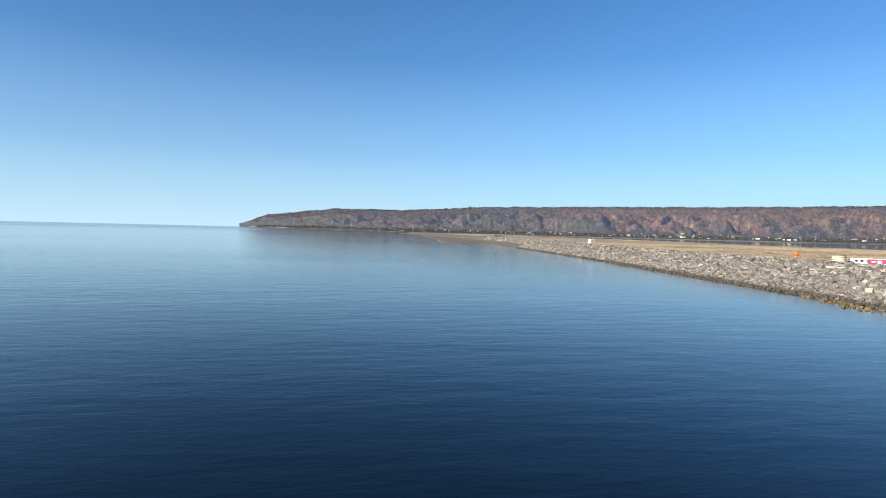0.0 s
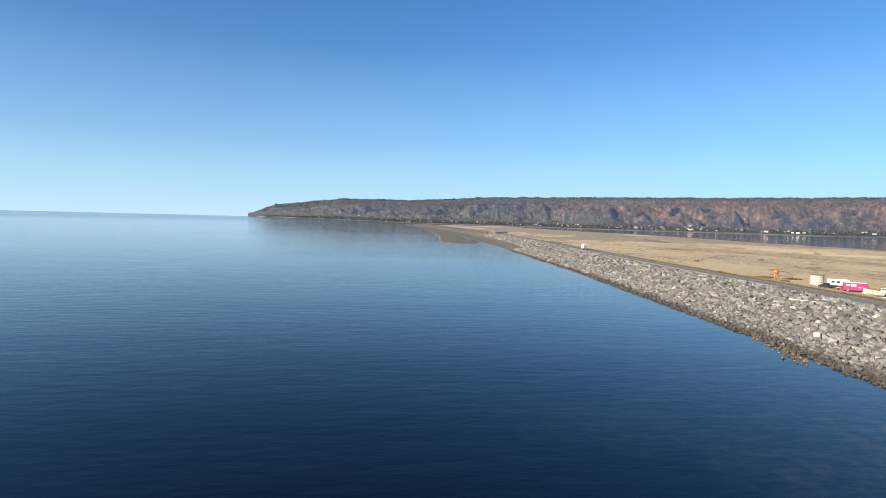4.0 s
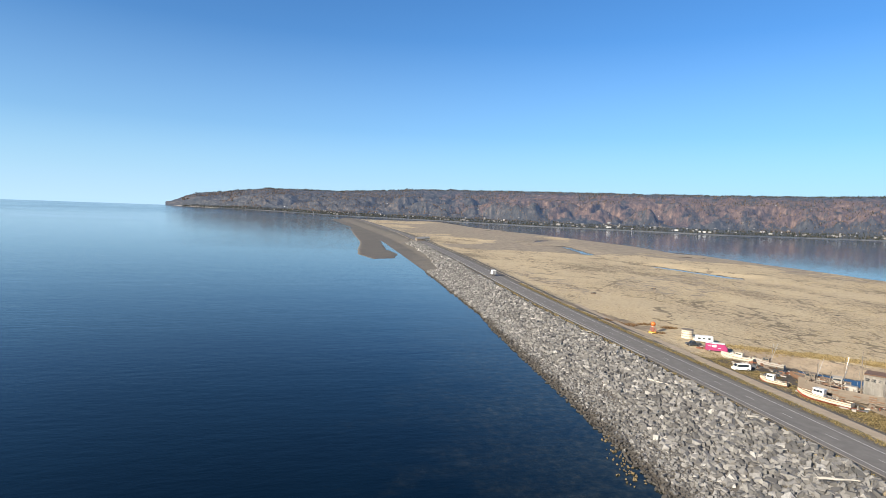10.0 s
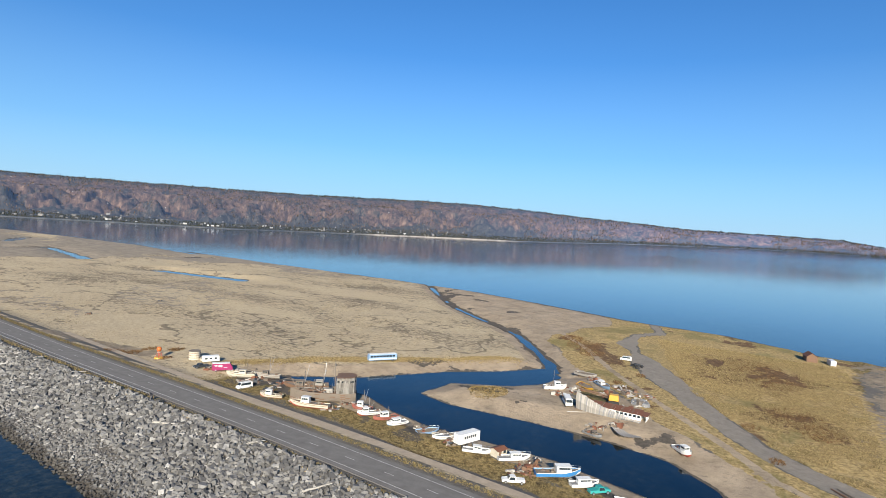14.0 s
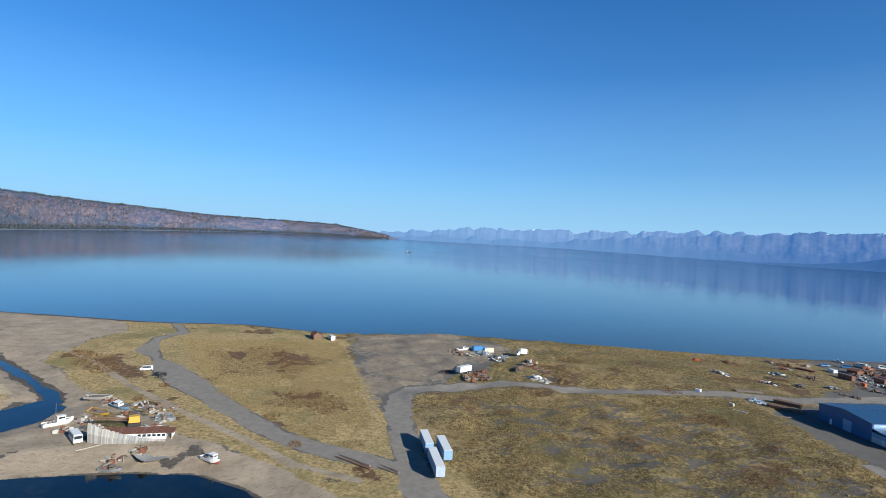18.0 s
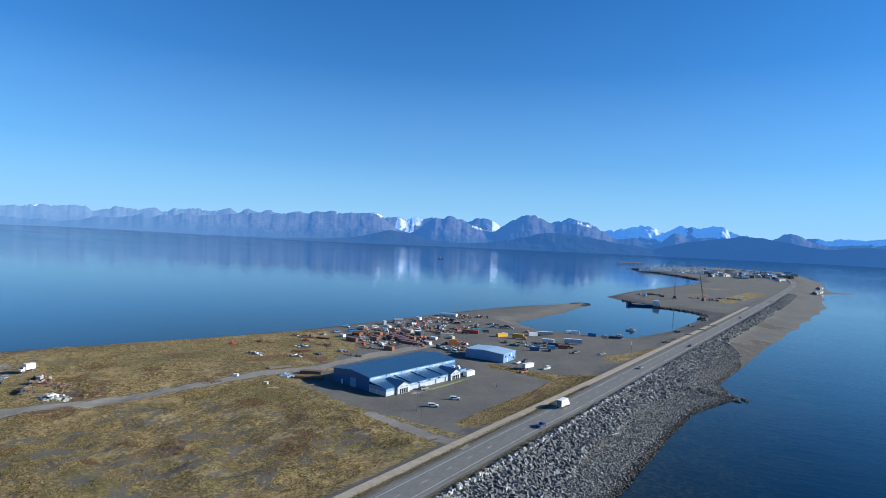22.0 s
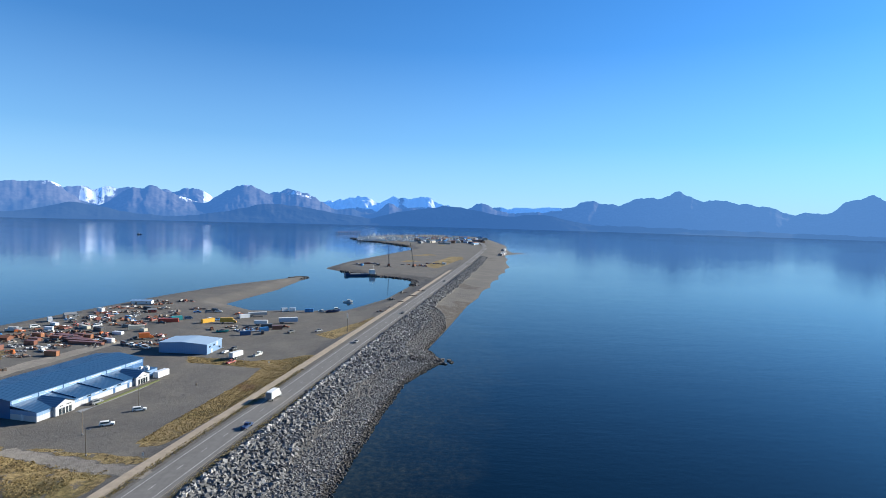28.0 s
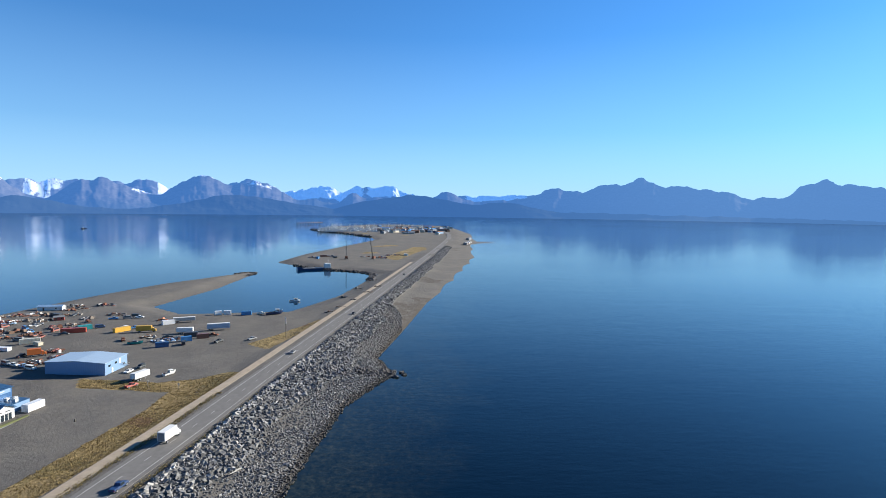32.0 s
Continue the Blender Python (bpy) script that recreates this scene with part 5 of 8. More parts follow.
boat("weathered cream wooden boat hull beside the pink van", 30, 155, 125, 10, 3.4, 2.0, CREAM, CREAM, -0.05, 0.25, 1.4, 5.0, 6, None, False, "derelict_boat")
boat("small pale wooden boat pulled up on the verge", 35.5, 157.5, 115, 7, 2.4, 1.4, WOOD, None, rail=False, lean=-8, name="derelict_boat")
car(WHITE, "white van parked on the dirt verge", 21, 143.7, 165, "van", "van")
heap("net_heap", "dark heap of nets and boards among the boats", 31, 147, 4, 3, 26, [BROWN, DARK, WOOD], 3, high=1.0)
boat("cream fishing boat with a small wheelhouse on the verge", 18.8, 129.5, 118, 7.2, 2.6, 1.5, CREAM, WHITE, 0.12, 0.3, 1.6, 3.0, 3, RED, True)
boat("white wooden boat with a red bottom and wheelhouse beside the hulk", 18.8, 114, 112, 12.5, 3.6, 2.1, CREAM, WHITE, 0.1, 0.22, 1.9, 0, 5, RED, False, trim=BROWN)

# the big derelict hull with its upright wheelhouse
t = thing("derelict_ship", "huge rotten wooden ship hull with an upright wheelhouse on the mud", "ship")
L, W = 21.0, 6.6
g = random.Random(5)
rows = []
for i in range(14):
    u = i / 13
    px = (u - 0.5) * L
    w = W / 2 * (1 - max(0, (u - 0.6) / 0.4) ** 2.0 * 0.94) * (1 - 0.35 * max(0, (0.16 - u) / 0.16) ** 2)
    top = 3.3 + 1.5 * max(0, u - 0.45) ** 1.5 + 0.5 * max(0, 0.3 - u)
    rows.append([(px, -w, top), (px, -w * 0.97, 1.9), (px, -w * 0.8, 0.7), (px, -w * 0.4, -0.2), (px, w * 0.4, -0.2), (px, w * 0.8, 0.7), (px, w * 0.97, 1.9), (px, w, top)])
bm = B()
loft(bm, rows)
part("hull", bm, WOOD, t, "grey rotten planked hull")
bm = B()
loft(bm, [[(r[0][0], r[1][1] * 1.012, 1.0), (r[0][0], r[2][1] * 1.03, 0.2)] for r in rows[:-1]], caps=False)
part("boot_band", bm, PLANK, t, "faded pale band along the bottom")
for k in range(8):
    z = 1.15 + 0.3 * k
    for s in (-1, 1):
        for a, b in zip(rows[:-1], rows[1:]):
            if g.random() < 0.16 + 0.03 * k:
                continue
            ya, yb = s * (abs(a[0][1]) * (0.965 + 0.012 * k) + 0.02), s * (abs(b[0][1]) * (0.965 + 0.012 * k) + 0.02)
            bm = B()
            slab(bm, [(a[0][0], ya, z), (b[0][0], yb, z), (b[0][0], yb, z - 0.24), (a[0][0], ya, z - 0.24)], (0, s * g.uniform(0.04, 0.1), 0))
            part("strake", bm, g.choice([WOOD, WOOD, WOOD, WOOD, BROWN]), t)
bm = B()
loft(bm, [[(r[0][0], r[0][1] * 0.96, r[0][2] - 0.6), (r[0][0], -r[0][1] * 0.96, r[0][2] - 0.6)] for r in rows], caps=False)
part("deck", bm, BROWN, t)
ring = [(-4.2, -2.9), (-8.3, -2.9), (-9.8, -1.8), (-10.3, 0.0), (-9.8, 1.8), (-8.3, 2.9), (-4.2, 2.9)]
bm = B()
loft(bm, [[(x, y, z) for x, y in ring] for z in (3.0, 8.3)])
bmesh.ops.recalc_face_normals(bm, faces=bm.faces[:])
wh = part("wheelhouse", bm, PLANK, t, "grey boarded two-storey round-backed wheelhouse")
for (x0, y0), (x1, y1) in zip(ring, ring[1:] + ring[:1]):
    n = max(2, int(math.hypot(x1 - x0, y1 - y0) / 0.42))
    nx, ny = (y0 - y1), (x1 - x0)
    q = math.hypot(nx, ny)
    nx, ny = -nx / q, -ny / q
    for k in range(n):
        for z0, z1 in ((3.0, 5.0), (5.1, 6.6), (7.5, 8.3)):
            if g.random() < 0.06:
                continue
            bm = B()
            xa, ya, xb, yb = x0 + (x1 - x0) * (k + 0.04) / n, y0 + (y1 - y0) * (k + 0.04) / n, x0 + (x1 - x0) * (k + 0.96) / n, y0 + (y1 - y0) * (k + 0.96) / n
            slab(bm, [(xa, ya, z0), (xb, yb, z0), (xb, yb, z1), (xa, ya, z1)], (nx * 0.05, ny * 0.05, 0))
            part("board", bm, g.choice([PLANK, DRIFT, DRIFT, PLANK]), wh)
    for k in range(max(1, n // 3)):
        u0, u1 = (k + 0.15) / max(1, n // 3), (k + 0.85) / max(1, n // 3)
        for z0, z1 in ((6.65, 7.4),):
            bm = B()
            slab(bm, [(x0 + (x1 - x0) * u0, y0 + (y1 - y0) * u0, z0), (x0 + (x1 - x0) * u1, y0 + (y1 - y0) * u1, z0), (x0 + (x1 - x0) * u1, y0 + (y1 - y0) * u1, z1), (x0 + (x1 - x0) * u0, y0 + (y1 - y0) * u0, z1)], (nx * 0.03, ny * 0.03, 0))
            part("window", bm, GLASS, wh)
bm = B()
slab(bm, [(x * 1.04 + 0.2, y * 1.18, 8.55 - 0.03 * (x + 7)) for x, y in ring], 0.2)
part("wheelhouse_roof", bm, BROWN, t, "sagging dark roof")
bm = B()
bx(bm, 1.5, 0.08, 1.7, -6.2, -3.02, 4.1)
part("hatch", bm, YELLOW, wh, "faded yellow hatch")
for k, (px, h, dx) in enumerate(((-3.6, 13.5, 0.3), (3.5, 7.0, -0.4), (7.5, 6.0, 0.6))):
    bm = B()
    cyl(bm, 0.17, (px, 0, 2.8), (px + dx, 0.2, h), 8, 0.08)
    m = part("mast", bm, WOOD, t)
    for q in range(3):
        bm = B()
        cyl(bm, 0.03, (px + dx * 0.9, 0.2, h * 0.93), (px + (-3.5, 3.0, 0.8)[q], (2.6, -2.6, 2.8)[q], 3.2), 4)
        part("stay", bm, DARK, m)
for k in range(4):
    bm = B()
    cyl(bm, 0.12, (1.5 + 2.2 * k, g.uniform(-1.5, 1.5), 2.9), (3.0 + 2.6 * k, g.uniform(-3, 3), 5.0 + g.uniform(0, 1.8)), 6)
    part("fallen_spar", bm, WOOD, t)
for k in range(10):
    s = 1 if k % 2 else -1
    bm = B()
    bx(bm, 0.2, 0.2, g.uniform(0.8, 1.5), -3.5 + k * 1.25, s * 2.75 * (1 - 0.03 * k), 3.1)
    part("rail_post", bm, WOOD, t)
for k in range(6):
    bm = B()
    cyl(bm, 0.36, (-4.5 + 1.7 * k, -3.2, 2.35), (-4.5 + 1.7 * k, -3.46, 2.35), 10)
    part("porthole", bm, RUST, t)
bm = B()
bx(bm, 3.0, 2.2, 1.2, -1.5, 0, 2.9, (0.9, 0.8))
part("deck_hatch", bm, PLANK, t)
for k in range(26):
    bm = B()
    s = g.uniform(0.8, 3.0)
    bx(bm, s, 0.25, 0.2, g.uniform(-3, 8), g.uniform(-2.0, 2.0), 3.0 + g.uniform(0.0, 0.7), rz=g.uniform(0, 3))
    part("loose_plank", bm, g.choice([WOOD, BROWN, RUST, PLANK]), t)
stand(t, 28.5, 116.5, 122, 0.3, 2)
boat("derelict dark fishing boat with masts and rigging behind the hulk", 33, 131.5, 118, 9, 3.0, 1.8, BROWN, WOOD, -0.1, 0.3, 1.6, 6.5, -5, None, False, "derelict_boat", True)
boat("rust-red boat with a white wheelhouse and tall gallows", 28.2, 101, 110, 6.5, 2.4, 1.5, DULLRED, WHITE, 0.1, 0.3, 1.7, 5.5, 0, None, True, boom=True)
boat("white double-ended fishing boat with a wheelhouse", 25.0, 96.2, 145, 7.5, 2.4, 1.5, WHITE, WHITE, 0.15, 0.25, 1.5, 4.0, 0, RED, True, boom=True)
boat("red and white fishing boat on the grass bank", 25.4, 90.5, 152, 8.2, 2.6, 1.5, DULLRED, WHITE, 0.05, 0.28, 1.5, 3.0, 2, None, True)
boat("white cabin cruiser on the grass bank", 23.8, 85.5, 155, 7.0, 2.5, 1.4, WHITE, WHITE, 0.05, 0.4, 1.2, 0, 0, SKYBLUE, True, "cabin_cruiser")
boat("grey aluminium work boat lying on the bank", 25.2, 76, -38, 6.8, 2.5, 1.2, SKYBLUE, None, 0, 0, 0, 0, 10, None, True, "work_boat")
boat("long white wooden hull on blocks", 23.9, 69.2, 150, 9.6, 2.7, 1.5, WHITE, None, 0, 0, 0, 0, 4, BROWN, False, "boat_hull")
heap("board_heap", "heap of grey boards and pallets under the hull", 26, 72.5, 3, 2, 22, [WOOD, BROWN, DRIFT], 8, high=0.7)
t = semi_trailer(WHITE, "short white box trailer with dark lettering bars on its side", 22.2, 62.4, -22, 7.4, 2.5)
bars("sign_bars", t, DARK, [(-1.8 + 0.75 * k, -1.295, 2.5, 0.5, 0.7) for k in range(6)], (0, 1))
boat("white cabin boat on a cradle with dark letters", 18.8, 57.6, -72, 8.0, 2.4, 1.3, WHITE, WHITE, 0.0, 0.3, 1.1, 0, 0, None, True, "cabin_cruiser")
shed(CREAM, RUST, "small cream shed with a rusty roof by the creek", 20.6, 52.5, -20, 3.4, 2.6, 2.0, 0.4)
boat("white cabin cruiser with a dome on the creek bank", 20.6, 48.2, -52, 8.6, 2.8, 1.4, WHITE, WHITE, 0.05, 0.35, 1.1, 0, 0, None, True, "cabin_cruiser")
heap("rusty_scrap_heap", "rusty heap of pots and machinery beside the boats", 16.4, 42, 3.5, 3, 44, [RUST, RUST, BROWN], 11, high=1.8)
boat("blue and white fishing boat with a radar dome on the bank", 17.6, 36, -57, 11.2, 3.4, 1.9, BLUE, WHITE, 0.12, 0.35, 1.6, 2.0, 0, WHITE, True, trim=WHITE)
boat("white fibreglass cruiser under a cover", 16.2, 29.2, -52, 7.0, 2.6, 1.5, WHITE, WHITE, -0.02, 0.5, 1.2, 0, 0, None, False, "cabin_cruiser")
car(TEAL, "green pickup truck parked by the creek", 14.8, 25.6, -45, "pickup", "pickup_truck")
boat("long white open skiff upside the bank", 15.4, 17.4, -78, 9.5, 2.4, 1.0, WHITE, None, rail=False, name="skiff", lean=0)
car(WHITE, "old white pickup truck on the grass verge", 7.4, 43.6, 118, "pickup", "pickup_truck")

# blue and white bus on the marsh
t = thing("bus", "old pale blue and white bus parked on the marsh edge", "bus")
bm = B()
bx(bm, 12.6, 2.5, 2.5, 0, 0, 0.55, (0.99, 0.93))
part("body", soften(bm, 0.12), SKYBLUE, t)
for s in (-1, 1):
    bm = B()
    bx(bm, 12.3, 0.04, 0.35, 0, s * 1.255, 1.0)
    part("stripe", bm, WHITE, t)
    for k in range(8):
        bm = B()
        bx(bm, 1.15, 0.04, 0.75, -5.1 + 1.4 * k, s * 1.215, 1.85)
        part("window", bm, GLASS, t)
bm = B()
bx(bm, 0.04, 2.1, 1.0, 6.29, 0, 1.7)
part("windscreen", bm, GLASS, t)
bm = B()
bx(bm, 11.8, 2.1, 0.1, 0, 0, 3.03)
part("roof", bm, WHITE, t)
wheels(t, [(4.2, -1.1), (4.2, 1.1), (-3.4, -1.1), (-3.4, 1.1)], 0.48, 0.3)
stand(t, 85.2, 131.5, -36)

# ---- the wreck yard across the creek ----
boat("white fishing boat standing upright with a tall mast", 92, 58.5, -60, 8.5, 2.8, 2.0, WHITE, WHITE, 0.1, 0.3, 1.9, 6.0, 0, None, True)
t = thing("motorhome", "grey and white motorhome beside a wrecked barge", "motorhome")
bm = B()
bx(bm, 6.8, 2.4, 2.4, 0, 0, 0.6, (0.95, 0.92))
part("body", soften(bm, 0.15), WHITE, t)
for s in (-1, 1):
    for k in range(4):
        bm = B()
        bx(bm, 1.0, 0.05, 0.7, -2.2 + 1.45 * k, s * 1.17, 1.8)
        part("window", bm, GLASS, t)
bm = B()
bx(bm, 0.06, 2.0, 0.9, -3.3, 0, 1.75)
part("windscreen", bm, GLASS, t)
wheels(t, [(2.1, -1.0), (2.1, 1.0), (-2.2, -1.0), (-2.2, 1.0)], 0.4, 0.25)
stand(t, 76, 49.5, 25)

t = thing("wrecked_barge", "collapsed wooden barge with a curved grey side and rusty roof", "barge")
g = random.Random(9)


def barge_side(u):
    """Foot and head of the barge's side, along its length from 0 to 1: tall and flared at the bow, falling open at the stern."""
    x = -10.5 + 21 * u
    head = (x + 0.6 * u, -0.4 - 1.3 * math.sin(u * 2.6) - 2.6 * max(0, u - 0.55), 4.4 * (1 - u) ** 2.3 + 1.7 - 1.5 * max(0, u - 0.5))
    foot = (x, -0.1 - 2.2 * math.sin(min(1, u * 1.15) * 3.0) - 3.5 * max(0, u - 0.5), -0.1)
    return Vector(foot), Vector(head)


for k in range(64):
    a, c = barge_side(k / 64)
    b, d = barge_side((k + 0.93) / 64)
    up = g.uniform(-0.25, 0.12)
    mid0, mid1 = (a + c) / 2 + Vector((0, -0.5, 0)), (b + d) / 2 + Vector((0, -0.5, 0))
    bm = B()
    loft(bm, [[p, q, q + Vector((0, 0.1, 0)), p + Vector((0, 0.1, 0)), p] for p, q in ((a, b), (mid0, mid1), (c + Vector((0, 0, up)), d + Vector((0, 0, up))))], caps=False)
    bmesh.ops.recalc_face_normals(bm, faces=bm.faces[:])
    part("side_plank", bm, g.choice([PLANK, PLANK, PLANK, DRIFT, GREY]), t)
for k in range(30):
    bm = B()
    dz = g.uniform(-0.06, 0.06)
    slab(bm, [(-9.3 + 0.66 * k, 0.1, 2.15 + dz), (-8.68 + 0.66 * k, 0.1, 2.15 + dz), (-8.68 + 0.66 * k, 4.9, 2.6 + dz), (-9.3 + 0.66 * k, 4.9, 2.6 + dz)], 0.08)
    part("roof_sheet", bm, RUST if k % 5 else BROWN, t)
bm = B()
bx(bm, 19.5, 4.2, 2.05, 0.6, 2.6, 0)
part("house", bm, WHITE, t, "flaking cream deckhouse")
for k in range(6):
    bm = B()
    bx(bm, 0.9, 0.08, 0.7, 3.0 + 1.35 * k, 0.46, 1.0)
    part("window", bm, GLASS, t)
for k in range(5):
    bm = B()
    bx(bm, 0.18, 0.18, 2.0, 12.0, 0.7 + 1.0 * k, 0)
    part("porch_post", bm, WHITE, t)
bm = B()
bx(bm, 2.4, 5.0, 0.12, 11.4, 2.6, 2.0)
part("porch_roof", bm, RUST, t)
bm = B()
bx(bm, 0.12, 4.4, 1.0, 12.0, 2.6, 0.1)
part("porch_rail", bm, WHITE, t)
bm = B()
cyl(bm, 0.12, (-6, -2.6, 0.2), (-11.5, -6.5, 0.1), 6)
part("fallen_spar", bm, DRIFT, t)
stand(t, 73.5, 35.5, -93)
t = thing("crawler_crane", "yellow-orange crawler crane with a lowered lattice boom", "crane")
bm = B()
bx(bm, 3.4, 2.8, 2.0, 0, 0, 1.2, (0.9, 0.9))
part("cab", soften(bm, 0.1), YELLOW, t)
for s in (-1, 1):
    bm = B()
    bx(bm, 4.0, 0.7, 1.0, 0, s * 1.4, 0.1, (0.85, 1))
    part("track", soften(bm, 0.12), RUBBER, t)
    bm = B()
    cyl(bm, 0.09, (1.4, s * 0.5, 2.4), (12, s * 0.25, 3.9), 6)
    cyl(bm, 0.09, (1.4, s * 0.5, 1.7), (12, s * 0.25, 3.4), 6)
    for k in range(10):
        u, v = k / 10, (k + 1) / 10
        cyl(bm, 0.05, (1.4 + 10.6 * u, s * 0.5, 2.4 + 1.5 * u), (1.4 + 10.6 * v, s * 0.45, 1.7 + 1.7 * v), 5)
    part("boom_side", bm, BROWN, t)
bm = B()
bx(bm, 0.05, 1.6, 0.8, 1.66, 0, 2.1)
part("windscreen", bm, GLASS, t)
stand(t, 89, 36.5, 100)
boat("yellow boat hull lying on its side in the grass", 104, 49.5, -130, 9.5, 2.6, 1.3, YELLOW, None, 0, 0, 0, 0, 24, None, False, "boat_hull")
boat("blue and white boat wreck in the grass", 108.5, 44, -140, 11, 2.9, 1.6, SKYBLUE, WHITE, -0.1, 0.3, 1.2, 0, 14, None, False, "derelict_boat")
boat("bare grey wooden boat with a rusty deck at the bank", 122, 54, -105, 10, 3.0, 1.8, PLANK, None, 0, 0, 0, 0, 8, WOOD, False, "derelict_boat")
heap("timber_heap", "grey heap of broken timber on the bank", 93.5, 28, 5, 3.5, 40, [WOOD, DRIFT, GREY], 21, (1.0, 3.6), 1.2)
heap("timber_heap", "grey heap of broken timber on the bank", 104, 33, 4.5, 3, 30, [WOOD, DRIFT, BROWN], 22, (1.0, 3.4), 1.0)
boat("small stripped grey boat on the mud", 57.4, 36.4, -112, 6.4, 2.2, 1.2, GREY, WOOD, 0.1, 0.2, 1.0, 0, 6, None, False, "derelict_boat")
t = thing("fallen_siding", "curled fallen sheet of grey planks on the mud", "planks")
for k in range(24):
    bm = B()
    z = 0.08 + 0.9 * math.exp(-k / 5.0)
    loft(bm, [[(x, -3.6 + 0.3 * k, z + dz), (x, -3.33 + 0.3 * k, z + dz - 0.03), (x, -3.33 + 0.3 * k, z + dz + 0.06), (x, -3.6 + 0.3 * k, z + dz + 0.09), (x, -3.6 + 0.3 * k, z + dz)] for x, dz in ((-2.9 - 0.3 * (k % 3), 0.25), (0, 0.0), (2.9 + 0.25 * (k % 4), 0.18))], caps=False)
    part("plank", bm, PLANK if k % 3 else DRIFT, t)
stand(t, 62, 27.5, -150)
for x, y, k in ((66, 32, 1), (63.5, 37, 2), (86, 56, 3), (99, 41, 4), (84, 31, 5), (110, 38, 6), (97, 52, 7), (117, 49, 8), (103, 27, 9), (89, 46, 10)):
    heap("plank_litter", "scattered grey planks and wreckage in the grass", x, y, 4.5, 3.0, 16, [PLANK, DRIFT, WOOD, RUST], 300 + k, (0.8, 3.2), 0.35)
boat("white fishing boat resting on the creek bank", 56.8, 11.2, -140, 7.4, 2.7, 1.7, WHITE, WHITE, 0.12, 0.3, 1.5, 2.5, 0, RED, True)
car(WHITE, "white van by the gravel track", 163, 45, 98, "van", "van")
heap("black_scrap_heap", "black heap of burnt scrap beside the track", 153, 38.5, 5, 2.6, 40, [DARK, RUBBER], 31, high=1.2)

# ---- bay side shacks, trailers and heaps ----
shed(BROWN, RUST, "small reddish brown shack by the bay", 237, -36, 10, 7, 5, 2.8, 1.8, "shack")
container("white", (0.75, 0.75, 0.74), "white box on the bay shore", 233.5, -45, 10, 6.1)
log("long squared timber lying beside the gravel track", 44.5, -26.8, 38, 13.5, 0.42, BROWN, roots=False, name="timber")
log("long squared timber lying beside the gravel track", 46.2, -27.6, 36, 12.0, 0.36, WOOD, roots=False, name="timber")
log("grey timbers in the grass by the track", 37.6, -35.5, 38, 7.5, 0.3, WOOD, roots=False, name="timber")
log("grey timbers in the grass by the track", 38.9, -36.2, 34, 7.0, 0.28, WOOD, roots=False, name="timber")
GREYBLUE = worn("grey_blue_paint", (0.36, 0.42, 0.5), 0.5, amount=0.25)
semi_trailer(GREYBLUE, "long grey-blue semi trailer with white rear doors on the gravel", 35.5, -48.6, 172, 14.6)
semi_trailer(SKYBLUE, "pale blue semi trailer on the gravel turnout", 51.5, -50.6, 172, 12.2)
semi_trailer(SKYBLUE, "pale blue semi trailer on the gravel turnout", 45.3, -54.3, 172, 12.8)
semi_trailer(WHITE, "white trailer among rusty scrap", 138.8, -95.6, 118, 8.0, 2.5)
heap("rusty_scrap_heap", "wide heap of rusty scrap round a trailer", 134, -102, 7, 5, 70, [RUST, RUST, BROWN, GREY], 41, high=1.2)
heap("rusty_scrap_heap", "wide heap of rusty scrap round a trailer", 145, -90, 6, 4, 40, [RUST, DARK, BROWN], 42, high=1.0)
container("blue", (0.06, 0.2, 0.42), "blue container by the bay", 194, -124.5, 100, 6.1)
container("blue", (0.06, 0.2, 0.42), "blue container by the bay", 197, -129, 95, 6.1)
container("cream", (0.6, 0.55, 0.42), "cream container by the bay", 193.5, -131.5, 100, 6.1)
boat("white boat on the gravel by the bay", 195, -116, -80, 7.5, 2.5, 1.4, WHITE, WHITE, 0.1, 0.3, 1.2, 0, 0, None, False)
heap("grey_scrap_heap", "grey heap of nets and boards by the bay", 186, -118, 5, 4, 34, [GREY, WOOD, DRIFT], 43, high=0.9)
heap("grey_scrap_heap", "grey heap of nets and boards by the bay", 178, -133, 5, 4, 30, [WOOD, GREY, SKYBLUE], 44, high=0.8)
box_truck(WHITE, "white flatbed truck by the bay", 177.7, -144.5, 95, 4.5)
heap("rubble_heap", "pale heap of rubble and boards with a puddle beside it", 126.5, -129.5, 7, 4.5, 80, [DRIFT, GREY, WOOD], 45, high=2.0)
heap("rubble_heap", "pale heap of rubble and boards with a puddle beside it", 142, -140, 9, 4, 46, [RUST, BROWN, WOOD], 46, high=0.8)
lumber("stack of long pale timbers beside the gravel road", 92.5, -222, 62, 12.5, 8, 3, WOOD)
lumber("low stack of rusty beams by the building", 72, -222.5, 25, 11, 12, 7, BROWN, "beam_stack")
heap("white_scrap_heap", "heap of white tanks and pipes by the building", 78.5, -211.5, 4.5, 2.5, 30, [WHITE, GREY, SKYBLUE], 51, high=1.2)
log("grey beam on the ground beside the building", 58, -203, 60, 9, 0.3, WOOD, roots=False, name="timber")
container("white", (0.75, 0.75, 0.74), "small white crate beside the gravel", 96.5, -196, 20, 2.4, 1.6, 1.3, "crate")
container("cream", (0.6, 0.55, 0.42), "small cream crate beside the gravel", 74, -193, 20, 1.8, 1.4, 1.4, "crate")
log("white painted beam on the gravel", 67, -190.5, 20, 5.5, 0.25, WHITE, roots=False, name="timber")

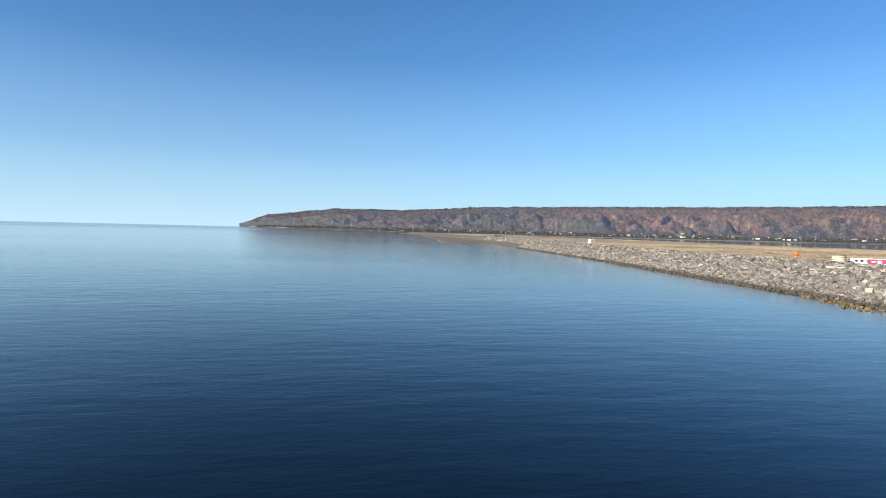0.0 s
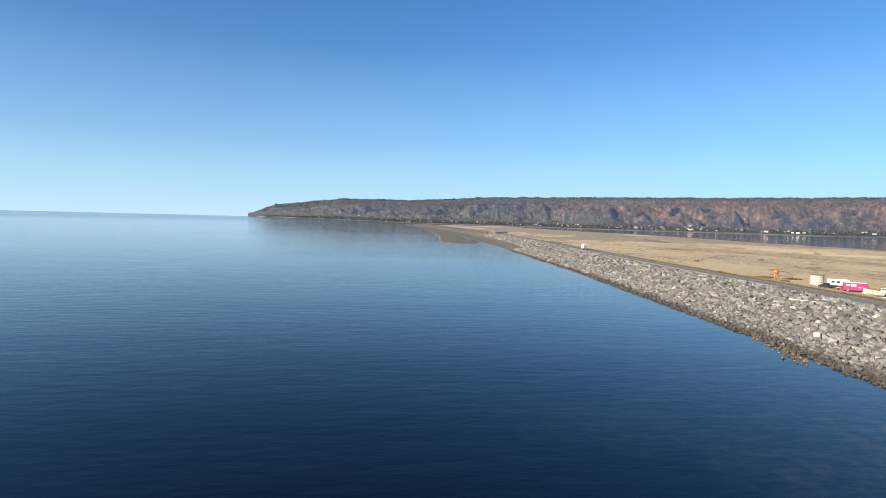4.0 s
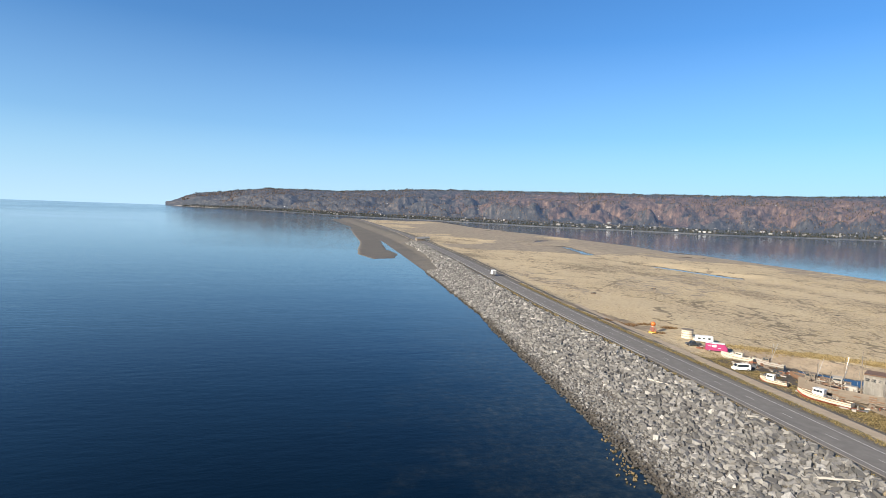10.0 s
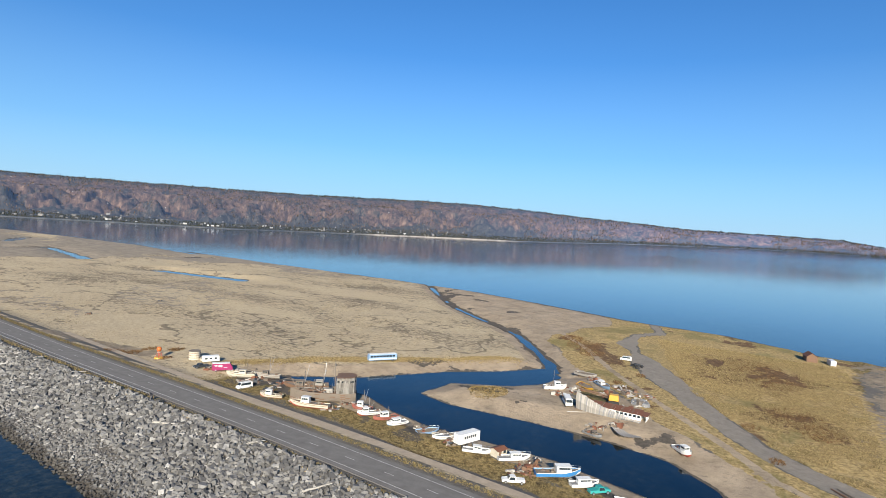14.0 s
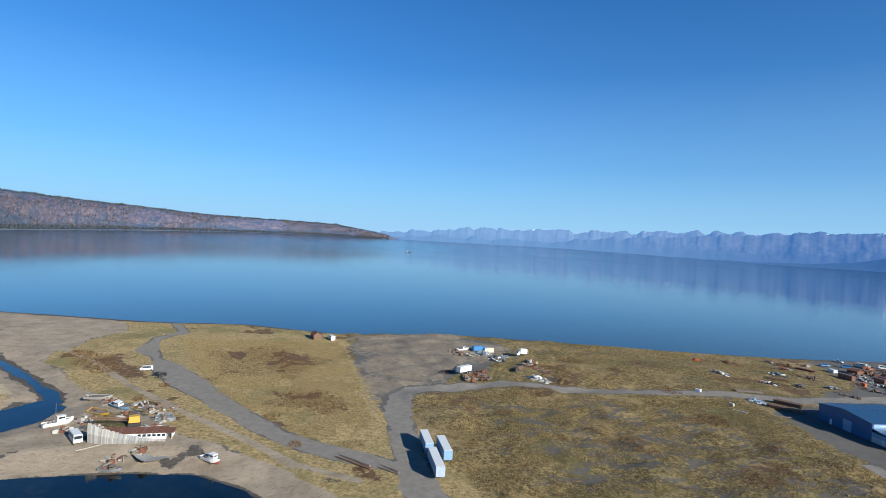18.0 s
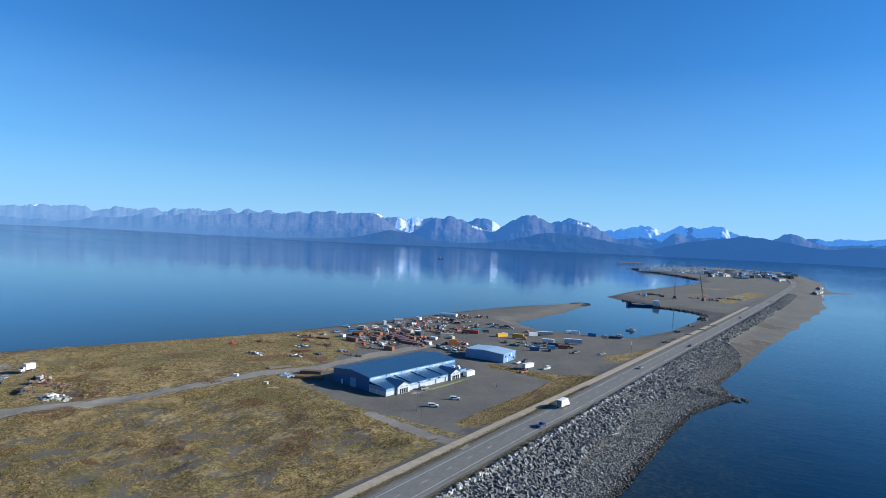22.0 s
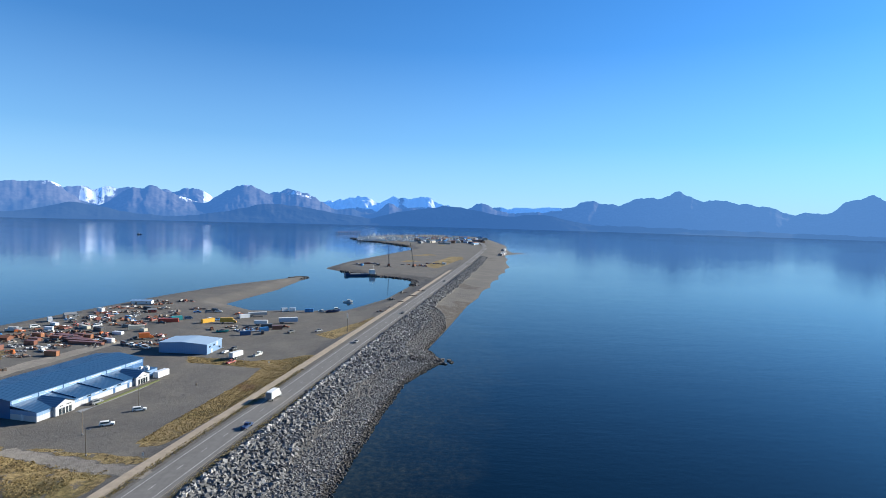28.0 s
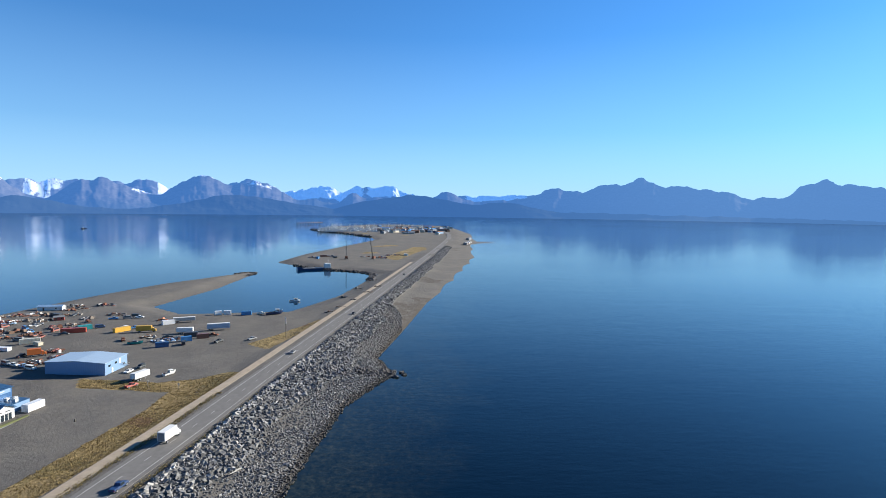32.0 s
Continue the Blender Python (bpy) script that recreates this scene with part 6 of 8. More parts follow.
# ---- long blue building ----
t = thing("warehouse_hall", "long blue metal hall with white front and two porches", "building")
bm = B()
loft(bm, [[(a, 11, 0), (a, 11, 6.4), (a, 23.8, 7.9), (a, 36.5, 6.4), (a, 36.5, 0)] for a in (0, 63)])
hall = part("wall", bm, WALL_BLUE, t, "blue ribbed metal walls")
for lab, pts in (("front", [(-0.5, 10.6, 6.5), (63.5, 10.6, 6.5), (63.5, 23.8, 8.05), (-0.5, 23.8, 8.05)]), ("back", [(-0.5, 23.8, 8.05), (63.5, 23.8, 8.05), (63.5, 36.9, 6.5), (-0.5, 36.9, 6.5)])):
    bm = B()
    slab(bm, pts, 0.15)
    r = part("roof_slope", bm, ROOF_BLUE, t, "dull blue metal roof")
    for k in range(0, 64, 2):
        bm = B()
        s = [(k - 0.05, pts[0][1], pts[0][2] + 0.03), (k + 0.05, pts[0][1], pts[0][2] + 0.03), (k + 0.05, pts[2][1], pts[2][2] + 0.03), (k - 0.05, pts[2][1], pts[2][2] + 0.03)]
        slab(bm, s, 0.04)
        part("seam", bm, ROOF_BLUE, r)
for k in range(6):
    bm = B()
    bx(bm, 9.9, 0.12, 1.5, 5.4 + 10.4 * k, 10.92, 4.85)
    p = part("clerestory_panel", bm, WALL_PALE, t)
    bm = B()
    bx(bm, 5.0, 0.1, 0.35, 5.4 + 10.4 * k, 10.84, 5.5)
    part("panel_sign_bar", bm, WALL_WHITE, p)
bm = B()
bx(bm, 53, 11, 2.0, 26.5, 5.5, 0)
part("front_wall", bm, WALL_WHITE, t, "off-white front wall")
bm = B()
bx(bm, 53.02, 11.04, 1.5, 26.5, 5.5, 2.0)
part("upper_band", bm, WALL_PALE, t, "pale blue upper band")
bm = B()
slab(bm, [(-0.4, -0.5, 3.55), (53.4, -0.5, 3.55), (53.4, 10.9, 4.9), (-0.4, 10.9, 4.9)], 0.14)
part("lean_to_roof", bm, ROOF_BLUE, t)
for px in (16.0, 27.5, 39.0):
    bm = B()
    slab(bm, [(px - 0.1, 0, 3.95), (px + 0.1, 0, 3.95), (px + 0.1, 10.8, 5.25), (px - 0.1, 10.8, 5.25)], 0.35)
    part("roof_curb", bm, ROOF_BLUE, t)
for px, w in ((10.2, 8.0), (48.3, 7.6)):
    bm = B()
    loft(bm, [[(px - w / 2, a, 0), (px - w / 2, a, 3.7), (px, a, 5.4), (px + w / 2, a, 3.7), (px + w / 2, a, 0)] for a in (-1.2, 9.0)])
    g = part("porch", bm, WALL_WHITE, t, "white gabled porch")
    for s in (-1, 1):
        bm = B()
        slab(bm, [(px, -1.7, 5.55), (px, 9.0, 5.55), (px + s * (w / 2 + 0.5), 9.0, 3.62), (px + s * (w / 2 + 0.5), -1.7, 3.62)][::s], 0.14)
        part("porch_roof", bm, ROOF_BLUE, g)
    for k in range(4):
        bm = B()
        bx(bm, 1.0, 0.08, 2.2, px - 2.1 + 1.4 * k, -1.24, 0.1)
        part("glass_door", bm, GLASS, g)
    bars("sign_bars", g, DARK, [(px - 1.6, -1.24, 3.0, 1.4, 0.25), (px + 1.4, -1.24, 3.0, 1.8, 0.25)], (0, 1))
for k in range(7):
    px = 18.0 + 3.7 * k
    bm = B()
    bx(bm, 2.0, 0.08, 0.5, px, -0.03, 2.5)
    part("window", bm, GLASS if k % 2 else WALL_WHITE, t)
for px in (22.0, 34.0, 41.5, 52.2):
    bm = B()
    bx(bm, 1.0, 0.08, 2.1, px, -0.03, 0.05)
    part("door", bm, WALL_BLUE, t)
bm = B()
bx(bm, 0.1, 4.0, 4.2, -0.03, 22, 0.05)
part("roller_door", bm, WALL_PALE, t)
bm = B()
bx(bm, 0.1, 1.0, 2.1, -0.03, 30, 0.05)
part("door", bm, WHITE, t)
bm = B()
bx(bm, 0.1, 1.0, 2.1, -0.03, 6, 0.05)
part("door", bm, WHITE, t)
bm = B()
bx(bm, 9, 8, 3.0, 57.55, 6.9, 0)
part("end_annex", bm, WALL_PALE, t)
bm = B()
bx(bm, 9.3, 8.3, 0.12, 57.6, 6.9, 3.0)
part("annex_roof", bm, ROOF_BLUE, t)
for k in range(3):
    bm = B()
    bx(bm, 1.2, 1.2, 1.0, 58 + 1.6 * (k % 2), 4.5 + 1.7 * k, 3.12)
    part("roof_unit", bm, WHITE, t)
t.matrix_world = pose(18.3, -209.0, 3.25, 0, 0, -103)
container("white", (0.75, 0.75, 0.74), "white storage box at the end of the hall", 3.6, -266.4, -103, 7.0, 2.6, 2.6, "storage_box")
bm = B()
bx(bm, 42, 2.2, 0.14, 0, 0, -0.02)
t = thing("planter_bed", "long low planted bed in front of the hall", "planter")
part("kerb", bm, GREY, t)
bm = B()
bx(bm, 34, 1.5, 0.45, 4, 0, 0.1, (0.98, 0.7))
part("hedge", bm, worn("dull_green_hedge", (0.09, 0.1, 0.03), 0.9, amount=0.5, scale=3), t)
stand(t, 6.6, -240.5, -103)

t = thing("blue_workshop", "plain pale blue metal workshop with a shallow roof", "building")
bm = B()
loft(bm, [[(0, a, 0), (0, a, 5.2), (13, a, 6.0), (26, a, 5.2), (26, a, 0)] for a in (-16, 0)])
part("wall", bm, WALL_PALE, t)
for s, pts in ((1, [(-0.4, -16.4, 5.3), (13, -16.4, 6.12), (13, 0.4, 6.12), (-0.4, 0.4, 5.3)]), (2, [(13, -16.4, 6.12), (26.4, -16.4, 5.3), (26.4, 0.4, 5.3), (13, 0.4, 6.12)])):
    bm = B()
    slab(bm, pts, 0.14)
    part("roof_slope", bm, siding("pale_metal_roof", (0.4, 0.5, 0.6), 0.33, 1), t)
for y, z, h in ((-5, 0.05, 2.1), (-10.5, 2.6, 2.1)):
    bm = B()
    bx(bm, 0.1, 1.0, h, -0.03, y, z)
    part("door", bm, WHITE, t)
for y, z in ((-3, 3.0), (-7.5, 3.2), (-13.5, 1.2)):
    bm = B()
    bx(bm, 0.1, 1.4, 0.9, -0.03, y, z)
    part("window", bm, GLASS, t)
for k in range(8):
    bm = B()
    bx(bm, 1.0, 0.35, 0.06, -0.7, -15.5 + 0.55 * k, 0.3 + 0.3 * k)
    part("stair_tread", bm, STEEL, t)
for z in (0, 1.0):
    bm = B()
    cyl(bm, 0.04, (-1.2, -15.8, 0.3 + z), (-1.2, -11.0, 2.75 + z), 6)
    part("stair_rail", bm, STEEL, t)
t.matrix_world = pose(0, -307.5, 3.2, 0, 0, -6)

for x, y, a in ((-3.0, -199.5, 40), (-13.8, -183.6, 200), (-6.8, -227, 40)):
    lamp_post(x, y, a)
t = thing("utility_pole", "tall wooden pole with a white sign at the top", "pole")
bm = B()
cyl(bm, 0.16, (0, 0, 0), (0, 0, 12), 8, 0.12)
part("pole", bm, WOOD, t)
bm = B()
bx(bm, 0.12, 0.5, 3.2, 0.16, 0, 8.4)
part("sign", bm, WHITE, t)
stand(t, -61.8, -374.5, 60)
for x, y in ((-33, -179), (-37.5, -288), (-24, -292)):
    t = thing("road_sign", "small white sign on a thin post", "sign", "small signs")
    bm = B()
    cyl(bm, 0.05, (0, 0, 0), (0, 0, 2.4), 6)
    part("post", bm, STEEL, t)
    bm = B()
    bx(bm, 0.05, 0.6, 0.75, 0.07, 0, 1.7)
    part("plate", bm, WHITE, t)
    stand(t, x, y, 80)
t = thing("lot_marker", "low stump with weeds in the middle of the car park", "stump")
bm = B()
cyl(bm, 0.25, (0, 0, 0), (0, 0, 0.9), 8, 0.2)
part("stump", bm, WOOD, t)
stand(t, -16.5, -255, 0)

car(WHITE, "white estate car parked in the gravel car park", -5.9, -208.2, -155, "wagon")
car(WHITE, "white estate car parked in the gravel car park", -9.2, -223, -155, "wagon")
car(GREY, "grey estate car parked by the hall's planted bed", 10.2, -229.5, -112, "wagon")
car(NAVY, "dark blue pickup truck on the road", -54.4, -205, -100, "pickup", "pickup_truck", 4.62)
car(GREY, "silver car on the road", -72.3, -338, 80, "sedan", "car", 4.62)
car(DARK, "dark car far down the road", -93, -440, 80, "sedan", "car", 4.62)
car(DARK, "dark car far down the road", -128, -665, 80, "sedan", "car", 4.62)
box_truck(WHITE, "white box truck driving along the road", -55.0, -237, -101, 6.4, 4.62)
box_truck(WHITE, "white camper truck driving along the road", 25.5, 372, 83, 5.0, 4.62)

# ---- work yard by the lagoon ----
semi_trailer(WHITE, "white and yellow box trailer beside the workshop", -17.2, -301, -112, 7.6, 2.3)
boat("white boat on a stand beside the workshop", -26, -308.5, -120, 5.8, 2.2, 1.5, WHITE, WHITE, 0.1, 0.3, 1.2, 0, 0, None, False)
car(RED, "low red trailer by the grass strip", -18.2, -291, -115, "pickup", "flat_trailer")
car(WHITE, "white car by the workshop stairs", -7.5, -312, 80, "sedan")
car(DARK, "dark car by the workshop stairs", -9.5, -319, 80, "wagon")
for key, col, lab, x, y, a, lg in (("yellow", (0.7, 0.4, 0.05), "yellow shipping container in the work yard", 33.5, -393, -125, 9.0), ("red", (0.42, 0.07, 0.04), "red shipping container in the work yard", 58, -390, -165, 12.2),
                                   ("teal", (0.05, 0.3, 0.3), "teal shipping container in the work yard", 57, -399.5, -140, 7.0), ("white", (0.75, 0.75, 0.74), "white shipping container in the work yard", 16.5, -414.5, -140, 7.0),
                                   ("white", (0.75, 0.75, 0.74), "white box by the lagoon", -3.5, -445, -150, 4.6), ("white", (0.75, 0.75, 0.74), "white box by the lagoon", -9.2, -446, -170, 4.6), ("blue", (0.06, 0.2, 0.42), "blue box by the lagoon", -22, -445, -172, 6.4),
                                   ("navy", (0.04, 0.1, 0.22), "dark blue container in the work yard", -3.0, -357.5, -160, 6.1), ("blue", (0.06, 0.2, 0.42), "blue container in the work yard", -10.5, -370, -150, 5.2), ("rust", (0.2, 0.088, 0.06), "rust-red container in the work yard", -16.5, -377.5, -155, 6.1),
                                   ("dark", (0.08, 0.08, 0.08), "dark container in the work yard", -9.0, -381, -168, 7.0), ("cream", (0.6, 0.55, 0.42), "cream container in the work yard", 66.5, -366, -152, 9.0), ("orange", (0.29, 0.13, 0.065), "orange box by the dirt road", 74, -300, 176, 6.4)):
    container(key, col, lab, x, y, a, lg)
for k in range(5):
    container("rust", (0.2, 0.088, 0.06), "long low rusty container in a packed row", 72.5 + 5.6 * k, -325.5 - 4.6 * k, 172 - 2 * k, 20 - 1.5 * k, 2.6, 1.6 + 0.2 * (k % 2), "rusty_container")
container("white", (0.75, 0.75, 0.74), "white box at the end of rusty containers", 63.5, -331.5, 172, 5, 2.6, 2.4)
semi_trailer(GREYBLUE, "long silver trailer in the work yard", -18, -399.5, -160, 12.4)
semi_trailer(STEEL, "silver tank trailer in the work yard", 9, -420, -158, 12.5, 2.0)
semi_trailer(WHITE, "white trailer in the work yard", -3.0, -388.5, -170, 8.5, 2.3)
t = box_truck(YELLOW, "yellow truck in the work yard", 17, -391.5, -168, 8.0)
boat("green-grey boat on a trailer in the work yard", 12.8, -363.5, -175, 7.4, 2.4, 1.5, TEAL, GREY, 0, 0.3, 1.0, 0, 0, None, False)
boat("dark fishing boat at the lagoon's edge", -40, -446, -160, 11, 3.4, 2.2, NAVY, WHITE, 0.2, 0.25, 2.0, 3.5, 0, None, True)
boat("small white boat at the lagoon's edge", -31, -446.5, 170, 5, 2, 1.3, WHITE, WHITE, 0.1, 0.3, 1.0, 0, 0, None, False)
boat("white boat wrapped in a tarpaulin", 131, -352, -173, 9, 3.2, 2.2, WHITE, WHITE, 0, 0.6, 1.3, 0, 0, None, False)
shed(RUST, RUST, "low rusty shed in the scrap yard", 119, -329, 0, 6, 5, 2.2, 0.8)
shed(WHITE, SKYBLUE, "white shed with a pale blue roof by the bay", 111.5, -461, -172, 15, 5, 2.6, 0.8)
shed(GREY, GREY, "small grey shed by the bay", 128, -399, -134, 7, 4.5, 2.6, 1.0)
shed(RED, GREY, "small red shed in the scrap yard", 87, -427, -154, 5.5, 3.5, 2.2, 0.7)
car(WHITE, "white truck in the scrap yard", 127, -364, -130, "van", "van")
box_truck(ORANGE, "orange loader truck by the workshop", 47.5, -342.5, -148, 5.5)
car(DARK, "dark crane truck by the workshop", 54, -340, -100, "pickup", "pickup_truck")
for x, y, a, p, k in ((36, -317, 160, WHITE, "van"), (41.5, -321, 150, SKYBLUE, "pickup"), (47, -323.5, 155, WHITE, "pickup"), (52, -326, 150, GREY, "van"), (60, -384, -170, DARK, "pickup"), (51, -404, -145, NAVY, "van"), (55, -428, -160, BLUE, "pickup"), (48, -431, -155, GREY, "van"), (42, -434, -170, WHITE, "pickup"), (46, -438, 170, DARK, "van"), (112, -398, -118, WHITE, "van"), (103, -396, -158, WHITE, "pickup"), (-5, -374, 30, GREY, "pickup"), (2, -377, 20, DARK, "pickup"), (-28, -368, -120, DARK, "pickup"), (-44, -373, -122, GREY, "pickup")):
    car(p, {"van": "parked van in the work yard", "pickup": "parked pickup truck in the work yard"}[k], x, y, a, k, "van" if k == "van" else "pickup_truck")
for k, (x, y, rx, ry, n, ms) in enumerate(((90, -313, 7, 3, 40, [GREY, RUST, WHITE]), (88, -296, 7, 3, 30, [BROWN, GREY, WOOD]), (110, -352, 8, 4, 46, [RUST, DARK, WHITE]), (114, -400, 6, 4, 40, [RUST, DARK, WHITE]), (100, -424, 10, 5, 80, [WOOD, DRIFT, BROWN]), (104, -474, 7, 4, 40, [DARK, RUST, GREY]), (122, -339, 7, 3, 30, [RUST, BROWN]), (60, -404, 5, 3, 26, [DARK, GREY, NAVY]), (105, -375, 7, 4, 36, [RUST, RED, WHITE]), (-2, -373, 6, 3, 34, [GREY, SKYBLUE, RUST]), (95, -355, 8, 4, 44, [RUST, BROWN, DARK]), (140, -300, 8, 4, 30, [BROWN, RUST]), (112, -285, 6, 3, 26, [BROWN, WOOD]), (150, -270, 7, 3, 26, [BROWN, RUST]), (80, -270, 6, 2, 22, [BROWN, WOOD]), (93, -277, 3, 2, 14, [WHITE, GREY]))):
    heap("scrap_heap", "heap of mixed scrap metal and gear in the yard", x, y, rx, ry, n, ms, 60 + k, (0.7, 3.0), 1.5)

# litter among the beached boats
for x, y, k in ((30, 170, 1), (34, 162, 2), (33, 150, 3), (27, 150, 4), (26, 136, 5), (22, 122, 6), (31, 108, 7), (22, 108, 8), (27, 80, 9), (25, 66, 10), (21, 66, 11), (22, 55, 12), (23, 44, 13), (15, 46, 14), (19, 32, 15), (33, 140, 16)):
    heap("shore_litter", "boards, nets and gear strewn among beached boats", x, y, 3.4, 2.2, 18, [WOOD, PLANK, BROWN, DARK, DRIFT, RUST], 400 + k, (0.5, 2.4), 0.6)
boat("stripped grey boat hull with bent masts behind the pink van", 37, 149, 120, 9, 3.0, 1.8, PLANK, WOOD, 0.1, 0.25, 1.5, 7.0, 7, None, False, "derelict_boat", True)
boat("brown derelict boat with leaning gallows behind the hulk", 37.5, 127, 130, 8.5, 2.8, 1.8, BROWN, PLANK, -0.1, 0.3, 1.6, 7.5, -9, None, False, "derelict_boat", True)
# more of the work yard
g = random.Random(77)
BOX_PAINTS = [("white", (0.75, 0.75, 0.74)), ("rust", (0.2, 0.088, 0.06)), ("cream", (0.6, 0.55, 0.42)), ("dark", (0.08, 0.08, 0.08)), ("orange", (0.29, 0.13, 0.065)), ("blue", (0.06, 0.2, 0.42))]
WORD = {"white": "white", "rust": "rust-red", "cream": "cream", "dark": "dark grey", "orange": "faded orange", "blue": "blue"}
for x, y, a, kind in ((100, -322, 172, 1), (104, -331, 168, 1), (97, -338, 170, 1), (109, -341, 166, 4), (88, -345, 170, 1), (80, -340, 172, 4), (114, -357, 20, 0), (121, -373, 150, 0), (98, -366, 150, 2), (86, -360, 160, 3), (118, -412, 140, 1), (122, -424, 150, 0), (96, -440, 150, 3), (70, -352, 170, 0), (60, -362, 150, 2), (132, -385, 130, 0), (110, -310, 170, 1), (124, -318, 165, 0)):
    key, col = BOX_PAINTS[kind]
    container(key, col, WORD[key] + " storage box in the crowded scrap yard", x, y, a, g.choice([4.5, 6.1, 6.1, 9.0]), 2.44, g.choice([1.8, 2.4, 2.6]), "storage_box")
for k, (x, y) in enumerate(((82, -318), (96, -304), (104, -316), (116, -326), (92, -350), (78, -352), (70, -338), (66, -322), (118, -344), (128, -352), (122, -390), (110, -388), (96, -384), (84, -378), (108, -412), (124, -436), (112, -446), (98, -458), (92, -412), (70, -412), (36, -404), (24, -426), (4, -368), (12, -378), (44, -330), (38, -326), (32, -331), (140, -316), (150, -300), (132, -290), (120, -272), (98, -262), (108, -250), (160, -255), (128, -240), (72, -432), (60, -444))):
    heap("scrap_heap", "heap of mixed scrap metal and gear in the yard", x, y, g.uniform(3, 7), g.uniform(2, 4), 20, [[RUST, BROWN, DARK, WHITE], [RUST, RUST, ORANGE, GREY], [DARK, GREY, SKYBLUE, WHITE], [WOOD, BROWN, DRIFT]][k % 4], 500 + k, (0.8, 3.4), g.uniform(0.8, 2.0))
for k, (x, y) in enumerate(((76, -372), (68, -378), (82, -392), (90, -400), (78, -404), (66, -420), (104, -404), (116, -382), (126, -402), (94, -372), (106, -362), (84, -308), (132, -340), (138, -330), (146, -352), (70, -394), (30, -402), (22, -370), (-12, -362), (-20, -384))):
    p = g.choice([WHITE, WHITE, DARK, GREY, BLUE, RUST, DULLRED])
    car(p, {"van": "old van parked among scrap in the work yard", "pickup": "old pickup truck among scrap in the work yard"}["van" if k % 3 == 0 else "pickup"], x, y, g.uniform(0, 360), "van" if k % 3 == 0 else "pickup", "van" if k % 3 == 0 else "pickup_truck")
for k, (x, y, rx, ry) in enumerate(((76, -330, 7, 4), (84, -336, 7, 4), (92, -330, 6, 3), (100, -345, 7, 4), (108, -334, 6, 4), (74, -344, 5, 3), (66, -332, 5, 3), (112, -366, 7, 4), (120, -358, 6, 3), (104, -392, 8, 4), (92, -392, 6, 3), (112, -420, 7, 4), (104, -440, 8, 4), (118, -440, 6, 4), (88, -444, 6, 3), (78, -386, 6, 3), (72, -402, 6, 3), (36, -338, 4, 3), (30, -336, 4, 2), (46, -350, 5, 3), (96, -466, 8, 3), (86, -480, 7, 3))):
    heap("scrap_heap", "dense low heap of rusty scrap and dark gear in the yard", x, y, rx, ry, 24, [[RUST, BROWN, DARK, WOOD], [DARK, RUST, DULLRED, GREY], [BROWN, RUST, CREAM, DARK], [RUST, DULLRED, BROWN, WHITE]][k % 4], 800 + k, (1.0, 4.6), 1.3)
lumber("stack of rusty beams at the yard's edge", 112, -262, 40, 9, 8, 4, BROWN, "beam_stack")
lumber("stack of rusty beams at the yard's edge", 128, -302, 10, 10, 9, 4, RUST, "beam_stack")
for x, y in ((-82, -470), (-88, -500), (-96, -540), (-104, -575), (-76, -452)):
    heap("driftwood_heap", "low heap of driftwood on the lagoon's bank", x, y, 4, 2, 12, [WOOD, DARK, BROWN], int(-x), (0.8, 3), 0.7)

for k, (x, y, ms) in enumerate(((130, -95, [RUST, BROWN, WOOD]), (141, -106, [RUST, RUST, DARK]), (150, -99, [RUST, BROWN, GREY]), (146, -128, [WOOD, BROWN, DARK]), (153, -136, [RUST, WOOD, BROWN]), (160, -142, [BROWN, RUST, DRIFT]), (186, -126, [SKYBLUE, WHITE, GREY]), (190, -110, [RUST, WOOD]), (172, -128, [GREY, WHITE, DARK]))):
    heap("scrap_heap", "rusty heap of boards and machine parts by the bay", x, y, 5.5, 3.6, 26, ms, 700 + k, (1.0, 3.8), 1.5)
heap("rubble_heap", "tall pale heap of broken concrete and boards", 127.5, -128, 5, 3.6, 60, [DRIFT, PLANK, GREY, WHITE], 720, (0.8, 2.8), 3.0)
lumber("stack of long rusty beams beside the blue hall", 66, -214, 28, 14, 10, 5, BROWN, "beam_stack")

# ---- far end of the spit ----
DARKROCK = worn("dark_rock", (0.07, 0.065, 0.06), 0.9, amount=0.4)
t = thing("landing_barge", "long dark barge with a white wheelhouse moored in the lagoon", "barge")
bm = B()
loft(bm, [[(x, -5, z), (x, -4.4, -0.8), (x, 4.4, -0.8), (x, 5, z)] for x, z in ((-20, 1.6), (-14, 2.0), (12, 2.0), (19, 3.0), (22, 3.4))])
part("hull", bm, NAVY, t)
bm = B()
bx(bm, 7, 8, 5.5, -14, 0, 2.0, (0.9, 0.95))
w = part("wheelhouse", soften(bm, 0.1), WHITE, t)
for k in range(4):
    bm = B()
    bx(bm, 0.1, 1.3, 0.9, -10.8, -2.7 + 1.8 * k, 6.0)
    part("window", bm, GLASS, w)
bm = B()
cyl(bm, 0.15, (-15, 0, 7.4), (-15, 0, 13), 6)
part("mast", bm, WHITE, t)
bm = B()
bx(bm, 24, 8, 0.5, 3, 0, 1.9)
part("cargo_deck", bm, GREY, t)
t.matrix_world = pose(-22, -752, 0, 0, 0, 20)
